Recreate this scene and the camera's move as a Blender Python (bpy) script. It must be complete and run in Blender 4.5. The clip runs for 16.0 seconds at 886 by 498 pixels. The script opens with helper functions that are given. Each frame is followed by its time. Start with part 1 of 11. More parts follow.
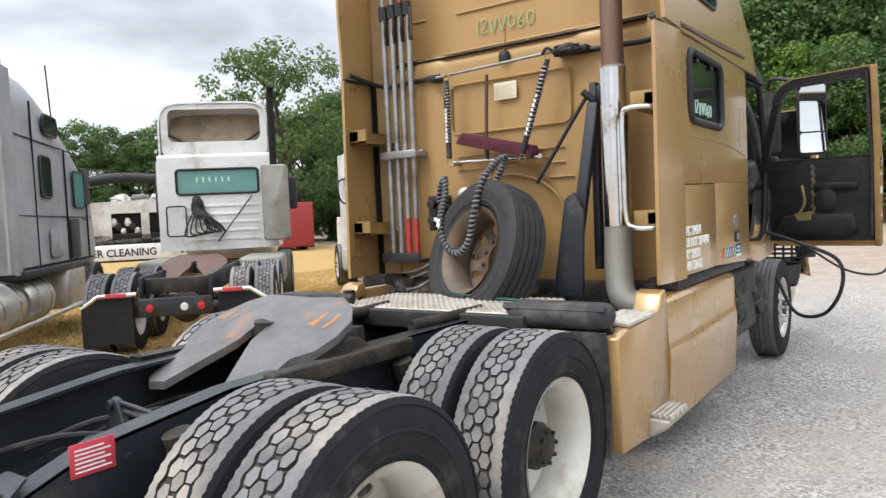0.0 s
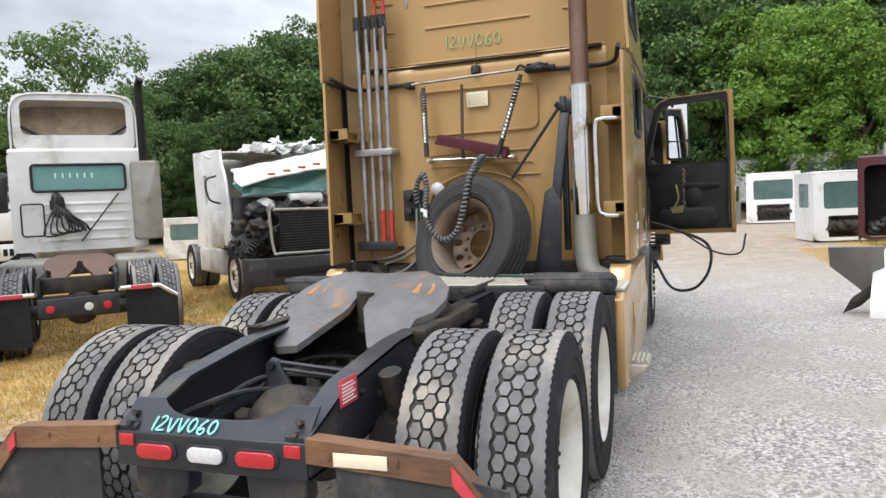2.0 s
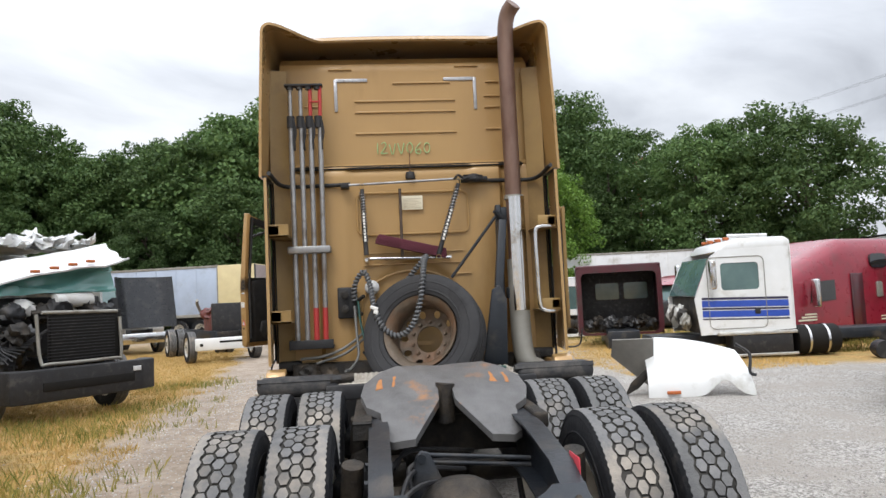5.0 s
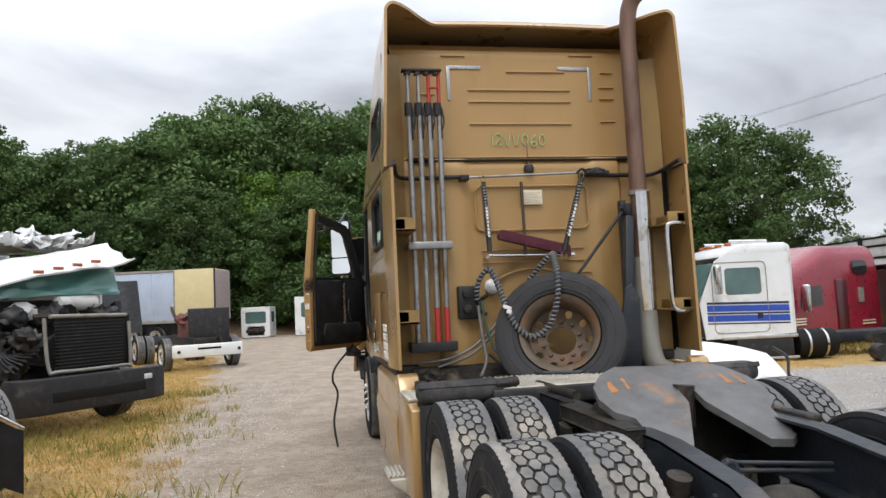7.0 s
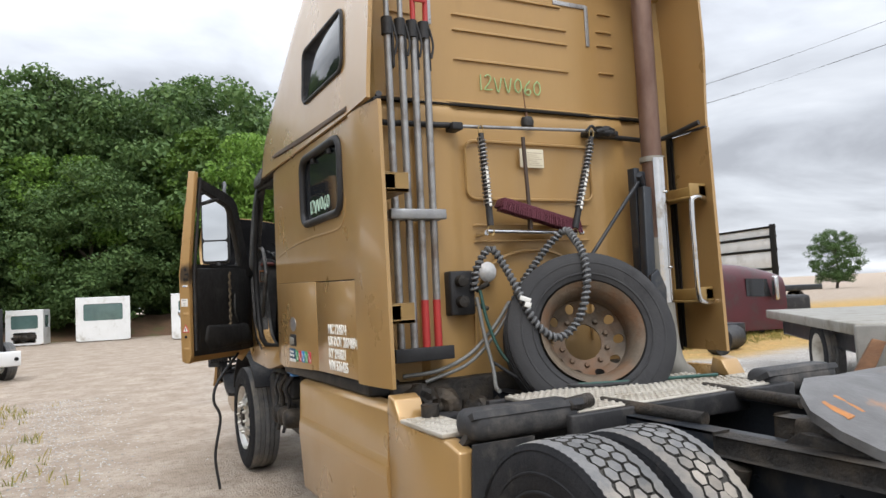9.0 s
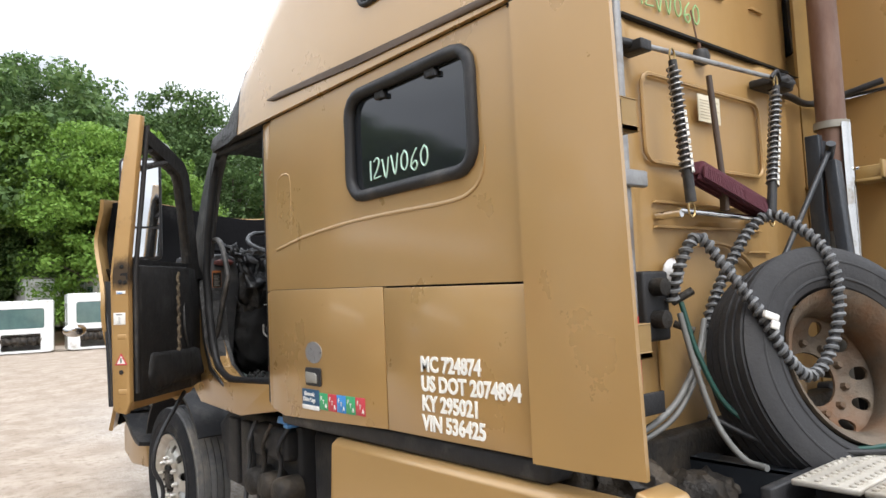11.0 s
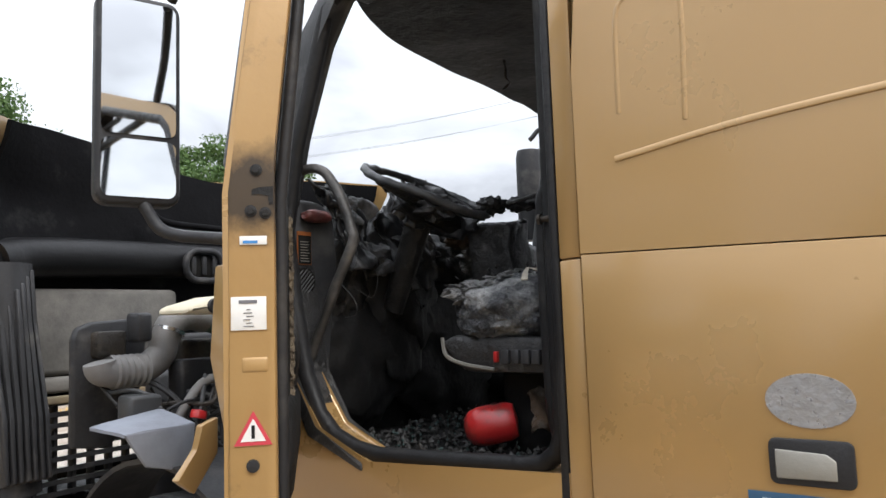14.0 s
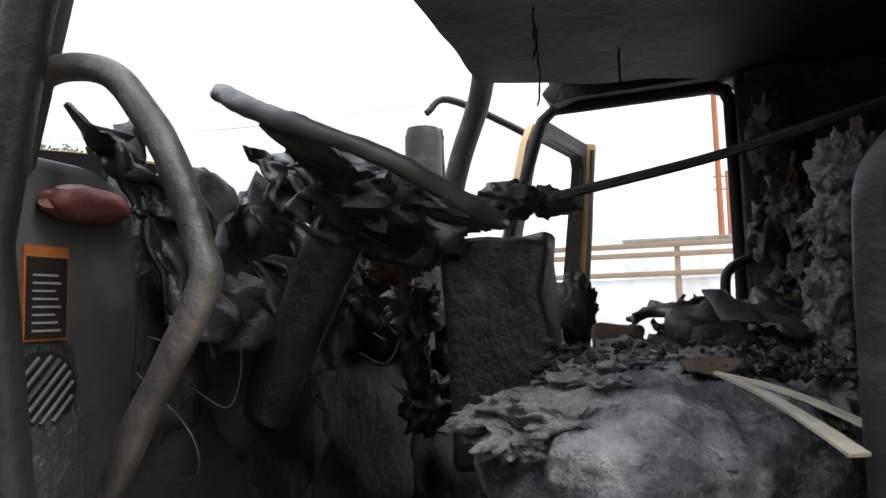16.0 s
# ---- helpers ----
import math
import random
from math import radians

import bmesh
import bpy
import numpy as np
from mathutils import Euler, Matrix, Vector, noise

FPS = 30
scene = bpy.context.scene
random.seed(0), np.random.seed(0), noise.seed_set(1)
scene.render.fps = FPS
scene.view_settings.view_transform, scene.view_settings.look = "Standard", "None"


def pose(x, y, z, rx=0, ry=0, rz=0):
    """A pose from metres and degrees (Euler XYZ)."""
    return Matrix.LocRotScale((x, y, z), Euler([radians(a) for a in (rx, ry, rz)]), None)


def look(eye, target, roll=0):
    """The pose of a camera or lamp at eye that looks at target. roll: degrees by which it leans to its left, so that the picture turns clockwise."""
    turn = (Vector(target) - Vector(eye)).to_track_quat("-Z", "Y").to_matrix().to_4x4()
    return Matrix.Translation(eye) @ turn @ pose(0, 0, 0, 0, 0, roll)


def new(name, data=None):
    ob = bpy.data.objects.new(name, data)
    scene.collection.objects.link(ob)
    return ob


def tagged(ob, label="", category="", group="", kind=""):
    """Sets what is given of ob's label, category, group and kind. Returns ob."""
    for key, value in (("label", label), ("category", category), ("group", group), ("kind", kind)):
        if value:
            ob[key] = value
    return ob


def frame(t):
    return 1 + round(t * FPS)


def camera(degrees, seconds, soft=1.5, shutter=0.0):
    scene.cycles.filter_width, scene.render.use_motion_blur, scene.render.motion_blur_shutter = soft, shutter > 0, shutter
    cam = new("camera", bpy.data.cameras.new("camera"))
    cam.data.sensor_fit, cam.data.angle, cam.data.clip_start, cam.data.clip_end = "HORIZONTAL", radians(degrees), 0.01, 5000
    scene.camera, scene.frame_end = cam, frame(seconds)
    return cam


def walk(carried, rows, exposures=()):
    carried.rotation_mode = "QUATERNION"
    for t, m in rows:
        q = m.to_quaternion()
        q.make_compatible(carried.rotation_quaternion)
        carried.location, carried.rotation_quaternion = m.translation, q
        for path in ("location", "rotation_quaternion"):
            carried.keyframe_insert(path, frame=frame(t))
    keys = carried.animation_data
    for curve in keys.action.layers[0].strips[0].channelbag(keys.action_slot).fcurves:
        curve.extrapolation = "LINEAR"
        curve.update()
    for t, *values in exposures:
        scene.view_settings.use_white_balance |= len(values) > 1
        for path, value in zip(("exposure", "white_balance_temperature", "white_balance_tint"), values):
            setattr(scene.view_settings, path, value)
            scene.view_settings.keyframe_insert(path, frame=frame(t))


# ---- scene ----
cam = camera(64.2, 16.0)

PATH = [
    (0, (2.486, -0.293, 1.642), (1.335, 1.34, 1.543), -2.6),
    (0.5, (2.339, -0.649, 1.628), (1.193, 0.987, 1.524), -2.6),
    (1, (2.151, -0.959, 1.653), (1.017, 0.685, 1.548), -2.6),
    (1.5, (1.934, -1.293, 1.643), (0.913, 0.423, 1.541), -2.5),
    (2, (1.609, -1.51, 1.622), (0.948, 0.374, 1.504), -2.7),
    (2.5, (1.284, -1.758, 1.629), (0.698, 0.15, 1.508), -2.7),
    (3, (0.944, -1.913, 1.639), (0.359, -0.004, 1.517), -2.7),
    (3.5, (0.629, -1.949, 1.653), (0.121, -0.018, 1.55), -2.6),
    (4, (0.318, -2.031, 1.653), (0.181, -0.036, 1.688), -2.7),
    (4.2, (0.194, -2.02, 1.655), (0.218, -0.023, 1.763), -2.6),
    (6.3, (-1.325, -1.768, 1.642), (-1.052, 0.207, 1.791), -2.7),
    (6.5, (-1.472, -1.669, 1.625), (-1.179, 0.304, 1.776), -2.6),
    (7, (-1.781, -1.445, 1.661), (-1.416, 0.516, 1.811), -2.7),
    (7.5, (-2.059, -1.068, 1.661), (-1.565, 0.864, 1.807), -2.7),
    (8, (-2.319, -0.713, 1.635), (-1.702, 1.184, 1.778), -2.6),
    (8.2, (-2.392, -0.536, 1.626), (-1.704, 1.336, 1.772), -2.7),
    (10.3, (-2.736, 1.825, 1.702), (-1.6, 3.466, 1.822), -2.5),
    (10.5, (-2.779, 1.994, 1.699), (-1.606, 3.609, 1.834), -2.5),
    (11, (-2.865, 2.478, 1.722), (-1.591, 4.014, 1.855), -2.6),
    (11.5, (-2.954, 2.962, 1.676), (-1.624, 4.447, 1.844), -2.4),
    (12, (-2.959, 3.439, 1.657), (-1.56, 4.858, 1.826), -2.4),
    (12.5, (-2.923, 3.923, 1.691), (-1.456, 5.274, 1.852), -2.3),
    (13, (-2.926, 4.371, 1.696), (-1.393, 5.645, 1.867), -2.2),
    (13.5, (-2.801, 4.835, 1.664), (-1.203, 6.023, 1.855), -2.0),
    (14, (-2.692, 5.262, 1.667), (-1.06, 6.404, 1.853), -2.0),
    (14.5, (-2.515, 5.587, 1.728), (-0.809, 6.615, 1.909), -1.7),
    (15, (-2.188, 5.865, 1.778), (-0.402, 6.746, 1.951), -1.8),
    (15.5, (-1.895, 6.09, 1.796), (-0.054, 6.852, 1.968), -1.7),
    (16, (-1.701, 6.253, 1.866), (0.19, 6.883, 2.041), -1.6),
]
# The phone's own exposure: brighter at first, darker once the sky fills the view, brighter by the burnt cab.
EXPOSURES = [(0, 0.7), (2.0, 0.58), (3.6, 0.5), (4.4, 0.42), (6.3, 0.15), (8.2, 0.22), (10.3, 0.80), (13.0, 0.88), (15.0, 0.66), (15.5, 0.82), (16.0, 1.10)]
walk(cam, [(t, look(eye, target, roll)) for t, eye, target, roll in PATH], EXPOSURES)

# ---- light: overcast sky with a broad, weak sun ----
SUN_EL, SUN_AZ = 52.0, 200.0
world = bpy.data.worlds.new("overcast_sky")
scene.world = world
world.use_nodes = True
wn, wl = world.node_tree.nodes, world.node_tree.links
wn.clear()
w_out = wn.new("ShaderNodeOutputWorld")
w_bg = wn.new("ShaderNodeBackground")
w_sky = wn.new("ShaderNodeTexSky")
w_sky.sky_type, w_sky.sun_disc = "NISHITA", False
w_sky.sun_elevation, w_sky.sun_rotation = radians(SUN_EL), radians(SUN_AZ)
w_sky.air_density, w_sky.dust_density = 1.0, 3.0
w_skyg = wn.new("ShaderNodeMixRGB")
w_skyg.blend_type = "MULTIPLY"
w_skyg.inputs[0].default_value = 1.0
w_skyg.inputs[2].default_value = (0.10, 0.10, 0.10, 1)
w_tc = wn.new("ShaderNodeTexCoord")
w_sep = wn.new("ShaderNodeSeparateXYZ")
w_max = wn.new("ShaderNodeMath")
w_max.operation = "MAXIMUM"
w_max.inputs[1].default_value = 0.0
w_add = wn.new("ShaderNodeMath")
w_add.operation = "ADD"
w_add.inputs[1].default_value = 0.22
w_div = wn.new("ShaderNodeVectorMath")
w_div.operation = "DIVIDE"
w_comb = wn.new("ShaderNodeCombineXYZ")
w_noise = wn.new("ShaderNodeTexNoise")
w_noise.inputs["Scale"].default_value = 1.25
w_noise.inputs["Detail"].default_value = 7.0
w_noise.inputs["Roughness"].default_value = 0.52
w_noise.inputs["Distortion"].default_value = 0.4
w_ramp = wn.new("ShaderNodeValToRGB")
els = w_ramp.color_ramp.elements
els[0].position, els[0].color = 0.33, (0.46, 0.48, 0.53, 1)
els[1].position, els[1].color = 0.67, (1.02, 1.06, 1.12, 1)
e = els.new(0.47)
e.color = (0.70, 0.735, 0.80, 1)
w_mix = wn.new("ShaderNodeMixRGB")
w_mix.inputs[0].default_value = 0.9
wl.new(w_tc.outputs["Generated"], w_sep.inputs[0])
wl.new(w_sep.outputs["Z"], w_max.inputs[0])
wl.new(w_max.outputs[0], w_add.inputs[0])
for k in range(3):
    wl.new(w_add.outputs[0], w_comb.inputs[k])
wl.new(w_tc.outputs["Generated"], w_div.inputs[0])
wl.new(w_comb.outputs[0], w_div.inputs[1])
wl.new(w_div.outputs[0], w_noise.inputs["Vector"])
wl.new(w_noise.outputs["Fac"], w_ramp.inputs[0])
wl.new(w_sky.outputs[0], w_skyg.inputs[1])
wl.new(w_skyg.outputs[0], w_mix.inputs[1])
wl.new(w_ramp.outputs[0], w_mix.inputs[2])
wl.new(w_mix.outputs[0], w_bg.inputs["Color"])
# an overcast sky is brightest overhead
w_zen = wn.new("ShaderNodeMapRange")
w_zen.inputs["From Min"].default_value, w_zen.inputs["From Max"].default_value = 0.25, 1.0
w_zen.inputs["To Min"].default_value, w_zen.inputs["To Max"].default_value = 0.85, 2.6
wl.new(w_max.outputs[0], w_zen.inputs["Value"])
wl.new(w_zen.outputs["Result"], w_bg.inputs["Strength"])
wl.new(w_bg.outputs[0], w_out.inputs[0])

sun_data = bpy.data.lights.new("sun", "SUN")
sun_data.energy, sun_data.angle, sun_data.color = 1.3, radians(25), (1.0, 0.975, 0.94)
sun = new("sun", sun_data)
sun.matrix_world = look((0, 0, 30), (0.0 + math.sin(radians(SUN_AZ)) * -10, math.cos(radians(SUN_AZ)) * -10, 30 - 10 * math.tan(radians(SUN_EL))))

# ---- materials ----
def mat(name, c1, c2=None, rough=0.5, metal=0.0, ns=6.0, bump=0.1, bs=60.0, coat=0.0, dirt=None, dirt_amt=0.3, dirt_scale=1.5, rvar=0.12, spec=0.5, stretch=(1, 1, 1), vary=0.0):
    m = bpy.data.materials.new(name)
    m.use_nodes = True
    n, l = m.node_tree.nodes, m.node_tree.links
    p = n["Principled BSDF"]
    tc = n.new("ShaderNodeTexCoord")
    mp = n.new("ShaderNodeMapping")
    mp.inputs["Scale"].default_value = stretch
    l.new(tc.outputs["Object"], mp.inputs[0])

    def tex(scale, detail=6.0, r=0.6):
        t = n.new("ShaderNodeTexNoise")
        t.inputs["Scale"].default_value, t.inputs["Detail"].default_value, t.inputs["Roughness"].default_value = scale, detail, r
        l.new(mp.outputs[0], t.inputs["Vector"])
        return t.outputs["Fac"]

    def ramp(src, a, b):
        r = n.new("ShaderNodeMapRange")
        r.inputs["From Min"].default_value, r.inputs["From Max"].default_value = a, b
        l.new(src, r.inputs["Value"])
        return r.outputs["Result"]

    def mix(fac, a, b):
        x = n.new("ShaderNodeMixRGB")
        l.new(fac, x.inputs[0])
        for k, v in ((1, a), (2, b)):
            if isinstance(v, tuple):
                x.inputs[k].default_value = (*v, 1)
            else:
                l.new(v, x.inputs[k])
        return x.outputs[0]

    col = mix(ramp(tex(ns), 0.3, 0.7), c1, c2 or tuple(v * 0.8 for v in c1))
    if dirt:
        d = ramp(tex(dirt_scale, 8.0, 0.65), 0.62 - dirt_amt * 0.5, 0.72)
        col = mix(d, col, dirt)
    if vary:   # loose pieces of one mesh differ a little in tone
        geo, hv, vr = n.new("ShaderNodeNewGeometry"), n.new("ShaderNodeHueSaturation"), n.new("ShaderNodeMapRange")
        vr.inputs["To Min"].default_value, vr.inputs["To Max"].default_value = 1 - vary, 1 + vary
        l.new(geo.outputs["Random Per Island"], vr.inputs["Value"])
        l.new(vr.outputs["Result"], hv.inputs["Value"])
        l.new(col, hv.inputs["Color"])
        col = hv.outputs[0]
    l.new(col, p.inputs["Base Color"])
    rr = n.new("ShaderNodeMapRange")
    rr.inputs["To Min"].default_value, rr.inputs["To Max"].default_value = max(0.03, rough - rvar), min(1.0, rough + rvar)
    l.new(tex(ns * 2.3), rr.inputs["Value"])
    l.new(rr.outputs["Result"], p.inputs["Roughness"])
    p.inputs["Metallic"].default_value = metal
    p.inputs["Specular IOR Level"].default_value = spec
    p.inputs["Coat Weight"].default_value = coat
    p.inputs["Coat Roughness"].default_value = 0.12
    if bump:
        b = n.new("ShaderNodeBump")
        b.inputs["Strength"].default_value, b.inputs["Distance"].default_value = bump, 0.02
        l.new(tex(bs), b.inputs["Height"])
        l.new(b.outputs[0], p.inputs["Normal"])
    return m




GOLD = mat("gold_paint", (0.403, 0.251, 0.100), (0.383, 0.236, 0.093), 0.30, 0.25, 1.2, 0.012, 40, 0.6)
GOLD_BACK = mat("weathered_gold_paint", (0.388, 0.241, 0.091), (0.349, 0.212, 0.079), 0.45, 0.1, 2.5, 0.04, 40, 0.15, (0.26, 0.15, 0.05), 0.22, 1.3, stretch=(1, 1, 0.35))
# darker, browner gold for corner panels, fairing brackets and the right door edge
GOLD_DARK = mat("darker_gold_paint", (0.30, 0.19, 0.06), (0.24, 0.15, 0.05), 0.5, 0.1, 3.0, 0.05, 40, 0.1, (0.16, 0.09, 0.03), 0.35, 1.6)
GOLD_BURNT = mat("scorched_gold_paint", (0.20, 0.125, 0.05), (0.03, 0.027, 0.025), 0.6, 0.0, 2.6, 0.3, 30, 0.0, (0.42, 0.41, 0.39), 0.05, 5.0)
SEAM = mat("seam_black", (0.012, 0.011, 0.01), None, 0.7, 0.0, 8, 0.1, spec=0.2)
FRAME_BLACK = mat("frame_black_paint", (0.014, 0.017, 0.022), (0.024, 0.028, 0.034), 0.42, 0.1, 5, 0.15, 50, 0.1, (0.07, 0.06, 0.05), 0.18, 4.0, spec=0.35)
GREASE = mat("greasy_black_steel", (0.018, 0.017, 0.016), (0.04, 0.036, 0.032), 0.55, 0.3, 9, 0.5, 45, 0.0, (0.09, 0.07, 0.05), 0.3, 5.0, spec=0.3)
PLATE = mat("worn_fifth_wheel_steel", (0.15, 0.147, 0.145), (0.085, 0.082, 0.08), 0.42, 0.3, 7, 0.25, 60, 0.0, (0.34, 0.15, 0.045), 0.02, 2.6)
RUBBER = mat("tyre_rubber", (0.013, 0.0135, 0.0155), (0.022, 0.0225, 0.0245), 0.75, 0.0, 9, 0.25, 70, 0.0, (0.06, 0.056, 0.050), 0.12, 5.0, spec=0.15)
TREAD = mat("dusty_tread_rubber", (0.115, 0.116, 0.118), (0.17, 0.168, 0.165), 0.85, 0.0, 14, 0.35, 80, 0.0, (0.31, 0.275, 0.23), 0.22, 2.6, spec=0.2, vary=0.25)
RUBBER_SCUFFED = mat("scuffed_tyre_rubber", (0.030, 0.030, 0.032), (0.043, 0.0425, 0.0435), 0.7, 0.0, 6, 0.2, 70, 0.0, (0.018, 0.018, 0.019), 0.12, 4.5, spec=0.2)
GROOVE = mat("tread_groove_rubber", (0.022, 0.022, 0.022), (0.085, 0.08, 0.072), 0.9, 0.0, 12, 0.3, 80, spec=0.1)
RUBBER_FLAP = mat("grey_rubber_sheet", (0.028, 0.029, 0.031), (0.045, 0.045, 0.047), 0.62, 0.0, 7, 0.2, 60, 0.0, (0.11, 0.10, 0.09), 0.2, 5.0, spec=0.25)
ALU = mat("brushed_aluminium", (0.62, 0.61, 0.58), (0.52, 0.50, 0.46), 0.38, 0.75, 9, 0.1, 80, 0.0, (0.40, 0.36, 0.28), 0.25, 4.0)
WHEEL_WHITE = mat("white_painted_wheel", (0.62, 0.60, 0.54), (0.54, 0.51, 0.44), 0.45, 0.0, 6, 0.08, 60, 0.2, (0.30, 0.25, 0.18), 0.25, 4.0)
WHEEL_RUST = mat("rusty_brown_wheel", (0.085, 0.066, 0.048), (0.16, 0.122, 0.085), 0.6, 0.15, 9, 0.3, 50, 0.0, (0.15, 0.07, 0.03), 0.35, 4.0)
CHROME = mat("chrome", (0.68, 0.68, 0.68), (0.6, 0.59, 0.57), 0.16, 1.0, 8, 0.03, 60, 0.0, (0.35, 0.28, 0.2), 0.1, 5.0)
RUST_PIPE = mat("rusted_exhaust_steel", (0.15, 0.085, 0.062), (0.20, 0.13, 0.10), 0.5, 0.45, 7, 0.15, 50, 0.0, (0.10, 0.05, 0.035), 0.35, 4.0, stretch=(1, 1, 0.4))
RUST = mat("rusted_steel", (0.16, 0.075, 0.035), (0.23, 0.12, 0.06), 0.75, 0.1, 8, 0.4, 50, 0.0, (0.06, 0.035, 0.025), 0.35, 5.0, stretch=(0.5, 1, 1))
STEEL = mat("galvanised_tube", (0.36, 0.36, 0.36), (0.25, 0.25, 0.25), 0.42, 0.7, 10, 0.1, 80, 0.0, (0.16, 0.13, 0.11), 0.25, 6.0)
RED_PAINT = mat("red_paint", (0.42, 0.035, 0.03), (0.35, 0.03, 0.03), 0.45, 0.0, 9, 0.1)
RED_LENS = mat("red_lamp_lens", (0.45, 0.012, 0.018), (0.36, 0.01, 0.014), 0.18, 0.0, 60, 0.25, 120, 0.4)
WHITE_LENS = mat("white_lamp_lens", (0.62, 0.62, 0.62), (0.5, 0.5, 0.5), 0.18, 0.0, 60, 0.25, 120, 0.4)
TAPE = mat("cream_reflective_tape", (0.72, 0.66, 0.50), (0.66, 0.60, 0.45), 0.5, 0.0, 14, 0.1, 60)
SILVER_TAPE = mat("silver_tape", (0.45, 0.45, 0.46), (0.33, 0.33, 0.34), 0.3, 0.6, 30, 0.2, 60)
CHALK = mat("aqua_marker", (0.30, 0.70, 0.66), (0.22, 0.58, 0.55), 0.8, 0.0, 40, 0.0)
CHALK_GREEN = mat("green_marker", (0.29, 0.50, 0.24), (0.33, 0.46, 0.21), 0.8, 0.0, 40, 0.0)
CHALK_PALE = mat("pale_marker", (0.55, 0.75, 0.62), (0.45, 0.66, 0.55), 0.8, 0.0, 40, 0.0)
LETTER = mat("white_vinyl_letters", (0.82, 0.81, 0.76), (0.74, 0.73, 0.68), 0.5, 0.0, 18, 0.0)
WHITE_PAPER = mat("white_sticker", (0.75, 0.74, 0.71), (0.66, 0.65, 0.62), 0.55, 0.0, 25, 0.0)
PRINT = mat("printed_grey", (0.16, 0.16, 0.17), None, 0.6, 0.0, 20, 0.0)
NAVY = mat("navy_sticker", (0.03, 0.09, 0.17), None, 0.45, 0.0, 20, 0.0)
GREEN_ST = mat("green_sticker", (0.05, 0.36, 0.15), None, 0.45, 0.0, 20, 0.0)
RED_ST = mat("red_sticker", (0.55, 0.05, 0.07), None, 0.45, 0.0, 20, 0.0)
BLUE_ST = mat("blue_sticker", (0.05, 0.25, 0.60), None, 0.45, 0.0, 20, 0.0)
ORANGE_ST = mat("orange_sticker", (0.62, 0.17, 0.02), None, 0.5, 0.0, 20, 0.0)
BLACK_PLASTIC = mat("black_plastic", (0.018, 0.018, 0.019), (0.028, 0.028, 0.03), 0.5, 0.0, 8, 0.15, 60, 0.0, (0.07, 0.065, 0.06), 0.15, 5.0, spec=0.3)
TINT = mat("tinted_window", (0.012, 0.014, 0.017), (0.018, 0.02, 0.023), 0.06, 0.0, 3, 0.0, spec=0.8, rvar=0.02)
MIRROR = mat("mirror_glass", (0.82, 0.84, 0.85), (0.80, 0.82, 0.83), 0.03, 1.0, 3, 0.0, rvar=0.01)
BROOM = mat("maroon_bristles", (0.11, 0.018, 0.032), (0.07, 0.012, 0.022), 0.85, 0.0, 60, 0.6, 160, stretch=(4, 4, 1))
CHAR = mat("charred_black", (0.012, 0.0119, 0.012), (0.036, 0.035, 0.035), 0.45, 0.0, 11, 0.6, 32, 0.0, (0.10, 0.098, 0.096), 0.10, 10.0)
CHAR_GREY = mat("charred_grey_plastic", (0.03, 0.031, 0.033), (0.055, 0.056, 0.058), 0.5, 0.0, 4, 0.15, 30, 0.1, (0.10, 0.10, 0.10), 0.15, 5.0, spec=0.4)
ASH = mat("grey_ash_crust", (0.19, 0.195, 0.205), (0.07, 0.072, 0.078), 0.85, 0.0, 26, 1.0, 70, 0.0, (0.48, 0.47, 0.45), 0.28, 9.0)
SEAT_ASH = mat("crusted_seat_ash", (0.036, 0.038, 0.043), (0.115, 0.12, 0.131), 0.8, 0.0, 26, 1.0, 90, 0.0, (0.52, 0.52, 0.51), 0.38, 10.0)
PALE_ASH = mat("pale_ash_crust", (0.34, 0.335, 0.325), (0.16, 0.16, 0.16), 0.9, 0.0, 26, 1.0, 70, 0.0, (0.05, 0.05, 0.05), 0.25, 18.0)
GREEN_PIPE = mat("dull_green_pipe", (0.10, 0.17, 0.13), (0.06, 0.09, 0.075), 0.5, 0.2, 8, 0.2, 40, 0.0, (0.05, 0.045, 0.04), 0.3, 7.0)
LINER_DUST = mat("dusty_grey_liner", (0.20, 0.187, 0.168), (0.13, 0.123, 0.112), 0.9, 0.0, 3, 0.2, 60, 0.0, (0.03, 0.03, 0.03), 0.35, 2.0)
ASH_RUST = mat("rust_stained_debris", (0.12, 0.07, 0.035), (0.05, 0.045, 0.042), 0.85, 0.0, 9, 0.9, 30, 0.0, (0.25, 0.24, 0.22), 0.2, 7.0)
RED_CHAR = mat("scorched_red_plastic", (0.20, 0.045, 0.04), (0.12, 0.05, 0.045), 0.6, 0.0, 7, 0.3, 40, 0.0, (0.03, 0.03, 0.03), 0.3, 8.0)
EXT_RED = mat("glossy_red_canister", (0.50, 0.025, 0.025), (0.42, 0.02, 0.02), 0.3, 0.0, 8, 0.1, 40, 0.3, (0.05, 0.03, 0.03), 0.2, 9.0)
HOOD_IN = mat("black_hood_lining", (0.005, 0.005, 0.0055), (0.009, 0.009, 0.010), 0.75, 0.0, 3, 0.25, 30, 0.0, (0.03, 0.03, 0.029), 0.08, 3.0, spec=0.05)
HOOD_GLOSS = mat("glossy_black_moulding", (0.006, 0.006, 0.0065), (0.012, 0.012, 0.013), 0.4, 0.0, 3, 0.12, 30, 0.0, (0.03, 0.03, 0.029), 0.1, 3.0, spec=0.22)
GREY_LINER = mat("dusty_grey_liner", (0.22, 0.21, 0.19), (0.16, 0.155, 0.14), 0.75, 0.0, 4, 0.2, 30)
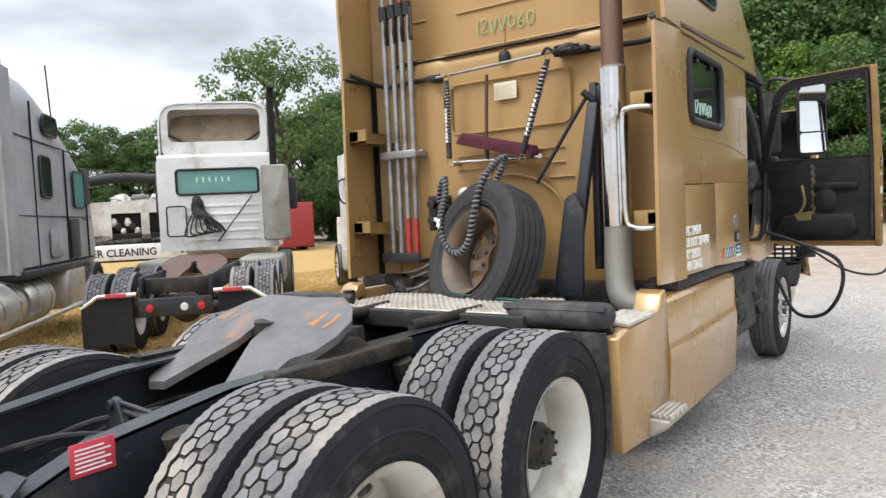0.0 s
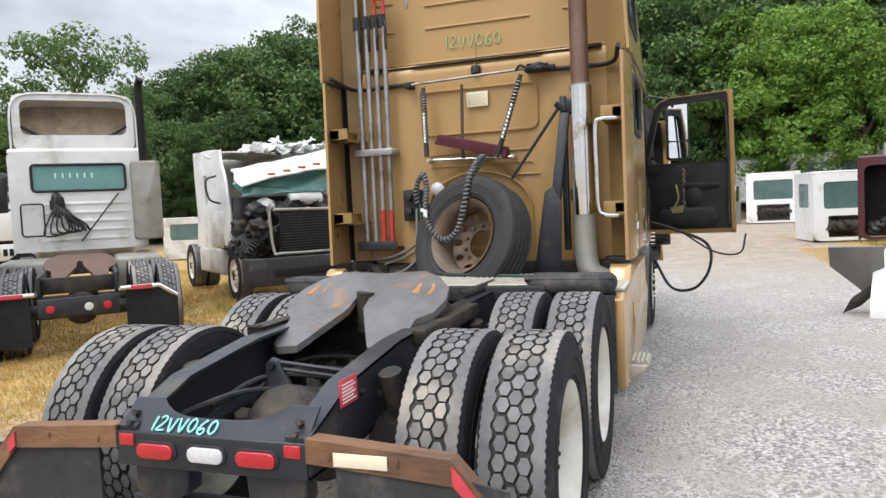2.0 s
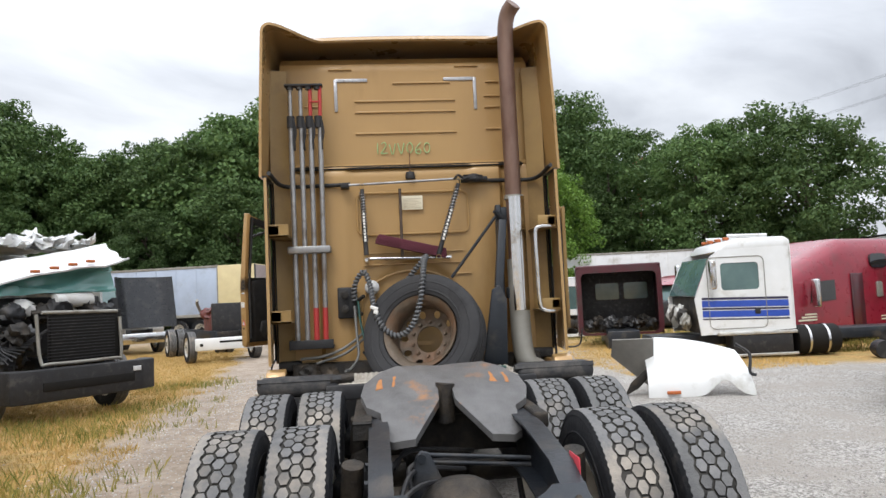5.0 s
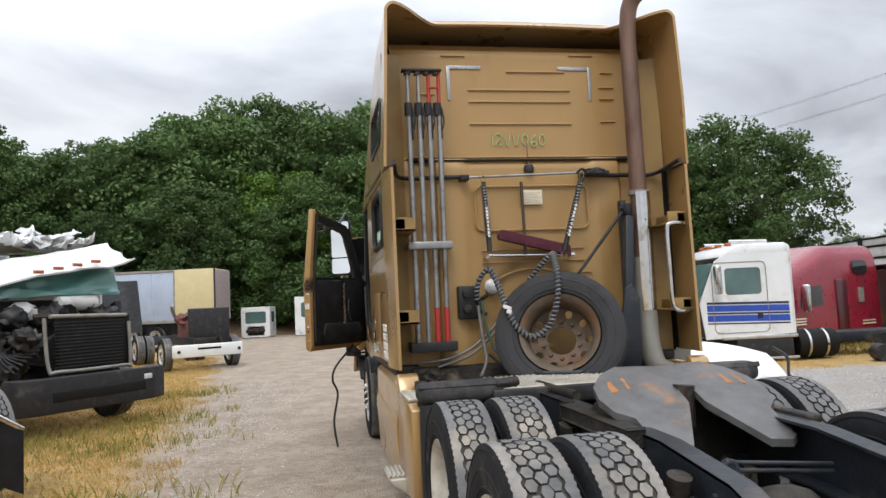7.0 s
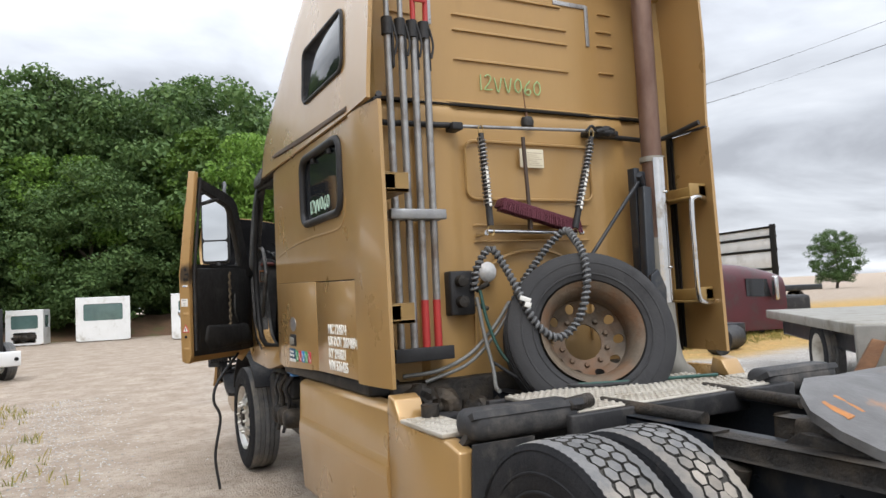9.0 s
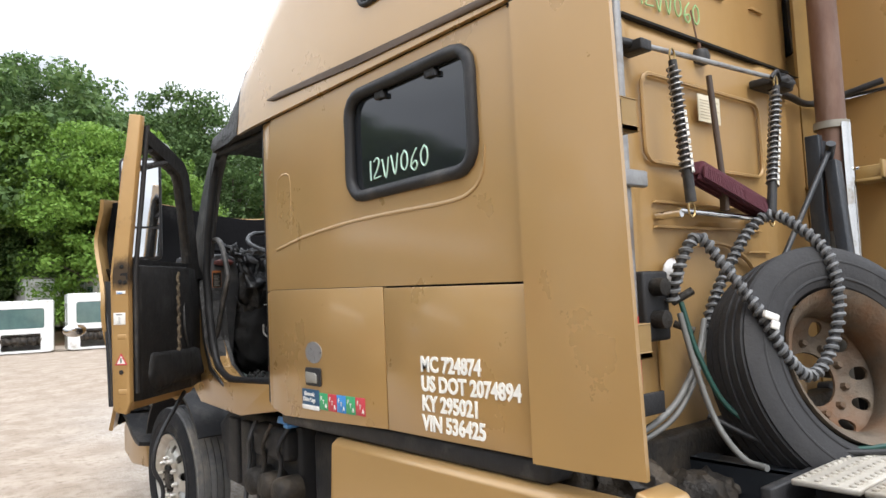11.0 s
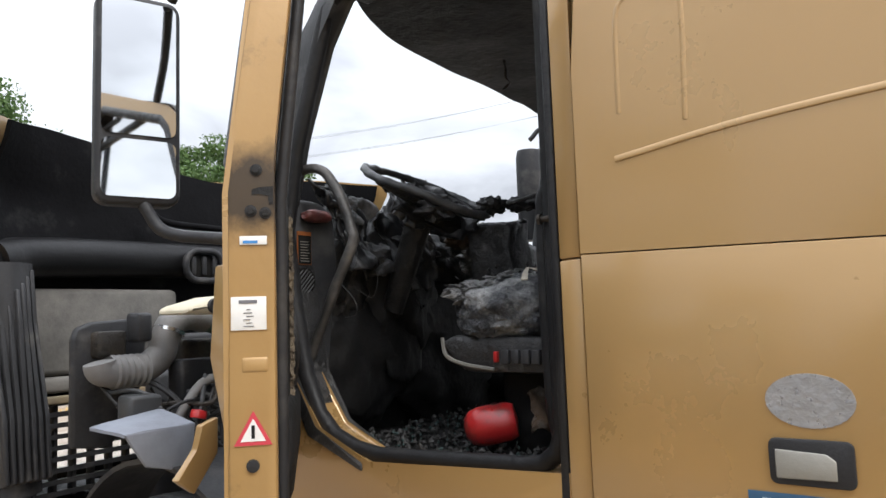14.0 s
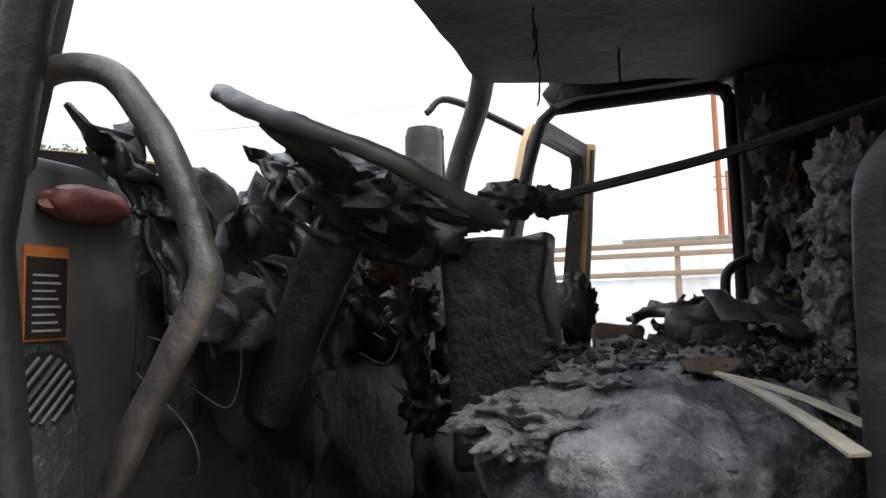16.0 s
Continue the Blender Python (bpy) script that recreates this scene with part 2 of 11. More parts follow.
ENGINE_GREEN = mat("green_engine_paint", (0.03, 0.10, 0.09), (0.02, 0.06, 0.055), 0.5, 0.2, 6, 0.2, 40, 0.0, (0.03, 0.025, 0.02), 0.3, 5.0)
GREY_HOSE = mat("dusty_grey_hose", (0.20, 0.195, 0.19), (0.14, 0.135, 0.13), 0.65, 0.0, 6, 0.2, 50)
ORANGE_RUB = mat("orange_lens", (0.45, 0.12, 0.03), None, 0.4, 0.0, 9, 0.1)
CREAM_TANK = mat("cream_plastic_tank", (0.60, 0.55, 0.42), (0.50, 0.44, 0.32), 0.5, 0.0, 6, 0.05)
BLUE_CAP = mat("blue_plastic_cap", (0.10, 0.28, 0.60), None, 0.4, 0.0, 9, 0.0)
WHITE_PAINT = mat("white_truck_paint", (0.74, 0.75, 0.75), (0.66, 0.67, 0.66), 0.35, 0.0, 2.0, 0.05, 30, 0.3, (0.42, 0.40, 0.35), 0.15, 1.6)
WHITE_DIRTY = mat("grubby_white_paint", (0.62, 0.62, 0.60), (0.50, 0.49, 0.46), 0.5, 0.0, 2.5, 0.15, 30, 0.1, (0.26, 0.22, 0.17), 0.3, 1.8)
SILVER_GREY = mat("dusty_grey_paint", (0.32, 0.325, 0.34), (0.25, 0.255, 0.265), 0.5, 0.1, 1.8, 0.08, 30, 0.1, (0.20, 0.195, 0.19), 0.3, 1.4)
TAN_LINER = mat("mildewed_tan_fibreglass", (0.42, 0.33, 0.23), (0.30, 0.23, 0.15), 0.8, 0.0, 3, 0.25, 30, 0.0, (0.14, 0.11, 0.08), 0.3, 2.5)
GREY_BOX = mat("weathered_grey_aluminium", (0.30, 0.29, 0.26), (0.24, 0.23, 0.20), 0.55, 0.3, 5, 0.1, 50, 0.0, (0.16, 0.14, 0.11), 0.25, 3.0)
TEAL_GLASS = mat("green_tinted_glass", (0.13, 0.30, 0.27), (0.09, 0.23, 0.21), 0.08, 0.0, 2, 0.0, spec=0.7, rvar=0.03)
CAB_GLASS = mat("green_grey_windscreen", (0.10, 0.17, 0.16), (0.06, 0.11, 0.11), 0.08, 0.0, 1.5, 0.0, spec=0.8, rvar=0.03)
MAROON = mat("maroon_paint", (0.075, 0.012, 0.018), (0.055, 0.010, 0.015), 0.35, 0.1, 2, 0.05, 30, 0.4, (0.05, 0.03, 0.03), 0.25, 2.0)
CRIMSON = mat("crimson_truck_paint", (0.27, 0.018, 0.035), (0.22, 0.014, 0.03), 0.3, 0.15, 2, 0.04, 30, 0.5, (0.16, 0.03, 0.035), 0.2, 2.0)
STRIPE_BLUE = mat("blue_stripe_paint", (0.03, 0.08, 0.42), None, 0.35, 0.0, 8, 0.0)
STRIPE_DARK = mat("dark_stripe_paint", (0.03, 0.025, 0.06), None, 0.35, 0.0, 8, 0.0)
BLACK_PAINT = mat("black_truck_paint", (0.012, 0.013, 0.016), (0.02, 0.022, 0.026), 0.3, 0.1, 4, 0.1, 40, 0.3, (0.05, 0.048, 0.045), 0.2, 4.0)
TRAILER_BLUE = mat("pale_blue_trailer_panel", (0.40, 0.47, 0.58), (0.35, 0.41, 0.51), 0.5, 0.1, 1.5, 0.06, 20, 0.0, (0.30, 0.33, 0.38), 0.2, 0.8)
TRAILER_WHITE = mat("white_trailer_panel", (0.68, 0.69, 0.70), (0.58, 0.59, 0.60), 0.5, 0.0, 1.2, 0.06, 20, 0.0, (0.4, 0.39, 0.36), 0.2, 0.9)
CREAM_DOOR = mat("cream_trailer_door", (0.62, 0.53, 0.30), (0.55, 0.46, 0.26), 0.55, 0.0, 2, 0.06, 20)
WOOD_POLE = mat("orange_brown_pole_wood", (0.36, 0.14, 0.06), (0.27, 0.10, 0.05), 0.8, 0.0, 5, 0.3, 40, stretch=(1, 1, 0.15))
WOOD_GREY = mat("weathered_board", (0.30, 0.21, 0.14), (0.22, 0.16, 0.11), 0.8, 0.0, 5, 0.3, 40, stretch=(1, 0.2, 1))
WOOD_HANDLE = mat("dark_wooden_handle", (0.06, 0.035, 0.022), (0.04, 0.026, 0.018), 0.6, 0.0, 9, 0.15, 50, stretch=(1, 1, 0.2))
BARK = mat("tree_bark", (0.085, 0.068, 0.05), (0.05, 0.04, 0.03), 0.9, 0.0, 5, 0.6, 20, stretch=(1, 1, 0.25))
TEAL_HOSE = mat("green_air_hose", (0.015, 0.07, 0.055), (0.01, 0.05, 0.04), 0.45, 0.0, 9, 0.1)
GREY_AIRLINE = mat("grey_air_hose", (0.17, 0.17, 0.16), (0.12, 0.12, 0.115), 0.5, 0.0, 9, 0.1)
HOSE_WRAP = mat("grey_spiral_wrap", (0.16, 0.165, 0.17), (0.11, 0.115, 0.12), 0.5, 0.0, 12, 0.1)
BRASS = mat("brass_fitting", (0.42, 0.30, 0.13), None, 0.35, 0.8, 9, 0.05)


def leaf_mat(name, c1, c2):
    m = bpy.data.materials.new(name)
    m.use_nodes = True
    n, l = m.node_tree.nodes, m.node_tree.links
    p = n["Principled BSDF"]
    g = n.new("ShaderNodeNewGeometry")
    oi = n.new("ShaderNodeObjectInfo")
    x = n.new("ShaderNodeMixRGB")
    x.inputs[1].default_value, x.inputs[2].default_value = (*c1, 1), (*c2, 1)
    l.new(g.outputs["Random Per Island"], x.inputs[0])
    h = n.new("ShaderNodeHueSaturation")
    v = n.new("ShaderNodeMapRange")
    v.inputs["To Min"].default_value, v.inputs["To Max"].default_value = 0.70, 1.3
    l.new(oi.outputs["Random"], v.inputs["Value"])
    l.new(v.outputs["Result"], h.inputs["Value"])
    l.new(x.outputs[0], h.inputs["Color"])
    l.new(h.outputs[0], p.inputs["Base Color"])
    p.inputs["Roughness"].default_value = 0.6
    p.inputs["Specular IOR Level"].default_value = 0.25
    tr = n.new("ShaderNodeBsdfTranslucent")
    l.new(h.outputs[0], tr.inputs["Color"])
    ms = n.new("ShaderNodeMixShader")
    ms.inputs[0].default_value = 0.3
    l.new(p.outputs[0], ms.inputs[1])
    l.new(tr.outputs[0], ms.inputs[2])
    l.new(ms.outputs[0], n["Material Output"].inputs[0])
    return m


LEAF_DARK = leaf_mat("oak_leaf", (0.056, 0.108, 0.034), (0.115, 0.182, 0.058))
LEAF_LIGHT = leaf_mat("bright_locust_leaf", (0.10, 0.19, 0.030), (0.16, 0.27, 0.05))
GRASS = leaf_mat("dry_grass_blade", (0.66, 0.43, 0.16), (0.48, 0.36, 0.13))
GRASS_GREEN = leaf_mat("green_weed_blade", (0.14, 0.17, 0.04), (0.42, 0.33, 0.10))
STONE = leaf_mat("gravel_stone", (0.30, 0.28, 0.255), (0.66, 0.635, 0.60))
CRUMB = leaf_mat("burnt_crumb", (0.012, 0.011, 0.011), (0.09, 0.088, 0.085))
GLASS_CRUMB = leaf_mat("glass_crumb", (0.02, 0.04, 0.038), (0.10, 0.14, 0.135))


def scorch(m, centre, radius, soot=(0.016, 0.012, 0.009)):
    """A burnt patch with ragged edges round one spot, over a paint."""
    n, l = m.node_tree.nodes, m.node_tree.links
    p = n["Principled BSDF"]
    old = p.inputs["Base Color"].links[0].from_socket
    tc, mp, ln = n.new("ShaderNodeTexCoord"), n.new("ShaderNodeMapping"), n.new("ShaderNodeVectorMath")
    ln.operation = "LENGTH"
    mp.inputs["Location"].default_value = [-c / r for c, r in zip(centre, radius)]
    mp.inputs["Scale"].default_value = [1 / r for r in radius]
    nz, ad, mr, mx = n.new("ShaderNodeTexNoise"), n.new("ShaderNodeMath"), n.new("ShaderNodeMapRange"), n.new("ShaderNodeMixRGB")
    nz.inputs["Scale"].default_value, nz.inputs["Detail"].default_value, nz.inputs["Roughness"].default_value = 22.0, 7.0, 0.65
    ad.operation = "ADD"
    mr.inputs["From Min"].default_value, mr.inputs["From Max"].default_value = 1.75, 1.05
    mr.inputs["To Max"].default_value = 0.9
    mx.inputs[2].default_value = (*soot, 1)
    l.new(tc.outputs["Object"], mp.inputs[0])
    l.new(mp.outputs[0], ln.inputs[0])
    l.new(tc.outputs["Object"], nz.inputs["Vector"])
    l.new(ln.outputs["Value"], ad.inputs[0])
    l.new(nz.outputs["Fac"], ad.inputs[1])
    l.new(ad.outputs[0], mr.inputs["Value"])
    l.new(mr.outputs["Result"], mx.inputs[0])
    l.new(old, mx.inputs[1])
    l.new(mx.outputs[0], p.inputs["Base Color"])


GOLD_ROOF = mat("sooty_gold_roof", (0.403, 0.251, 0.100), (0.383, 0.236, 0.093), 0.30, 0.25, 1.2, 0.012, 40, 0.6)
scorch(GOLD_ROOF, (0.0, 6.75, 2.85), (1.7, 0.62, 0.55))


# ---- mesh helpers ----
def box(bm, x0, x1, y0, y1, z0, z1, b=0.0, seg=2, m=None):
    r = bmesh.ops.create_cube(bm, size=1.0)["verts"]
    for v in r:
        v.co = Vector(((x0 + x1) / 2 + v.co.x * (x1 - x0), (y0 + y1) / 2 + v.co.y * (y1 - y0), (z0 + z1) / 2 + v.co.z * (z1 - z0)))
    if b:
        es = list({e for v in r for e in v.link_edges})
        r = [v for v in bmesh.ops.bevel(bm, geom=es, offset=b, segments=seg, affect="EDGES", profile=0.5)["verts"]] + [v for v in r if v.is_valid]
    if m is not None:
        for v in set(r):
            v.co = m @ v.co
    return r


def prism(bm, pts, axis, a, b, bev=0.0):
    """A polygon pushed along an axis from a to b. pts: (y, z) for x, (x, z) for y, (x, y) for z."""
    def at(p, d):
        return {"x": (d, p[0], p[1]), "y": (p[0], d, p[1]), "z": (p[0], p[1], d)}[axis]
    lo = [bm.verts.new(at(p, a)) for p in pts]
    hi = [bm.verts.new(at(p, b)) for p in pts]
    fs = [bm.faces.new(lo[::-1]), bm.faces.new(hi)]
    k = len(pts)
    for i in range(k):
        fs.append(bm.faces.new((lo[i], lo[(i + 1) % k], hi[(i + 1) % k], hi[i])))
    if bev:
        bmesh.ops.bevel(bm, geom=list({e for f in fs for e in f.edges}), offset=bev, segments=2, affect="EDGES", profile=0.5)
    return lo + hi


def tube(bm, pts, r, seg=10, r_end=None, closed=False):
    pts = [Vector(p) for p in pts]
    k = len(pts)
    rings, up = [], None
    for i, p in enumerate(pts):
        a, c = pts[i - 1] if (i or closed) else p, pts[(i + 1) % k] if (i < k - 1 or closed) else p
        d = (c - a).normalized()
        if up is None:
            up = d.orthogonal().normalized()
        up = (up - d * up.dot(d)).normalized()
        side = d.cross(up)
        rad = r if r_end is None else r + (r_end - r) * i / (k - 1)
        rings.append([bm.verts.new(p + (up * math.cos(2 * math.pi * j / seg) + side * math.sin(2 * math.pi * j / seg)) * rad) for j in range(seg)])
    for i in range(k if closed else k - 1):
        q, w = rings[i], rings[(i + 1) % k]
        for j in range(seg):
            bm.faces.new((q[j], q[(j + 1) % seg], w[(j + 1) % seg], w[j]))
    if not closed:
        bm.faces.new(rings[0][::-1])
        bm.faces.new(rings[-1])
    return [v for q in rings for v in q]


def curve(pts, n=8):
    """A smooth line through the points (Catmull-Rom)."""
    p = [Vector(q) for q in pts]
    p = [p[0] * 2 - p[1]] + p + [p[-1] * 2 - p[-2]]
    out = []
    for i in range(1, len(p) - 2):
        a, b, c, d = p[i - 1:i + 3]
        for j in range(n):
            t = j / n
            out.append(0.5 * (2 * b + (c - a) * t + (2 * a - 5 * b + 4 * c - d) * t * t + (3 * b - a - 3 * c + d) * t ** 3))
    return out + [p[-2]]


def lathe(bm, prof, seg=32, m=None, close=False):
    """A profile of (radius, offset) turned round the x axis."""
    rings = []
    for r, h in prof:
        rings.append([bm.verts.new((h, r * math.cos(2 * math.pi * j / seg), r * math.sin(2 * math.pi * j / seg))) for j in range(seg)])
    k = len(rings)
    for i in range(k if close else k - 1):
        q, w = rings[i], rings[(i + 1) % k]
        for j in range(seg):
            bm.faces.new((q[j], q[(j + 1) % seg], w[(j + 1) % seg], w[j]))
    if not close:
        bm.faces.new(rings[0][::-1])
        bm.faces.new(rings[-1])
    vs = [v for q in rings for v in q]
    if m is not None:
        for v in vs:
            v.co = m @ v.co
    return vs


def sheet(bm, fn, nu, nv, thick, keep=None):
    """A curved panel: fn(u, v) gives its outer side, u and v from 0 to 1; the inner side lies thick along the normal behind it."""
    P = [[Vector(fn(i / nu, j / nv)) for j in range(nv + 1)] for i in range(nu + 1)]
    def nrm(i, j):
        du = P[min(i + 1, nu)][j] - P[max(i - 1, 0)][j]
        dv = P[i][min(j + 1, nv)] - P[i][max(j - 1, 0)]
        return du.cross(dv).normalized()
    A = [[bm.verts.new(P[i][j]) for j in range(nv + 1)] for i in range(nu + 1)]
    B = [[bm.verts.new(P[i][j] - nrm(i, j) * thick) for j in range(nv + 1)] for i in range(nu + 1)]
    for i in range(nu):
        for j in range(nv):
            bm.faces.new((A[i][j], A[i + 1][j], A[i + 1][j + 1], A[i][j + 1]))
            bm.faces.new((B[i][j], B[i][j + 1], B[i + 1][j + 1], B[i + 1][j]))
    for i in range(nu):
        for j in (0, nv):
            bm.faces.new((A[i][j], B[i][j], B[i + 1][j], A[i + 1][j]))
    for j in range(nv):
        for i in (0, nu):
            bm.faces.new((A[i][j], A[i][j + 1], B[i][j + 1], B[i][j]))


def holed(bm, outer, holes, axis, a, b):
    """A flat panel with holes right through it, from a to b along an axis."""
    def at(p, d):
        return {"x": (d, p[0], p[1]), "y": (p[0], d, p[1]), "z": (p[0], p[1], d)}[axis]
    es = []
    for loop in [outer, *holes]:
        vs = [bm.verts.new(at(p, a)) for p in loop]
        es += [bm.edges.new((vs[i], vs[(i + 1) % len(vs)])) for i in range(len(vs))]
    fs = [g for g in bmesh.ops.triangle_fill(bm, edges=es, use_beauty=True, use_dissolve=False)["geom"] if isinstance(g, bmesh.types.BMFace)]
    ex = bmesh.ops.extrude_face_region(bm, geom=fs)["geom"]
    off = Vector(at((0, 0), b - a))
    for v in ex:
        if isinstance(v, bmesh.types.BMVert):
            v.co += off


def rrect(x0, x1, y0, y1, r, n=4):
    """A rectangle with rounded corners, as a list of points."""
    out = []
    for cx, cy, a in ((x1 - r, y1 - r, 0), (x0 + r, y1 - r, 90), (x0 + r, y0 + r, 180), (x1 - r, y0 + r, 270)):
        for i in range(n + 1):
            t = radians(a + 90 * i / n)
            out.append((cx + r * math.cos(t), cy + r * math.sin(t)))
    return out


def crumple(bm, amount, scale, seed=0.0, verts=None):
    for v in verts or bm.verts:
        p = v.co * scale + Vector((seed, seed * 1.7, -seed))
        v.co += noise.noise_vector(p) * amount


def finish(bm, name, material, sharp=48):
    bmesh.ops.recalc_face_normals(bm, faces=bm.faces)
    me = bpy.data.meshes.new(name)
    bm.to_mesh(me)
    bm.free()
    for q in me.polygons:
        q.use_smooth = True
    me.set_sharp_from_angle(angle=radians(sharp))
    if isinstance(material, (list, tuple)):
        for q in material:
            me.materials.append(q)
    else:
        me.materials.append(material)
    return me


def part(name, bm, material, parent, label="", at=None, sharp=48):
    """One mesh under a thing or under a part of it."""
    ob = new(name, finish(bm, name, material, sharp))
    ob.parent = parent
    if at is not None:
        ob.matrix_basis = at
    return tagged(ob, label)


def share(name, mesh, parent, at, label=""):
    ob = new(name, mesh)
    ob.parent = parent
    ob.matrix_basis = at
    return tagged(ob, label)


def thing(name, label, category, group="", at=None, kind=""):
    ob = new(name)
    ob.empty_display_size = 0.2
    if at is not None:
        ob.matrix_basis = at
    return tagged(ob, label, category, group, kind)


def solid(name, bm, material, label, category, group="", at=None, kind="", sharp=48):
    ob = new(name, finish(bm, name, material, sharp))
    if at is not None:
        ob.matrix_basis = at
    return tagged(ob, label, category, group, kind)


def text_mesh(body, size, depth=0.002, align="LEFT", bold=0.018):
    cu = bpy.data.curves.new("letters", "FONT")
    cu.body, cu.size, cu.extrude, cu.align_x = body, size, depth, align
    cu.resolution_u = 3
    cu.offset = size * bold
    tmp = bpy.data.objects.new("letters", cu)
    scene.collection.objects.link(tmp)
    dg = bpy.context.evaluated_depsgraph_get()
    me = bpy.data.meshes.new_from_object(tmp.evaluated_get(dg))
    bpy.data.objects.remove(tmp)
    bpy.data.curves.remove(cu)
    return me


def letters(name, body, size, parent, m, material, stretch=1.0, bold=0.018):
    me = text_mesh(body, size, bold=bold)
    me.materials.clear()
    me.materials.append(material)
    ob = new(name, me)
    ob.parent = parent
    ob.matrix_basis = m @ Matrix.Diagonal((stretch, 1, 1, 1))
    return ob


# Hand-drawn figures, as strokes in a cell 0.6 wide and 1 high.
STROKES = {
    "1": [[(0.3, 1), (0.28, 0.5), (0.3, 0)]],
    "2": [[(0.05, 0.85), (0.3, 1), (0.5, 0.8), (0.3, 0.4), (0.02, 0.02), (0.6, 0.05)]],
    "V": [[(0.0, 0.95), (0.28, 0.0), (0.55, 0.98)]],
    "0": [[(0.3, 0.95), (0.06, 0.65), (0.08, 0.2), (0.32, 0.03), (0.52, 0.3), (0.5, 0.75), (0.3, 0.95)]],
    "6": [[(0.5, 1.0), (0.15, 0.6), (0.05, 0.2), (0.3, 0.0), (0.5, 0.2), (0.4, 0.42), (0.1, 0.3)]],
}


def chalk(bm, body, o, u, v, size, r):
    """Hand-written figures from the point o, along u, with v up."""
    o, u, v = Vector(o), Vector(u).normalized(), Vector(v).normalized()
    x = 0.0
    for k, ch in enumerate(body):
        w = 0.55 if ch == "1" else 0.76
        for st in STROKES[ch]:
            lift = 0.06 * math.sin(k * 2.1)
            tube(bm, curve([o + u * size * (x + px) + v * size * (py + lift) for px, py in st], 4), r, 5)
        x += w

# ---- ground ----
def smooth(a, b, x):
    t = min(1.0, max(0.0, (x - a) / (b - a)))
    return t * t * (3 - 2 * t)


def gz(x, y):
    """The yard's height: it falls a little towards the front of the truck."""
    h = 0.075 * (1 - smooth(2.0, 7.6, y))
    far = smooth(9.0, 16.0, math.hypot(x, y - 4))
    return h + far * 0.16 * noise.noise(Vector((x * 0.07, y * 0.07, 3.0)))


def yard_material():
    m = bpy.data.materials.new("yard_ground")
    m.use_nodes = True
    n, l = m.node_tree.nodes, m.node_tree.links
    p = n["Principled BSDF"]
    tc = n.new("ShaderNodeTexCoord")
    sep = n.new("ShaderNodeSeparateXYZ")
    l.new(tc.outputs["Object"], sep.inputs[0])

    def tex(scale, detail=8.0, r=0.6, kind="ShaderNodeTexNoise"):
        t = n.new(kind)
        t.inputs["Scale"].default_value = scale
        if kind == "ShaderNodeTexNoise":
            t.inputs["Detail"].default_value, t.inputs["Roughness"].default_value = detail, r
        l.new(tc.outputs["Object"], t.inputs["Vector"])
        return t

    def op(kind, a, b):
        x = n.new("ShaderNodeMath")
        x.operation = kind
        for k, v in ((0, a), (1, b)):
            if isinstance(v, (int, float)):
                x.inputs[k].default_value = v
            else:
                l.new(v, x.inputs[k])
        return x.outputs[0]

    def rng(src, a, b):
        r = n.new("ShaderNodeMapRange")
        r.interpolation_type = "SMOOTHSTEP"
        r.inputs["From Min"].default_value, r.inputs["From Max"].default_value = a, b
        l.new(src, r.inputs["Value"])
        return r.outputs["Result"]

    def mix(fac, a, b, blend="MIX"):
        x = n.new("ShaderNodeMixRGB")
        x.blend_type = blend
        if isinstance(fac, float):
            x.inputs[0].default_value = fac
        else:
            l.new(fac, x.inputs[0])
        for k, v in ((1, a), (2, b)):
            if isinstance(v, tuple):
                x.inputs[k].default_value = (*v, 1)
            else:
                l.new(v, x.inputs[k])
        return x.outputs[0]

    X, Y = sep.outputs["X"], sep.outputs["Y"]
    wob = op("MULTIPLY", op("SUBTRACT", tex(0.35).outputs["Fac"], 0.5), 5.0)
    fine = tex(55, 4).outputs["Fac"]
    cell = tex(48, kind="ShaderNodeTexVoronoi")
    speck = mix(rng(cell.outputs["Color"], 0.1, 0.9), (0.20, 0.188, 0.172), (0.60, 0.575, 0.54))
    gravel = mix(rng(tex(1.1).outputs["Fac"], 0.35, 0.7), speck, (0.37, 0.34, 0.305))
    dirt = mix(rng(tex(1.6).outputs["Fac"], 0.3, 0.7), (0.33, 0.265, 0.205), (0.46, 0.385, 0.315))
    dirt = mix(rng(tex(9).outputs["Fac"], 0.45, 0.75), dirt, (0.26, 0.205, 0.155))
    grass = mix(rng(tex(2.2).outputs["Fac"], 0.35, 0.65), (0.56, 0.35, 0.13), (0.42, 0.31, 0.12))
    grass = mix(rng(tex(14).outputs["Fac"], 0.4, 0.7), grass, (0.30, 0.19, 0.085))
    # gravel on the truck's right, a dirt lane on its left and far ahead, dry grass under the parked rows
    g_mask = op("MULTIPLY", rng(op("ADD", X, op("MULTIPLY", wob, 0.5)), -1.2, 1.0), rng(op("ADD", Y, wob), 20.0, 10.0))
    col = mix(g_mask, dirt, gravel)
    lane = op("ADD", op("ADD", X, op("MULTIPLY", Y, 0.09)), op("MULTIPLY", wob, 0.35))
    left = op("MULTIPLY", rng(lane, -2.6, -3.4), rng(op("ADD", Y, wob), 40.0, 26.0))
    patch = op("MULTIPLY", op("MULTIPLY", rng(op("ADD", X, wob), 4.2, 6.4), rng(op("ADD", Y, op("MULTIPLY", wob, 0.6)), 10.5, 12.0)), rng(Y, 32.0, 24.0))
    col = mix(left, col, grass)
    col = mix(patch, col, grass)
    l.new(col, p.inputs["Base Color"])
    p.inputs["Roughness"].default_value = 0.92
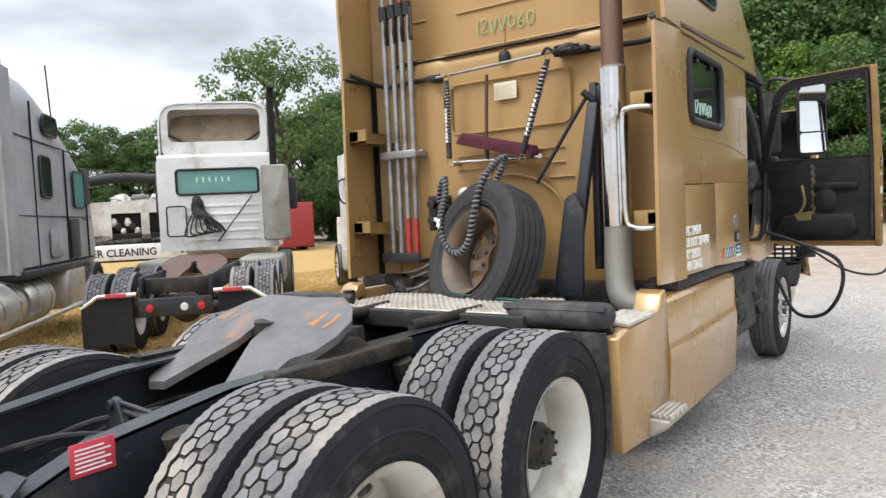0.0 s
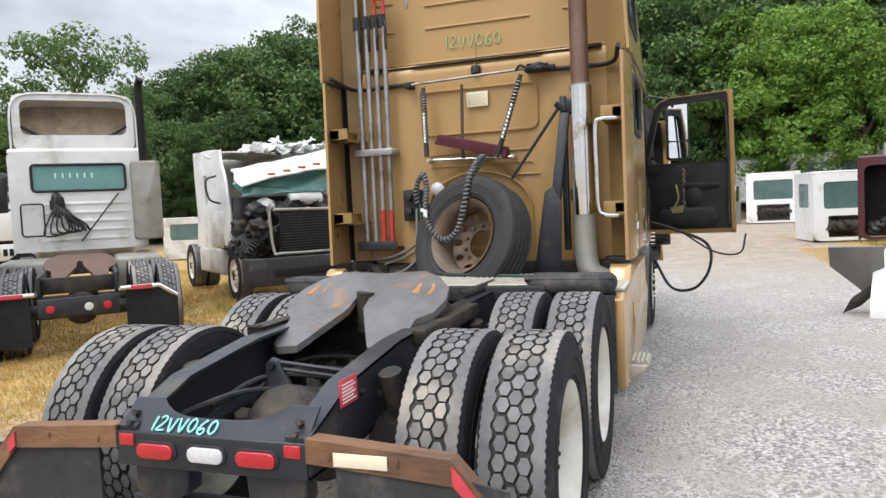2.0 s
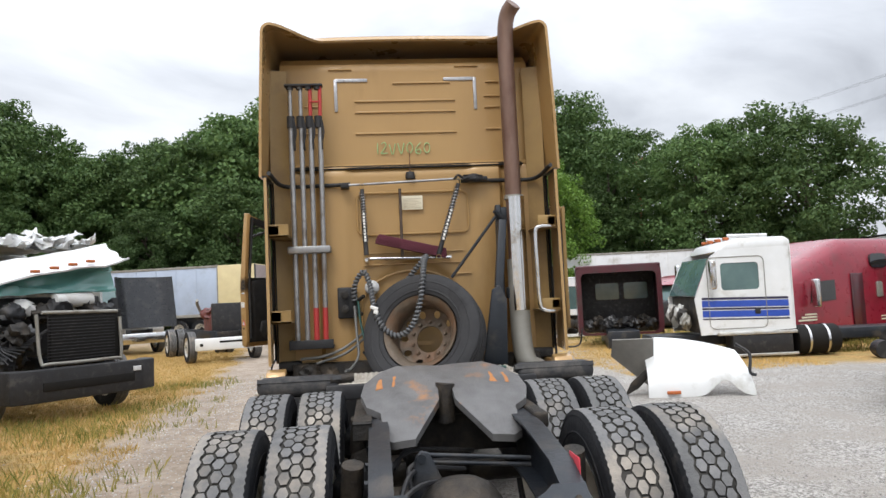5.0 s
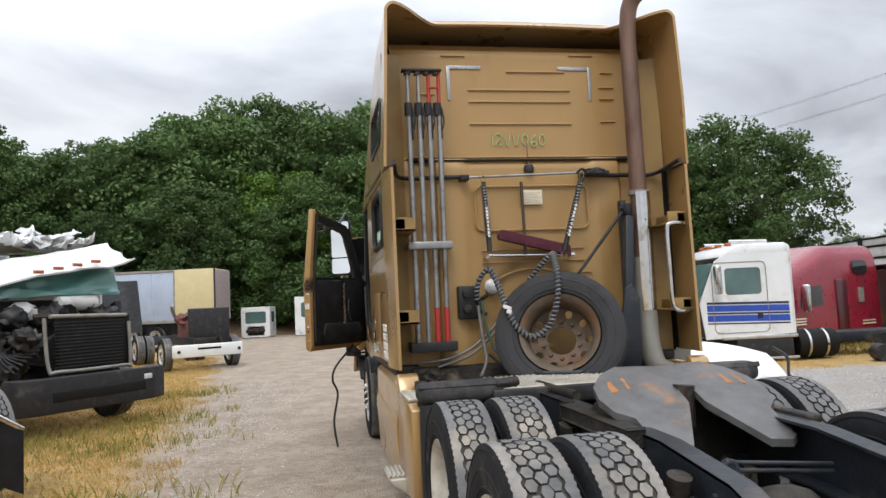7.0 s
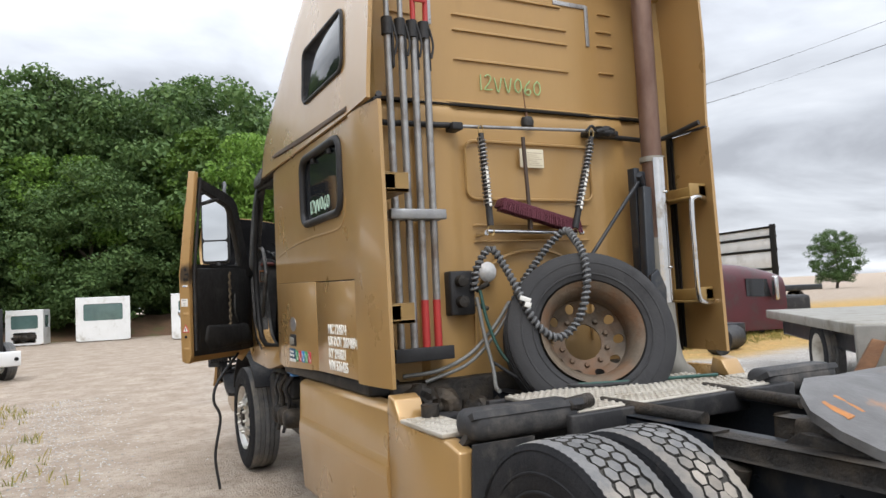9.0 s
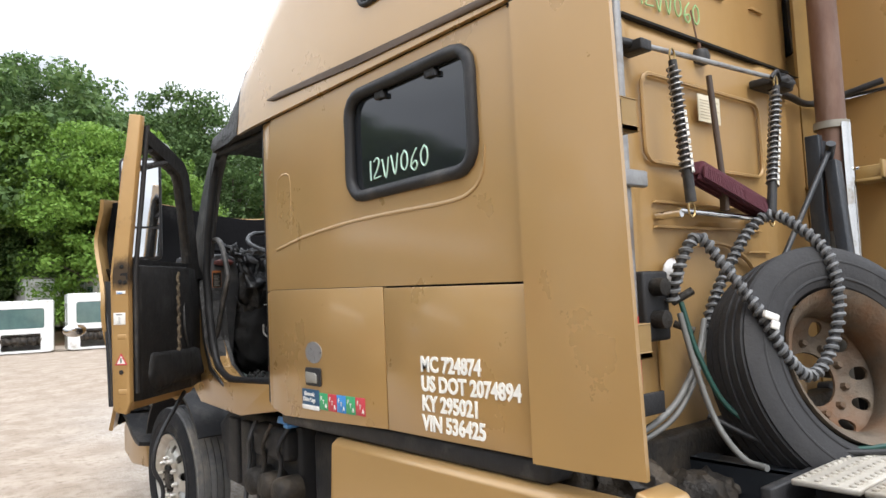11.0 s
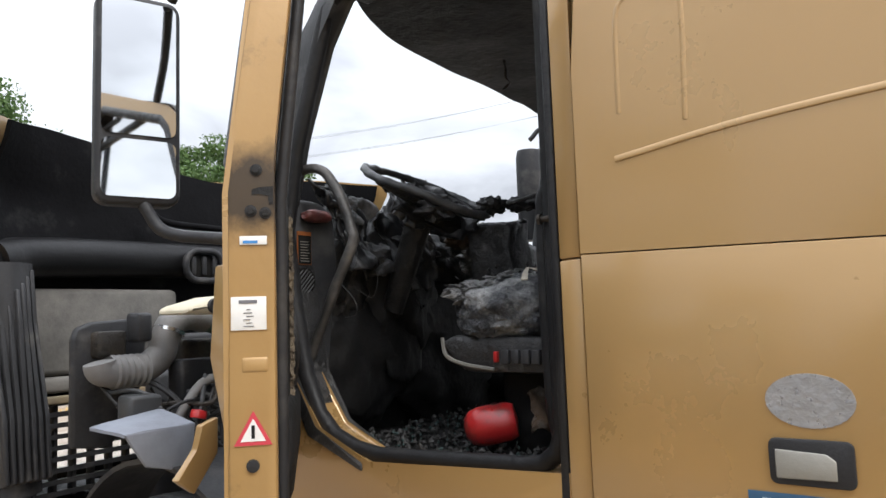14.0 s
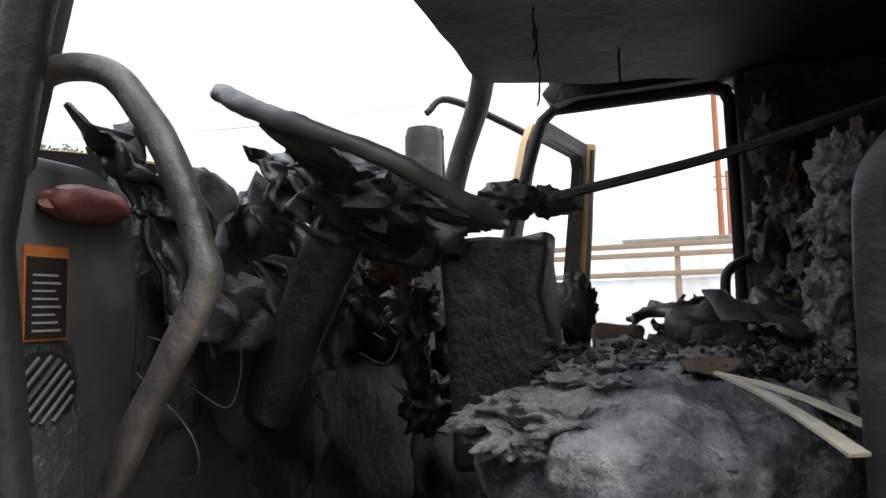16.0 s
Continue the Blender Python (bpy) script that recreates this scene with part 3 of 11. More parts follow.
    p.inputs["Specular IOR Level"].default_value = 0.2
    b = n.new("ShaderNodeBump")
    b.inputs["Strength"].default_value, b.inputs["Distance"].default_value = 0.7, 0.03
    l.new(op("ADD", op("MULTIPLY", cell.outputs["Distance"], 1.2), op("ADD", fine, op("MULTIPLY", tex(6).outputs["Fac"], 2.0))), b.inputs["Height"])
    l.new(b.outputs[0], p.inputs["Normal"])
    return m


def build_ground():
    def line():
        a = [-1800.0, -700.0, -300.0, -150.0, -90.0]
        a += [-60 + 1.5 * i for i in range(80)]
        return a + [60.0, 90.0, 150.0, 300.0, 700.0, 1800.0]
    xs = ys = line()
    vs = [(x, y + 10, gz(x, y + 10)) for y in ys for x in xs]
    k = len(xs)
    fs = [(j * k + i, j * k + i + 1, (j + 1) * k + i + 1, (j + 1) * k + i) for j in range(k - 1) for i in range(k - 1)]
    me = bpy.data.meshes.new("ground")
    me.from_pydata(vs, [], fs)
    for q in me.polygons:
        q.use_smooth = True
    me.materials.append(yard_material())
    return tagged(new("ground", me), "dusty gravel and dirt yard with dry yellow grass strips", "ground", kind="structure")


build_ground()
rng = np.random.default_rng(5)


def scatter_stones(name, n, region, size, material, label):
    """Loose angular stones lying on the ground, joined into one mesh."""
    vs, fs = [], []
    base = np.array([(1, 0, 0), (-1, 0, 0), (0, 1, 0), (0, -1, 0), (0, 0, 1), (0, 0, -0.6)], float)
    tri = [(0, 2, 4), (2, 1, 4), (1, 3, 4), (3, 0, 4), (2, 0, 5), (1, 2, 5), (3, 1, 5), (0, 3, 5)]
    for _ in range(n):
        x, y = region()
        s = size * rng.uniform(0.5, 1.5)
        a = rng.uniform(0, 6.28)
        q = base * (s * rng.uniform(0.6, 1.2, (6, 3)))
        c, d = math.cos(a), math.sin(a)
        z = gz(x, y)
        o = len(vs)
        vs += [(x + u * c - v * d, y + u * d + v * c, z + w * 0.7) for u, v, w in q]
        fs += [(o + i, o + j, o + k) for i, j, k in tri]
    me = bpy.data.meshes.new(name)
    me.from_pydata(vs, [], fs)
    me.materials.append(material)
    tagged(new(name, me), label, "gravel", kind="stuff")


scatter_stones("gravel", 26000, lambda: (1.0 + 7.0 * rng.random() ** 1.5, rng.uniform(-1.5, 13.0)), 0.010, STONE, "loose pale grey gravel covering the lane beside the truck")
scatter_stones("roadside_gravel", 5000, lambda: (-3.0 + rng.normal(0, 0.5), rng.uniform(-1, 16)), 0.013, STONE, "scattered stones along the edge of the dirt lane")


def scatter_blades(name, n, region, height, material, label):
    vs, fs = [], []
    for _ in range(n):
        x, y = region()
        z = gz(x, y)
        for _b in range(5):
            h = height * rng.uniform(0.4, 1.3)
            a, lean, w = rng.uniform(0, 6.28), rng.uniform(0.1, 0.7) * h, 0.006 + 0.006 * rng.random()
            dx, dy = math.cos(a), math.sin(a)
            bx, by = x + rng.normal(0, 0.05), y + rng.normal(0, 0.05)
            o = len(vs)
            vs += [(bx - dy * w, by + dx * w, z - 0.01), (bx + dy * w, by - dx * w, z - 0.01), (bx + dx * lean * 0.4, by + dy * lean * 0.4, z + h * 0.6), (bx + dx * lean, by + dy * lean, z + h)]
            fs += [(o, o + 1, o + 2), (o + 2, o + 1, o + 3)]
    me = bpy.data.meshes.new(name)
    me.from_pydata(vs, [], fs)
    me.materials.append(material)
    tagged(new(name, me), label, "grass", kind="stuff")


def row_left():
    while True:
        x, y = rng.uniform(-14, -3.0), rng.uniform(1, 26)
        if x + 0.09 * y < -3.0 + 0.8 * noise.noise(Vector((x, y, 0))):
            return x, y


def by_trucks():
    c = ((-5.6, 9.0), (-4.4, 8.3), (-3.6, 4.9), (-9.0, 6.0), (-4.5, 14.0), (-4.2, 10.4))[rng.integers(6)]
    return c[0] + rng.normal(0, 0.55), c[1] + rng.normal(0, 0.55)


scatter_blades("dry_grass", 22000, row_left, 0.055, GRASS, "short dry yellow grass under the parked trucks")
scatter_blades("green_weeds", 700, by_trucks, 0.12, GRASS_GREEN, "tall green weeds growing by the parked trucks")
scatter_blades("far_grass", 5000, lambda: (rng.uniform(6.2, 22), rng.uniform(13, 24)), 0.12, GRASS_GREEN, "green and yellow weeds round the far parked trucks")
scatter_blades("patch_grass", 3500, lambda: (rng.uniform(4.4, 8.5), rng.uniform(11, 20)), 0.05, GRASS, "dry yellow grass patch beside the gravel lane")


# ---- trees ----
def tree(seed, height, spread, leaf, base=0.22, lumps=165, per=150, size=0.165):
    r = np.random.default_rng(seed)
    bm = bmesh.new()
    top = height * 0.8
    trunk = curve([(0, 0, -0.2), (r.normal(0, 0.15), r.normal(0, 0.15), top * 0.35), (r.normal(0, 0.4), r.normal(0, 0.4), top * 0.7), (r.normal(0, 0.6), r.normal(0, 0.6), top)], 5)
    tube(bm, trunk, height * 0.022 + 0.05, 8, 0.04)
    tips = []
    for k in range(15):
        p = trunk[int(len(trunk) * (base + 0.72 * k / 15))]
        a, out = k * 2.4 + r.normal(0, 0.3), spread * r.uniform(0.5, 0.95) * (1.0 - 0.45 * k / 15)
        q = p + Vector((math.cos(a) * out, math.sin(a) * out, r.uniform(0.06, 0.2) * height))
        tube(bm, curve([p, p.lerp(q, 0.5) + Vector((0, 0, 0.04 * height)), q], 4), 0.012 * height, 5, 0.02)
        tips += [q, p.lerp(q, 0.65)]
    trunk_me = finish(bm, "trunk", BARK)
    cs = []
    for _ in range(lumps):
        u = r.random()
        z = height * (base + (1 - base) * u)
        prof = math.sqrt(max(0.0, 1 - (2 * min(1, max(0, (u - 0.05) / 1.0)) - 0.85) ** 2 / 1.35))
        a, d = r.uniform(0, 6.28), spread * prof * math.sqrt(r.uniform(0.12, 1.0))
        cs.append((math.cos(a) * d, math.sin(a) * d, z))
    cs += [tuple(t) for t in tips]
    cs = np.array(cs)
    k = len(cs) * per
    c = np.repeat(cs, per, axis=0)
    rad = np.repeat(r.uniform(0.5, 1.3, len(cs)) * spread * 0.165 + 0.12, per)
    d = r.normal(size=(k, 3))
    d /= np.linalg.norm(d, axis=1)[:, None]
    pos = c + d * (rad * r.uniform(0.55, 1.05, k))[:, None] * np.array([1.15, 1.15, 0.75])
    u = r.normal(size=(k, 3))
    nrm = d + 0.8 * r.normal(size=(k, 3)) + np.array([0, 0, 0.5])
    nrm /= np.linalg.norm(nrm, axis=1)[:, None]
    u = np.cross(nrm, u)
    u /= np.linalg.norm(u, axis=1)[:, None]
    v = np.cross(nrm, u)
    s = (size * r.uniform(0.55, 1.2, k))[:, None]
    quad = np.stack([pos - u * s, pos - v * s * 0.55, pos + u * s, pos + v * s * 0.55], 1).reshape(-1, 3)
    me = bpy.data.meshes.new("crown")
    me.vertices.add(len(quad))
    me.vertices.foreach_set("co", quad.ravel())
    me.loops.add(len(quad))
    me.loops.foreach_set("vertex_index", np.arange(len(quad), dtype=np.int32))
    me.polygons.add(k)
    me.polygons.foreach_set("loop_start", np.arange(k, dtype=np.int32) * 4)
    me.update(calc_edges=True)
    me.materials.append(leaf)
    return trunk_me, me


KINDS = [
    (tree(1, 15, 5.2, LEAF_DARK), 15, "tall dark green broadleaf tree in the wood edge"),
    (tree(2, 16, 4.6, LEAF_DARK, 0.3), 16, "tall dark green oak behind the yard"),
    (tree(3, 13, 5.6, LEAF_DARK, 0.12), 13, "wide dark green tree with low branches"),
    (tree(4, 14, 5.0, LEAF_LIGHT, 0.1), 14, "bright yellow-green locust tree at the wood edge"),
    (tree(7, 13, 5.4, LEAF_DARK, 0.30, 58, 150, 0.15), 13, "lone open-crowned tree behind the trucks"),
    (tree(9, 5, 2.6, LEAF_DARK, 0.05, 60, 110, 0.13), 5, "low dark green bush at the wood edge"),
]


def plant(kind, az, dist, height, group="trees round the yard"):
    (tm, cm), h0, label = KINDS[kind]
    x, y = math.sin(radians(az)) * dist, 2 + math.cos(radians(az)) * dist
    s = height / h0
    t = thing("tree", label, "tree", group, Matrix.LocRotScale((x, y, gz(x, y)), Euler((0, 0, az * 7.3)), (s * (0.9 + 0.2 * ((az * 13) % 1)), s, s)))
    share("trunk", tm, t, Matrix.Identity(4))
    share("crown", cm, t, Matrix.Identity(4))


def wood_top(az):
    """How high the wood stands 56 m off, all round."""
    pts = [(-50, 9.5), (-44, 11.0), (-41, 11.8), (-37, 14.8), (-33, 15.8), (-28, 16.3), (-24.5, 14.2), (-22.5, 12.9), (-20, 14.7), (-15, 16.7), (-11, 18.2), (-7, 19.2), (-2, 17.4), (1, 17.4), (5.3, 19.2), (9, 18.0), (12.4, 15.6), (18.4, 17.4), (21, 13.5)]
    for (a, e), (b, f) in zip(pts, pts[1:]):
        if a <= az <= b:
            return e + (f - e) * (az - a) / (b - a)
    return 9.0


tr = np.random.default_rng(11)
az = -46.0
while az < 20.5:
    d = 56 + tr.uniform(-2, 3)
    plant(int(tr.integers(0, 3)), az, d, wood_top(az) * d / 56 * tr.uniform(0.90, 1.04))
    d2 = d + 8
    if tr.random() < 0.7:
        plant(int(tr.integers(0, 3)), az + 2, d2, wood_top(az) * d2 / 56 * tr.uniform(0.80, 0.98))
    d3 = d - 6
    if tr.random() < 0.75:
        plant(int(tr.integers(0, 3)), az + 1, d3, wood_top(az) * d3 / 56 * tr.uniform(0.45, 0.72))
    az += 3.3
# low bushes close the gaps under the crowns
az = -50.0
while az < 22.0:
    if not -10 < az < 4:
        plant(5, az, 50 + tr.uniform(-1, 4), tr.uniform(3.2, 5.6), "bushes at the wood edge")
    az += 2.0
plant(3, 11.0, 47, 13.0)
plant(3, 15.0, 46, 10.5)
plant(3, 6.5, 52, 14.2)
plant(3, -4.5, 51, 12.0)
plant(4, -47.3, 44, 12.9, "lone trees")
for a, d, h in ((28.0, 50, 12.6), (31.5, 52, 13.8), (35.2, 50, 12.6)):
    plant(2 if a % 4 else 0, a, d, h, "lone trees")
for a in range(-66, -50, 3):
    plant(2, a, 75, 11.4 + 0.5 * (a % 2), "far trees")
for a, e in ((41, 3.5), (45, 4.5), (50, 3.4), (56, 3.2)):
    plant(2, a, 90, 90 * math.tan(radians(e)) + 1.5, "far trees")

def build_bank():
    bm = bmesh.new()
    n = 40
    rows = []
    for i in range(n + 1):
        a = radians(-14 + 30 * i / n)
        row = []
        for j in range(7):
            d = 46 + j * 1.6
            h = (0.0, 0.5, 1.2, 1.7, 1.6, 0.8, -0.2)[j] * (0.75 + 0.6 * noise.noise(Vector((i * 0.35, j * 0.5, 1))))
            x, y = math.sin(a) * d, 2 + math.cos(a) * d
            row.append(bm.verts.new((x, y, gz(x, y) - 0.1 + max(-0.1, h))))
        rows.append(row)
    for i in range(n):
        for j in range(6):
            bm.faces.new((rows[i][j], rows[i + 1][j], rows[i + 1][j + 1], rows[i][j + 1]))
    m = mat("brown_soil", (0.16, 0.095, 0.055), (0.10, 0.06, 0.035), 0.95, 0.0, 1.2, 0.8, 6, 0.0, (0.10, 0.12, 0.04), 0.25, 0.6)
    solid("soil_bank", bm, m, "low bank of bare brown soil under the trees", "soil bank", kind="structure", sharp=80)


build_bank()

# ---- wheels ----
def tyre_mesh(R=0.515, w=0.27, drive=True, seg=72, scuffed=False):
    """A truck tyre round the x axis, outer side at +x; drive tyres carry raised six-sided blocks between smooth shoulders, others ribs."""
    bm = bmesh.new()
    h = w / 2
    g = R - 0.012
    prof = [(0.295, -h * 0.62), (0.31, -h * 0.86), (0.332, -h * 0.94), (0.336, -h * 0.99), (0.342, -h * 0.99), (0.346, -h * 0.96), (0.37, -h * 1.01), (0.40, -h * 1.015), (0.403, -h * 1.035), (0.409, -h * 1.035), (0.412, -h * 1.01), (0.43, -h * 1.0), (R - 0.035, -h * 0.95), (g, -h * 0.86)]
    if drive:
        prof += [(g, -h * 0.4), (g + 0.001, 0), (g, h * 0.4)]
    else:
        for k in range(5):
            a = -0.82 + 1.64 * k / 5
            prof += [(R - 0.003 * abs(k - 2), h * (a + 0.02)), (R - 0.003 * abs(k - 2), h * (a + 0.27)), (g - 0.004, h * (a + 0.285)), (g - 0.004, h * (a + 0.325))]
    prof += [(g, h * 0.86), (R - 0.035, h * 0.95), (0.43, h * 1.0), (0.412, h * 1.01), (0.409, h * 1.035), (0.403, h * 1.035), (0.40, h * 1.015), (0.37, h * 1.01), (0.346, h * 0.96), (0.342, h * 0.99), (0.336, h * 0.99), (0.332, h * 0.94), (0.31, h * 0.86), (0.295, h * 0.62)]
    lathe(bm, prof, seg, close=True)
    for f in bm.faces:
        c = f.calc_center_median()
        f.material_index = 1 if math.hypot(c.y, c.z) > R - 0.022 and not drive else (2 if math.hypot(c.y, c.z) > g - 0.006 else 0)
    if drive:
        n = 48
        rr = np.random.default_rng(17)
        for cx, ph in ((-0.325, 0.0), (0.0, 0.5), (0.325, 0.0)):
            for k in range(n):
                a0, da = 2 * math.pi * (k + ph) / n, 2 * math.pi / n
                lo, hi = [], []
                jx, ja, top = rr.normal(0, 0.012), rr.normal(0, 0.035), R - abs(rr.normal(0, 0.0012))
                for u, v in ((-0.205, 0.0), (-0.105, 0.50), (0.095, 0.50), (0.205, 0.0), (0.105, -0.50), (-0.095, -0.50)):
                    u, v = u * rr.uniform(0.86, 1.0), v * rr.uniform(0.84, 0.94)
                    x, a = h * (cx + jx + u), a0 + (v + ja) * da
                    lo.append(bm.verts.new((x, (g - 0.002) * math.cos(a), (g - 0.002) * math.sin(a))))
                    hi.append(bm.verts.new((h * (cx + jx + u * 0.93), top * math.cos(a0 + (v * 0.94 + ja) * da), top * math.sin(a0 + (v * 0.94 + ja) * da))))
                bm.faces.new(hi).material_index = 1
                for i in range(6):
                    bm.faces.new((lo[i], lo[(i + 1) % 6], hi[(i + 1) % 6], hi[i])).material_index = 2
        # smooth shoulder ribs with a notched outer edge
        for s in (-1, 1):
            m = n * 4
            inn = [h * s * (0.555 + 0.035 * math.cos(math.pi * (k // 2) / 1.0)) for k in range(m)]
            rings = []
            for q, (rad, f) in enumerate(((g - 0.002, 0), (R - 0.001, 0), (R - 0.003, 0.75), (R - 0.007, 0.90), (R - 0.03, 0.965))):
                ring = []
                for k in range(m):
                    a = 2 * math.pi * k / m
                    x = inn[k] if f == 0 else h * s * (f - (0.045 if q == 3 and k % 2 else 0.0))
                    ring.append(bm.verts.new((x, rad * math.cos(a), rad * math.sin(a))))
                rings.append(ring)
            for q, w2, mi in ((0, 1, 2), (1, 2, 1), (2, 3, 1), (3, 4, 0)):
                for k in range(m):
                    bm.faces.new((rings[q][k], rings[q][(k + 1) % m], rings[w2][(k + 1) % m], rings[w2][k])).material_index = mi
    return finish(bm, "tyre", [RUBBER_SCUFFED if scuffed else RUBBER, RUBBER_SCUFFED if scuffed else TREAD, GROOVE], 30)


def rim_mesh(material, dish=1, holes=10, R=0.30, hub=False):
    """A disc wheel round the x axis. dish 1: the disc lies deep behind the outer flange, as on the outer of two wheels; -1: it stands out, as on a front wheel."""
    bm = bmesh.new()
    lathe(bm, [(R, 0.115), (R + 0.012, 0.125), (R + 0.012, 0.105), (R - 0.01, 0.09), (R - 0.028, 0.06), (R - 0.036, -0.05), (R - 0.012, -0.10), (R + 0.008, -0.115), (R - 0.02, -0.115), (R - 0.05, -0.05), (R - 0.05, 0.05), (R - 0.02, 0.10)], 48, close=True)
    d = -0.085 if dish > 0 else 0.07
    s = -1 if dish > 0 else 1
    # the disc, with real holes in it
    outer = [((R - 0.035) * math.cos(2 * math.pi * i / 48), (R - 0.035) * math.sin(2 * math.pi * i / 48)) for i in range(48)]
    hs = [[(0.205 * math.cos(2 * math.pi * k / holes) + 0.028 * math.cos(2 * math.pi * i / 12), 0.205 * math.sin(2 * math.pi * k / holes) + 0.028 * math.sin(2 * math.pi * i / 12)) for i in range(12)] for k in range(holes)]
    hs.append([(0.11 * math.cos(2 * math.pi * i / 24), 0.11 * math.sin(2 * math.pi * i / 24)) for i in range(24)])
    before = set(bm.verts)
    holed(bm, outer, hs, "x", 0.0, 0.012)
    for v in set(bm.verts) - before:
        r = math.hypot(v.co.y, v.co.z)
        v.co.x += d + s * 0.05 * (1 - smooth(0.15, R - 0.05, r))
    for k in range(10):
        a = 2 * math.pi * (k + 0.5) / 10
        lathe(bm, [(0.0001, 0.034), (0.013, 0.034), (0.017, 0.02), (0.019, 0.0)], 6, Matrix.Translation((d + s * 0.05 + 0.006, 0.1425 * math.cos(a), 0.1425 * math.sin(a))))
    return finish(bm, "rim", material, 32)


def hub_mesh(out=0.10):
    bm = bmesh.new()
    lathe(bm, [(0.105, -0.12), (0.105, out * 0.3), (0.095, out * 0.45), (0.085, out), (0.06, out + 0.012), (0.0001, out + 0.012)], 24)
    for k in range(8):
        a = 2 * math.pi * k / 8
        lathe(bm, [(0.0001, out + 0.02), (0.010, out + 0.02), (0.011, out)], 6, Matrix.Translation((0, 0.07 * math.cos(a), 0.07 * math.sin(a))))
    return finish(bm, "hub", GREASE, 35)


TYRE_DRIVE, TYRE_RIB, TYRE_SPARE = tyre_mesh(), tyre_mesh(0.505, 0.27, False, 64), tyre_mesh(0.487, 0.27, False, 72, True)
RIM_WHITE, RIM_WHITE_F, RIM_ALU_F, RIM_RUST = rim_mesh(WHEEL_WHITE), rim_mesh(WHEEL_WHITE, -1), rim_mesh(ALU, -1), rim_mesh(WHEEL_RUST, 1, 10, 0.285)
HUB, HUB_LONG = hub_mesh(0.05), hub_mesh(0.13)


def wheel(parent, x, y, z, side, tyre=None, rim=None, hub=True, spin=0.0, tilt=None):
    """side 1: the outer face looks to +x."""
    m = pose(x, y, z, spin, 0, 0) if side > 0 else pose(x, y, z, spin, 0, 180)
    w = share("wheel", rim or RIM_WHITE, parent, m)
    share("tyre", tyre or TYRE_DRIVE, w, Matrix.Identity(4))
    if hub:
        share("hub", HUB_LONG if rim in (RIM_ALU_F, RIM_WHITE_F) else HUB, w, Matrix.Identity(4))
    return w


# ---- the gold sleeper truck ----
truck = thing("semi_truck", "burnt-out gold sleeper-cab semi truck with open doors and tilted hood", "truck")
HW = 1.2

for y, zc in ((1.28, 0.59), (2.45, 0.597)):
    for s in (-1, 1):
        wheel(truck, s * 1.01, y, zc, s, spin=y * 50 + s * 17)
        w = share("wheel", RIM_WHITE, truck, pose(s * 0.695, y, zc, y * 80, 0, 180 if s > 0 else 0))
        share("tyre", TYRE_DRIVE, w, Matrix.Identity(4))
for s in (-1, 1):
    wheel(truck, s * 1.02, 7.72, 0.512, s, TYRE_RIB, RIM_ALU_F, True, 11.0)

# chassis rails: webs with bent flanges, sloping down at the rear end
for s in (-1, 1):
    bm = bmesh.new()
    prof = [(0.50, 0.74), (0.50, 0.875), (0.81, 0.99), (1.30, 1.05), (2.2, 1.065), (8.6, 1.065), (8.6, 0.80), (1.35, 0.79), (0.8, 0.74)]
    prism(bm, prof, "x", s * 0.392, s * 0.404)
    prism(bm, [(0.50, 0.867), (0.81, 0.98), (1.30, 1.04), (2.2, 1.055), (8.6, 1.055), (8.6, 1.067), (2.2, 1.067), (1.30, 1.053), (0.81, 0.993), (0.50, 0.879)], "x", s * 0.31, s * 0.404)
    prism(bm, [(0.50, 0.738), (0.8, 0.738), (1.35, 0.788), (8.6, 0.798), (8.6, 0.81), (1.35, 0.80), (0.8, 0.75), (0.50, 0.75)], "x", s * 0.31, s * 0.404)
    for k in range(16):
        y = 0.9 + 0.16 * k
        tube(bm, [(s * 0.398, y, 0.93 - 0.05 * (k % 2)), (s * 0.422, y, 0.93 - 0.05 * (k % 2))], 0.014, 6)
    part("chassis_rail", bm, FRAME_BLACK, truck, "black painted steel frame rail")

bm = bmesh.new()   # rear cross member: an upright face with a scooped upper plate
top = [(-0.392, 0.955)]
for i in range(17):
    u = -1 + 2 * i / 16
    top.append((0.27 * u, 0.955 - 0.05 * (1 - u ** 4)))
top.append((0.392, 0.955))
vs = prism(bm, top + [(0.392, 0.862), (-0.392, 0.862)], "y", 0.0, 0.012)
for v in vs:
    v.co.y += 0.50 + (v.co.z - 0.862) * 1.1
box(bm, -0.395, 0.395, 0.488, 0.502, 0.735, 0.864, 0.006)
box(bm, -0.395, 0.395, 0.49, 0.56, 0.735, 0.747, 0.003)
part("rear_crossmember", bm, FRAME_BLACK, truck)
for x, w, m in ((-0.215, 0.155, RED_LENS), (0.0, 0.145, WHITE_LENS), (0.205, 0.155, RED_LENS)):
    bm = bmesh.new()
    prism(bm, rrect(x - w / 2 - 0.01, x + w / 2 + 0.01, 0.765, 0.835, 0.03), "y", 0.481, 0.490, 0.003)
    g = part("lamp_gasket", bm, BLACK_PLASTIC, truck)
    bm = bmesh.new()
    prism(bm, rrect(x - w / 2, x + w / 2, 0.773, 0.827, 0.024), "y", 0.470, 0.483, 0.004)
    part("tail_lamp", bm, m, g, "white reversing lamp lens" if m == WHITE_LENS else "red tail lamp lens")
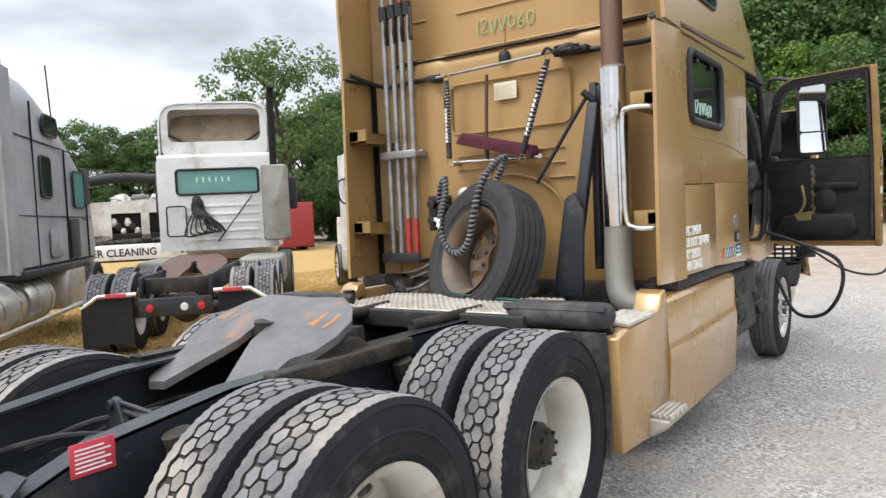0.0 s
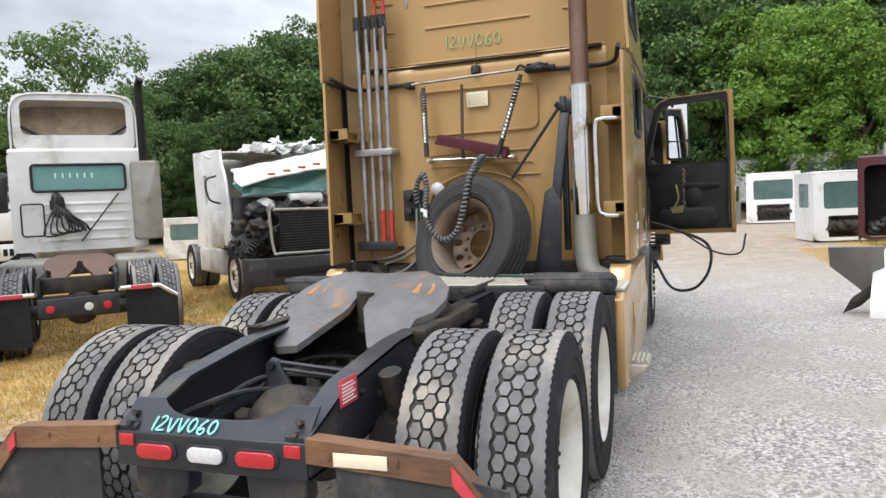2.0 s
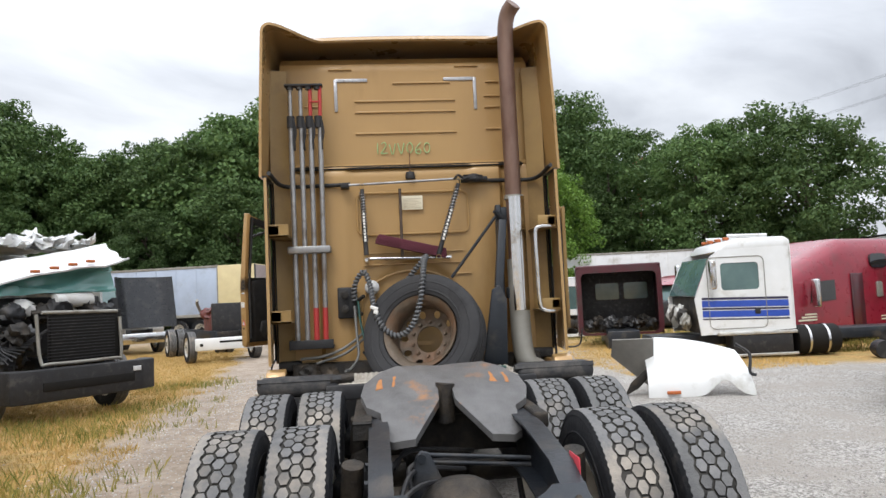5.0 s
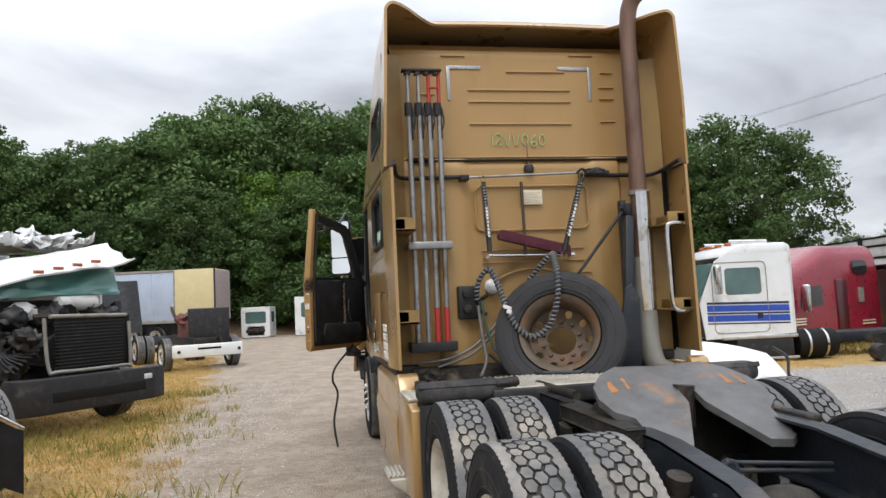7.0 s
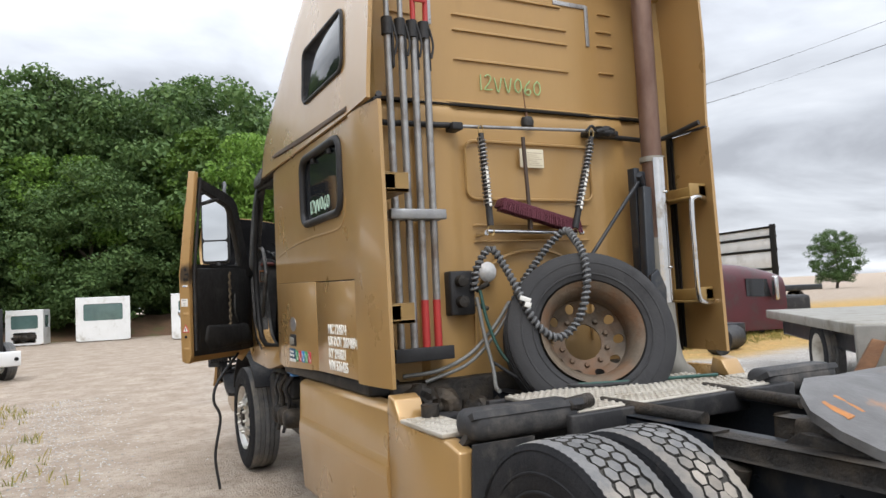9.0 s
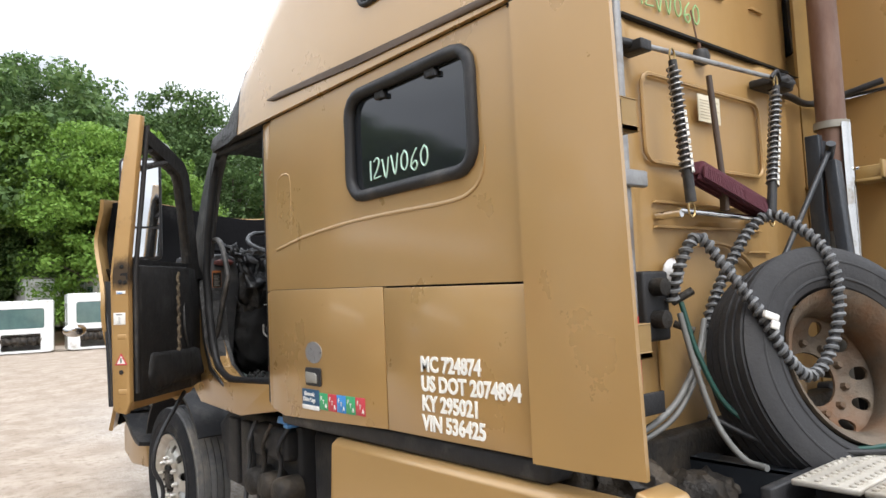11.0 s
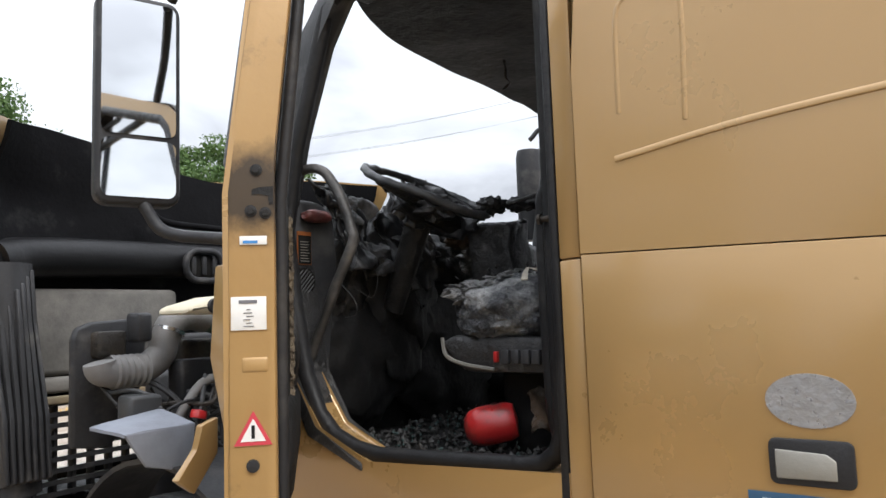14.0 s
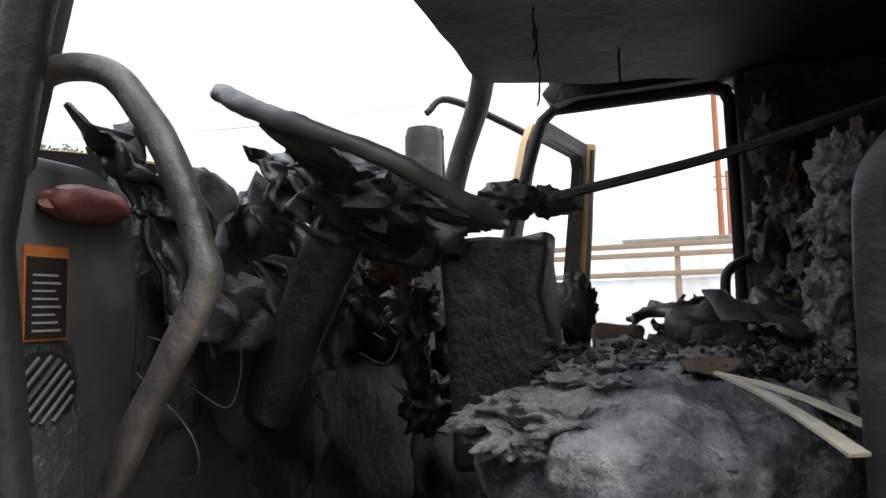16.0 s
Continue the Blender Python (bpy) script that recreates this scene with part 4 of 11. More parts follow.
for s in (-1, 1):
    bm = bmesh.new()
    box(bm, s * 0.345 - 0.032, s * 0.345 + 0.032, 0.482, 0.489, 0.812, 0.856, 0.003)
    part("reflector", bm, RED_LENS, truck, "small square red reflector")
    for x, z, y in ((0.345, 0.915, 0.545), (0.345, 0.885, 0.513)):
        bm = bmesh.new()
        tube(bm, [(s * x, y - 0.014, z + 0.005), (s * x, y + 0.02, z - 0.01)], 0.013, 6)
        part("bolt", bm, GREASE, truck)
bm = bmesh.new()
chalk(bm, "12VV060", (-0.26, 0.500, 0.868), (1, 0, 0), (0, 0.75, 0.68), 0.058, 0.0042)
part("marker_writing", bm, CHALK, truck, "aqua hand-written stock number 12VV060")

# folded red and cream tag on the rail
bm = bmesh.new()
box(bm, 0.405, 0.409, 0.72, 0.86, 0.915, 1.015, 0.001)
tag = part("warning_tag", bm, RED_ST, truck, "red warning label on the frame rail")
bm = bmesh.new()
for k in range(6):
    box(bm, 0.409, 0.4105, 0.735, 0.845 - 0.02 * (k % 2), 0.928 + 0.013 * k, 0.933 + 0.013 * k)
part("print", bm, WHITE_PAPER, tag)

# mud-flap hangers: rusty channel out to a bend, then sloping down, with a flap below
for s in (-1, 1):
    bm = bmesh.new()
    ax = [(0.395, 0.875), (0.90, 0.84), (1.12, 0.60)]
    for (x0, z0), (x1, z1) in zip(ax, ax[1:]):
        d = Vector((x1 - x0, 0, z1 - z0))
        prism(bm, [(s * x0, z0), (s * x1, z1), (s * x1, z1 - 0.075), (s * x0, z0 - 0.075)], "y", 0.485, 0.495)
        prism(bm, [(s * x0, z0 + 0.008), (s * x1, z1 + 0.008), (s * x1, z1), (s * x0, z0)], "y", 0.485, 0.555)
    for x in (0.48, 0.72):
        tube(bm, [(s * x, 0.475, 0.83), (s * x, 0.50, 0.83)], 0.010, 6)
    hang = part("flap_hanger", bm, RUST, truck, "rusted steel mud-flap hanger")
    bm = bmesh.new()
    sheet(bm, lambda u, v: (s * (0.50 + 0.58 * u), 0.505 + 0.03 * math.sin(3 * u) * v, 0.79 - 0.1 * max(0, u - 0.7) - 0.56 * v), 8, 6, 0.01)
    part("mud_flap", bm, RUBBER_FLAP, hang, "dark grey rubber mud flap")
    bm = bmesh.new()
    if s > 0:
        box(bm, 0.50, 0.69, 0.478, 0.484, 0.800, 0.845, 0.001)
        part("tape", bm, TAPE, hang, "cream reflective tape")
    bm = bmesh.new()
    prism(bm, [(s * 0.905, 0.83), (s * 0.935, 0.795), (s * 1.10, 0.59), (s * 1.10, 0.545), (s * 0.905, 0.775)] if s > 0 else [(s * 0.89, 0.83), (s * 0.93, 0.79), (s * 0.93, 0.74), (s * 0.89, 0.775)], "y", 0.477, 0.484)
    part("red_tape", bm, RED_ST, hang, "red reflective tape")

# axle housings, torque arms, air bags, cross members between the rails
for y in (1.28, 2.45):
    bm = bmesh.new()
    tube(bm, [(-0.62, y, 0.59), (-0.3, y, 0.59), (0.3, y, 0.59), (0.62, y, 0.59)], 0.075, 14)
    lathe(bm, [(0.0001, -0.15), (0.12, -0.14), (0.20, -0.06), (0.215, 0.0), (0.19, 0.08), (0.10, 0.14), (0.0001, 0.15)], 24, pose(0, y, 0.62, 0, 0, 90))
    part("drive_axle", bm, GREASE, truck)
    for s in (-1, 1):
        bm = bmesh.new()
        lathe(bm, [(0.0001, 0.0), (0.10, 0.0), (0.125, 0.03), (0.11, 0.07), (0.125, 0.11), (0.11, 0.15), (0.09, 0.18), (0.0001, 0.18)], 20, pose(s * 0.5, y + 0.28, 0.66, 0, -90, 0))
        part("air_bag", bm, RUBBER, truck)
        bm = bmesh.new()
        tube(bm, [(s * 0.47, y - 0.25, 0.93), (s * 0.50, y - 0.12, 0.60)], 0.035, 10)
        tube(bm, [(s * 0.47, y - 0.25, 0.98), (s * 0.485, y - 0.19, 0.78)], 0.048, 10)
        part("shock_absorber", bm, GREASE, truck)
        bm = bmesh.new()
        lathe(bm, [(0.0001, -0.09), (0.07, -0.085), (0.085, -0.02), (0.085, 0.03), (0.07, 0.09), (0.0001, 0.10)], 18, pose(s * 0.45, y - 0.2, 0.72, 0, 0, 90))
        part("brake_chamber", bm, GREASE, truck)
for y in (1.9, 3.2, 4.6):
    bm = bmesh.new()
    box(bm, -0.39, 0.39, y, y + 0.012, 0.82, 1.04, 0.004)
    box(bm, -0.39, 0.39, y, y + 0.07, 1.03, 1.042, 0.003)
    part("crossmember", bm, GREASE, truck)
bm = bmesh.new()   # torque rod bracket seen between the rails
prism(bm, [(-0.25, 0.72), (-0.20, 0.96), (-0.175, 0.985), (-0.14, 0.975), (-0.06, 0.80), (-0.05, 0.72)], "y", 1.18, 1.21, 0.006)
for z0, z1 in ((0.965, 0.915), (0.935, 0.885)):
    tube(bm, [(-0.17, 1.20, z0), (0.32, 1.22, z1)], 0.010, 8)
tube(bm, [(-0.175, 1.165, 0.955), (-0.175, 1.215, 0.955)], 0.02, 10)
part("torque_rod_bracket", bm, FRAME_BLACK, truck)
bm = bmesh.new()
for k in range(9):
    y0 = 0.7 + 0.2 * k
    tube(bm, curve([(-0.35 + 0.06 * (k % 3), y0, 0.84), (-0.2, y0 + 0.3, 0.88 + 0.02 * (k % 2)), (0.05 * (k % 4), y0 + 0.6, 0.82)], 5), 0.011, 6)
tagged(part("air_line_run", bm, BLACK_PLASTIC, truck, "black air lines along the frame"), kind="stuff")
bm = bmesh.new()
tube(bm, [(0, 2.5, 0.72), (0, 5.2, 0.8)], 0.055, 14)
part("drive_shaft", bm, GREASE, truck)
bm = bmesh.new()   # round axle cover between the rails
lathe(bm, [(0.0001, 0.10), (0.09, 0.095), (0.15, 0.06), (0.185, 0.0), (0.19, -0.02), (0.20, -0.03), (0.20, -0.10), (0.0001, -0.10)], 28, pose(-0.02, 1.12, 0.77, 0, -62, 90))
part("axle_cover", bm, GREASE, truck, "greasy round axle cover")
bm = bmesh.new()   # tow beam under the tail lamps, on two cheek plates
box(bm, -0.43, 0.43, 0.58, 0.66, 0.50, 0.585, 0.012)
part("tow_beam", bm, FRAME_BLACK, truck)
for s in (-1, 1):
    bm = bmesh.new()
    prism(bm, [(s * 0.36, 0.735), (s * 0.12, 0.735), (s * 0.13, 0.63), (s * 0.18, 0.60), (s * 0.33, 0.60), (s * 0.36, 0.64)], "y", 0.53, 0.62, 0.012)
    part("tow_cheek", bm, FRAME_BLACK, truck)
for s in (-1, 1):
    bm = bmesh.new()
    tube(bm, [(s * 0.30, 2.5, 1.085), (s * 0.34, 3.1, 1.09)], 0.03, 8)
    part("cross_tube", bm, GREASE, truck)
    bm = bmesh.new()
    box(bm, s * 0.40, s * 0.47, 1.45, 2.3, 1.0, 1.075, 0.01)
    part("fifth_wheel_slide", bm, GREASE, truck)

def plate_z(x, y):
    """Top of the fifth-wheel plate, tipped down to the rear."""
    z = 1.0 + 0.49 * (y - 1.43) if y < 1.84 else 1.2 + 0.36 * (min(y, 2.08) - 1.84) - 0.5 * max(0.0, y - 2.08)
    return z - 0.03 * abs(x / 0.44) ** 3


# fifth wheel: dished plate with a V slot and two drooping tails
def fifth_wheel(parent, oy=0.0, oz=0.0, material=PLATE):
    right = [(0.185, 1.42), (0.29, 1.415), (0.335, 1.45), (0.345, 1.64), (0.415, 1.71), (0.445, 1.82), (0.425, 1.93), (0.35, 2.02), (0.22, 2.09), (0.0, 2.12)]
    pts = right + [(-x, y) for x, y in right[::-1][1:]]
    pts += [(-0.066, 1.65), (-0.042, 1.70), (-0.037, 1.80), (0.0, 1.84), (0.037, 1.80), (0.042, 1.70), (0.066, 1.65)]
    dense = []
    for (ax, ay), (bx, by) in zip(pts, pts[1:] + pts[:1]):
        k = max(1, int(math.hypot(bx - ax, by - ay) / 0.06))
        dense += [(ax + (bx - ax) * i / k, ay + (by - ay) * i / k) for i in range(k)]
    bm = bmesh.new()
    vs = [bm.verts.new((x, y, 0)) for x, y in dense]
    f = bm.faces.new(vs)
    f.normal_update()
    bmesh.ops.triangulate(bm, faces=[f])
    bmesh.ops.subdivide_edges(bm, edges=bm.edges[:], cuts=2, use_grid_fill=True)
    bmesh.ops.remove_doubles(bm, verts=bm.verts, dist=0.0005)
    ex = bmesh.ops.extrude_face_region(bm, geom=bm.faces[:])["geom"]
    low = {g for g in ex if isinstance(g, bmesh.types.BMVert)}
    for v in bm.verts:
        x, y = v.co.x, v.co.y
        z = plate_z(x, y)
        v.co.z = z - (0.035 if v in low else 0.0)
        v.co.y += oy
        v.co.z += oz
    return part("fifth_wheel", bm, material, parent, "worn grey steel fifth-wheel plate with rust patches", sharp=45)


fw = fifth_wheel(truck)
bm = bmesh.new()
for s in (-1, 1):
    prism(bm, [(1.62, 0.98), (1.74, 1.10), (2.0, 1.12), (2.18, 1.0)], "x", s * 0.34, s * 0.40, 0.006)
    box(bm, s * 0.18, s * 0.26, 1.80, 2.2, 1.02, 1.13, 0.01)
box(bm, -0.30, 0.30, 1.88, 2.1, 1.02, 1.14, 0.02)
lathe(bm, [(0.0001, -0.1), (0.05, -0.1), (0.05, 0.1), (0.0001, 0.1)], 14, pose(0, 1.82, 1.10, 0, 90, 0))
crumple(bm, 0.012, 9)
part("coupling_jaw", bm, GREASE, fw, "greasy black coupling jaw under the plate")
ORANGE_RUST = mat("orange_rust", (0.42, 0.17, 0.045), (0.30, 0.13, 0.05), 0.8, 0.0, 14, 0.3)
for s in (-1, 1):
    for dx in (-0.04, 0.035):
        bm = bmesh.new()
        tube(bm, curve([(s * 0.31 + dx, 1.84, 1.244), (s * 0.306 + dx + 0.006, 1.90, 1.247), (s * 0.30 + dx, 1.95, 1.250)], 6), 0.020 if dx < 0 else 0.012, 8, 0.008)
        crumple(bm, 0.010, 20, dx)
        for v in bm.verts:
            v.co.z = plate_z(v.co.x, v.co.y) - 0.001 + (v.co.z - 1.247) * 0.10
        part("rust_streak", bm, ORANGE_RUST, fw, "orange rust patch on the plate")

# quarter fenders ahead of the front drive wheels
for s in (-1, 1):
    bm = bmesh.new()
    def fender(u, v, s=s):
        a = radians(50 - 46 * v)
        r = 0.70 + 0.02 * math.sin(20 * v)
        return (s * (0.60 + 0.56 * u), 2.45 + r * math.cos(a), 0.60 + r * math.sin(a))
    sheet(bm, fender, 6, 10, 0.03 * -s)
    qf = part("quarter_fender", bm, RUBBER_FLAP, truck, "dull grey rubber quarter fender")
    bm = bmesh.new()
    box(bm, min(s * 0.61, s * 1.17), max(s * 0.61, s * 1.17), 2.90, 3.08, 1.035, 1.165, 0.055, 4)
    crumple(bm, 0.006, 6, s)
    part("fender_roll", bm, RUBBER_FLAP, qf, "rolled grey rubber fender top")

# aluminium grip deck behind the cab
DECK = mat("worn_grip_deck", (0.52, 0.49, 0.43), (0.40, 0.37, 0.32), 0.5, 0.3, 10, 0.1, 60, 0.0, (0.30, 0.26, 0.20), 0.3, 4.0)
for k, (y0, y1) in enumerate(((2.92, 3.12), (3.13, 3.33), (3.34, 3.54))):
    bm = bmesh.new()
    box(bm, -0.62, 0.66, y0, y1, 1.085, 1.105, 0.006)
    for i in range(32):
        for j in range(4):
            lathe(bm, [(0.012, 0.0), (0.011, 0.006), (0.006, 0.008)], 6, pose(-0.60 + 0.04 * i, y0 + 0.025 + 0.05 * j, 1.1045, 0, -90, 0))
    part("deck_board", bm, DECK, truck, "pale aluminium grip-strut deck board")
bm = bmesh.new()
box(bm, -0.7, 0.74, 2.86, 2.91, 1.0, 1.10, 0.008)
box(bm, -0.7, 0.74, 3.56, 3.60, 1.0, 1.085, 0.006)
part("deck_bearer", bm, BLACK_PLASTIC, truck)

# ---- cab: back wall ----
def rib(bm, x0, x1, z, y, h=0.012, d=0.010):
    prism(bm, [(x0, z - h), (x0 + 0.02, z + h), (x1 - 0.02, z + h), (x1, z - h)], "y", y - d, y + 0.01, 0.003)


bm = bmesh.new()
def back(u, v):
    x, z = -1.06 + 2.12 * u, 1.16 + 1.66 * v
    y = 4.10 + 0.03 * smooth(0.96, 1.0, v) + 0.04 * smooth(0.78, 0.80, abs(x)) - 0.02 * smooth(0.52, 0.55, abs(x))
    if math.hypot(x / 0.36, (z - 1.62) / 0.36) < 1:
        y += 0.02
    return (x, y, z)
sheet(bm, lambda u, v: back(1 - u, v), 60, 50, -0.02)
rear = part("rear_wall", bm, GOLD_BACK, truck, "weathered gold ribbed cab rear wall", sharp=30)
for a, b, z, y in [(0.84, 1.04, z, 4.135) for z in (2.58, 2.22, 2.05, 1.92, 1.72, 1.55, 1.42)] + [(-1.03, -0.80, z, 4.135) for z in (2.66, 2.48, 2.30, 1.98, 1.85, 1.62)]:
    bm = bmesh.new()
    rib(bm, a, b, z, y)
    part("rib", bm, GOLD_BACK, rear)
for a, b, z in ((-0.44, 0.44, 2.06), (-0.44, 0.44, 1.96), (0.30, 0.5, 1.86)):
    bm = bmesh.new()
    rib(bm, a, b, z, 4.085, 0.006, 0.006)
    part("rib", bm, GOLD_BACK, rear)
bm = bmesh.new()
prs = rrect(-0.47, 0.49, 2.22, 2.58, 0.06, 5)
tube(bm, [(x, 4.083, z) for x, z in prs], 0.010, 6, closed=True)
part("panel_bead", bm, GOLD_BACK, rear)
bm = bmesh.new()
arch = [(-0.46, 4.083, 1.30)] + [(-0.02 + 0.44 * math.cos(radians(a)), 4.083, 1.60 + 0.30 * math.sin(radians(a))) for a in range(180, -1, -12)] + [(0.42, 4.083, 1.30)]
tube(bm, arch, 0.010, 6)
part("panel_bead", bm, GOLD_BACK, rear)

bm = bmesh.new()
sheet(bm, lambda u, v: (1.10 - 2.20 * u, 4.20 - 0.06 * (1 - smooth(0, 0.03, v)) + 0.12 * smooth(0.9, 1.0, v), 2.82 + 1.02 * v), 30, 26, -0.02)
upper = part("upper_rear_wall", bm, GOLD_BACK, truck, "gold ribbed upper rear wall", sharp=30)
for a, b, z in ((-0.68, -0.47, 3.71), (0.44, 0.66, 3.73), (-0.86, -0.73, 3.56), (-0.46, 0.44, 3.42), (-0.46, 0.44, 3.32), (-0.46, 0.44, 3.13), (-0.12, 0.40, 3.58), (0.72, 0.84, 3.58), (0.70, 0.84, 3.45), (0.70, 0.84, 3.35), (0.70, 0.84, 3.15), (-0.9, -0.74, 3.38), (-0.9, -0.74, 3.14)):
    bm = bmesh.new()
    rib(bm, a, b, z, 4.198, 0.008, 0.014)
    part("rib", bm, GOLD_BACK, upper)
bm = bmesh.new()
prism(bm, [(4.095, 2.80), (4.17, 2.84), (4.17, 2.80)], "x", -1.0, 1.0)
box(bm, -0.86, 0.86, 4.085, 4.11, 2.795, 2.806)
part("wall_seam", bm, SEAM, truck)
bm = bmesh.new()
for s in (-1, 1):
    sx = s * 0.62
    box(bm, min(sx, sx - s * 0.28), max(sx, sx - s * 0.28), 4.190, 4.198, 3.595, 3.625, 0.001)
    box(bm, sx - 0.014, sx + 0.014, 4.188, 4.196, 3.33, 3.62, 0.001)
part("tape_bracket", bm, SILVER_TAPE, truck, "peeling silver tape in two corners")
bm = bmesh.new()
chalk(bm, "12VV060", (-0.30, 4.188, 2.94), (1, 0, 0), (0, 0, 1), 0.10, 0.0044)
part("marker_writing", bm, CHALK_GREEN, truck, "faded green hand-written stock number 12VV060")

# roof and rear fairings
ROOF_CHAR = mat("charred_roof_paint", (0.014, 0.013, 0.013), (0.04, 0.037, 0.035), 0.55, 0.0, 6, 0.8, 30, 0.0, (0.5, 0.49, 0.47), 0.02, 7.0)
ROOF = [(4.05, 3.93), (4.6, 3.93), (5.0, 3.86), (5.3, 3.76), (5.9, 3.48), (6.3, 3.20), (6.5, 3.06), (6.62, 2.93), (6.70, 2.79)]
def roof_h(y):
    for (a, h), (b, k) in zip(ROOF, ROOF[1:]):
        if a <= y <= b:
            t = (y - a) / (b - a)
            return h + (k - h) * t
    return ROOF[0][1] if y < 4.05 else 2.79


def arch_pt(u, y):
    """One arch of the roof: straight sides, rounded shoulders that widen forwards, a slightly crowned top."""
    H, zb = roof_h(y), 2.69 - 0.02 * smooth(5.9, 6.8, y)
    w = HW - 0.10 * smooth(6.2, 6.82, y)
    r = min(0.06 + 0.30 * smooth(4.3, 6.2, y), 0.8 * (H - zb))
    wt = w * (1 - 0.04 * (H - zb) / 1.25)
    sgn, q = (1, u * 2) if u < 0.5 else (-1, 2 - u * 2)
    if q < 0.40:
        t = q / 0.40
        return (sgn * (w + (wt - w) * t), y, zb + (H - r - zb) * t)
    if q < 0.55:
        a = math.pi / 2 * (q - 0.40) / 0.15
        return (sgn * (wt - r + r * math.cos(a)), y, H - r + r * math.sin(a))
    t = (q - 0.55) / 0.45
    return (sgn * (wt - r) * (1 - t), y, H + 0.02 * math.sin(t * math.pi / 2))


bm = bmesh.new()
sheet(bm, lambda u, v: arch_pt(u, 4.09 + 2.16 * v), 80, 24, 0.02)
part("roof", bm, GOLD_ROOF, truck, "gold raised aerodynamic sleeper roof, sooty at the front", sharp=50)
bm = bmesh.new()
sheet(bm, lambda u, v: arch_pt(u, 6.25 + 0.45 * v), 80, 14, 0.02)
crumple(bm, 0.012, 5)
part("burnt_roof_front", bm, ROOF_CHAR, truck, "scorched and ashen front of the roof", sharp=50)

def fair_top(u, v):
    x, _, z = arch_pt(u, 4.09)
    mid = smooth(1.13, 0.70, abs(x)) if z > 3.7 else 0.0
    yr = 3.70 + 0.04 * smooth(3.3, 2.69, z) + 0.37 * mid
    return (x * (1.0 + 0.012 * (1 - v)), yr + (4.10 - yr) * v, z - 0.035 * (1 - v) * mid)
bm = bmesh.new()
sheet(bm, fair_top, 120, 6, 0.022)
for u in (0.06, 0.12, 0.88, 0.94):
    p = Vector(fair_top(u, 0.1))
    lathe(bm, [(0.012, 0.0), (0.010, 0.008), (0.0001, 0.01)], 8, Matrix.Translation(p) @ pose(0, 0, 0, 0, 0, 0 if p.x > 0 else 180))
part("roof_fairing", bm, GOLD, truck, "gold roof fairing wrapping the rear edge", sharp=40)

for s in (-1, 1):
    bm = bmesh.new()
    def fair(u, v, s=s):
        y = 4.057 - 0.36 * u - 0.03 * u * (1 - v)
        return (s * (HW + 0.006 - 0.035 * u * u), y, 1.185 + 1.49 * v)
    sheet(bm, fair, 10, 12, 0.022 * s)
    for z in (1.4, 1.75, 2.1, 2.45):
        lathe(bm, [(0.010, 0.0), (0.008, 0.006), (0.0001, 0.007)], 8, pose(s * (HW - 0.02), 3.735, z, 0, 0, 0 if s > 0 else 180))
    f = part("side_fairing", bm, GOLD, truck, "gold side fairing panel behind the sleeper", sharp=50)
    for z in (1.56, 2.25):
        bm = bmesh.new()
        box(bm, s * 1.02, s * 1.17, 3.74, 4.12, z - 0.05, z - 0.035, 0.003)
        box(bm, s * 1.02, s * 1.17, 3.74, 3.755, z - 0.05, z + 0.05, 0.003)
        box(bm, s * 1.10, s * 1.17, 3.74, 4.10, z - 0.035, z + 0.04, 0.005)
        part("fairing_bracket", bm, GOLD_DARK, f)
    bm = bmesh.new()   # black strip along the fairing joint, with a strap
    box(bm, s * (HW - 0.03), s * (HW + 0.002), 3.72, 4.09, 2.677, 2.69, 0.003)
    tube(bm, curve([(s * 1.16, 3.75, 2.72), (s * 1.08, 4.05, 2.66), (s * 0.8, 4.06, 2.655), (s * 0.52, 4.03, 2.655)], 6), 0.018, 8)
    part("tie_strap", bm, BLACK_PLASTIC, f)
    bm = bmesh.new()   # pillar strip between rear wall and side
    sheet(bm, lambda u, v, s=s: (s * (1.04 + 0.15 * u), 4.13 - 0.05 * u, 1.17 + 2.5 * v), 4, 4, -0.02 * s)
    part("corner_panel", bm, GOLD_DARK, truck)

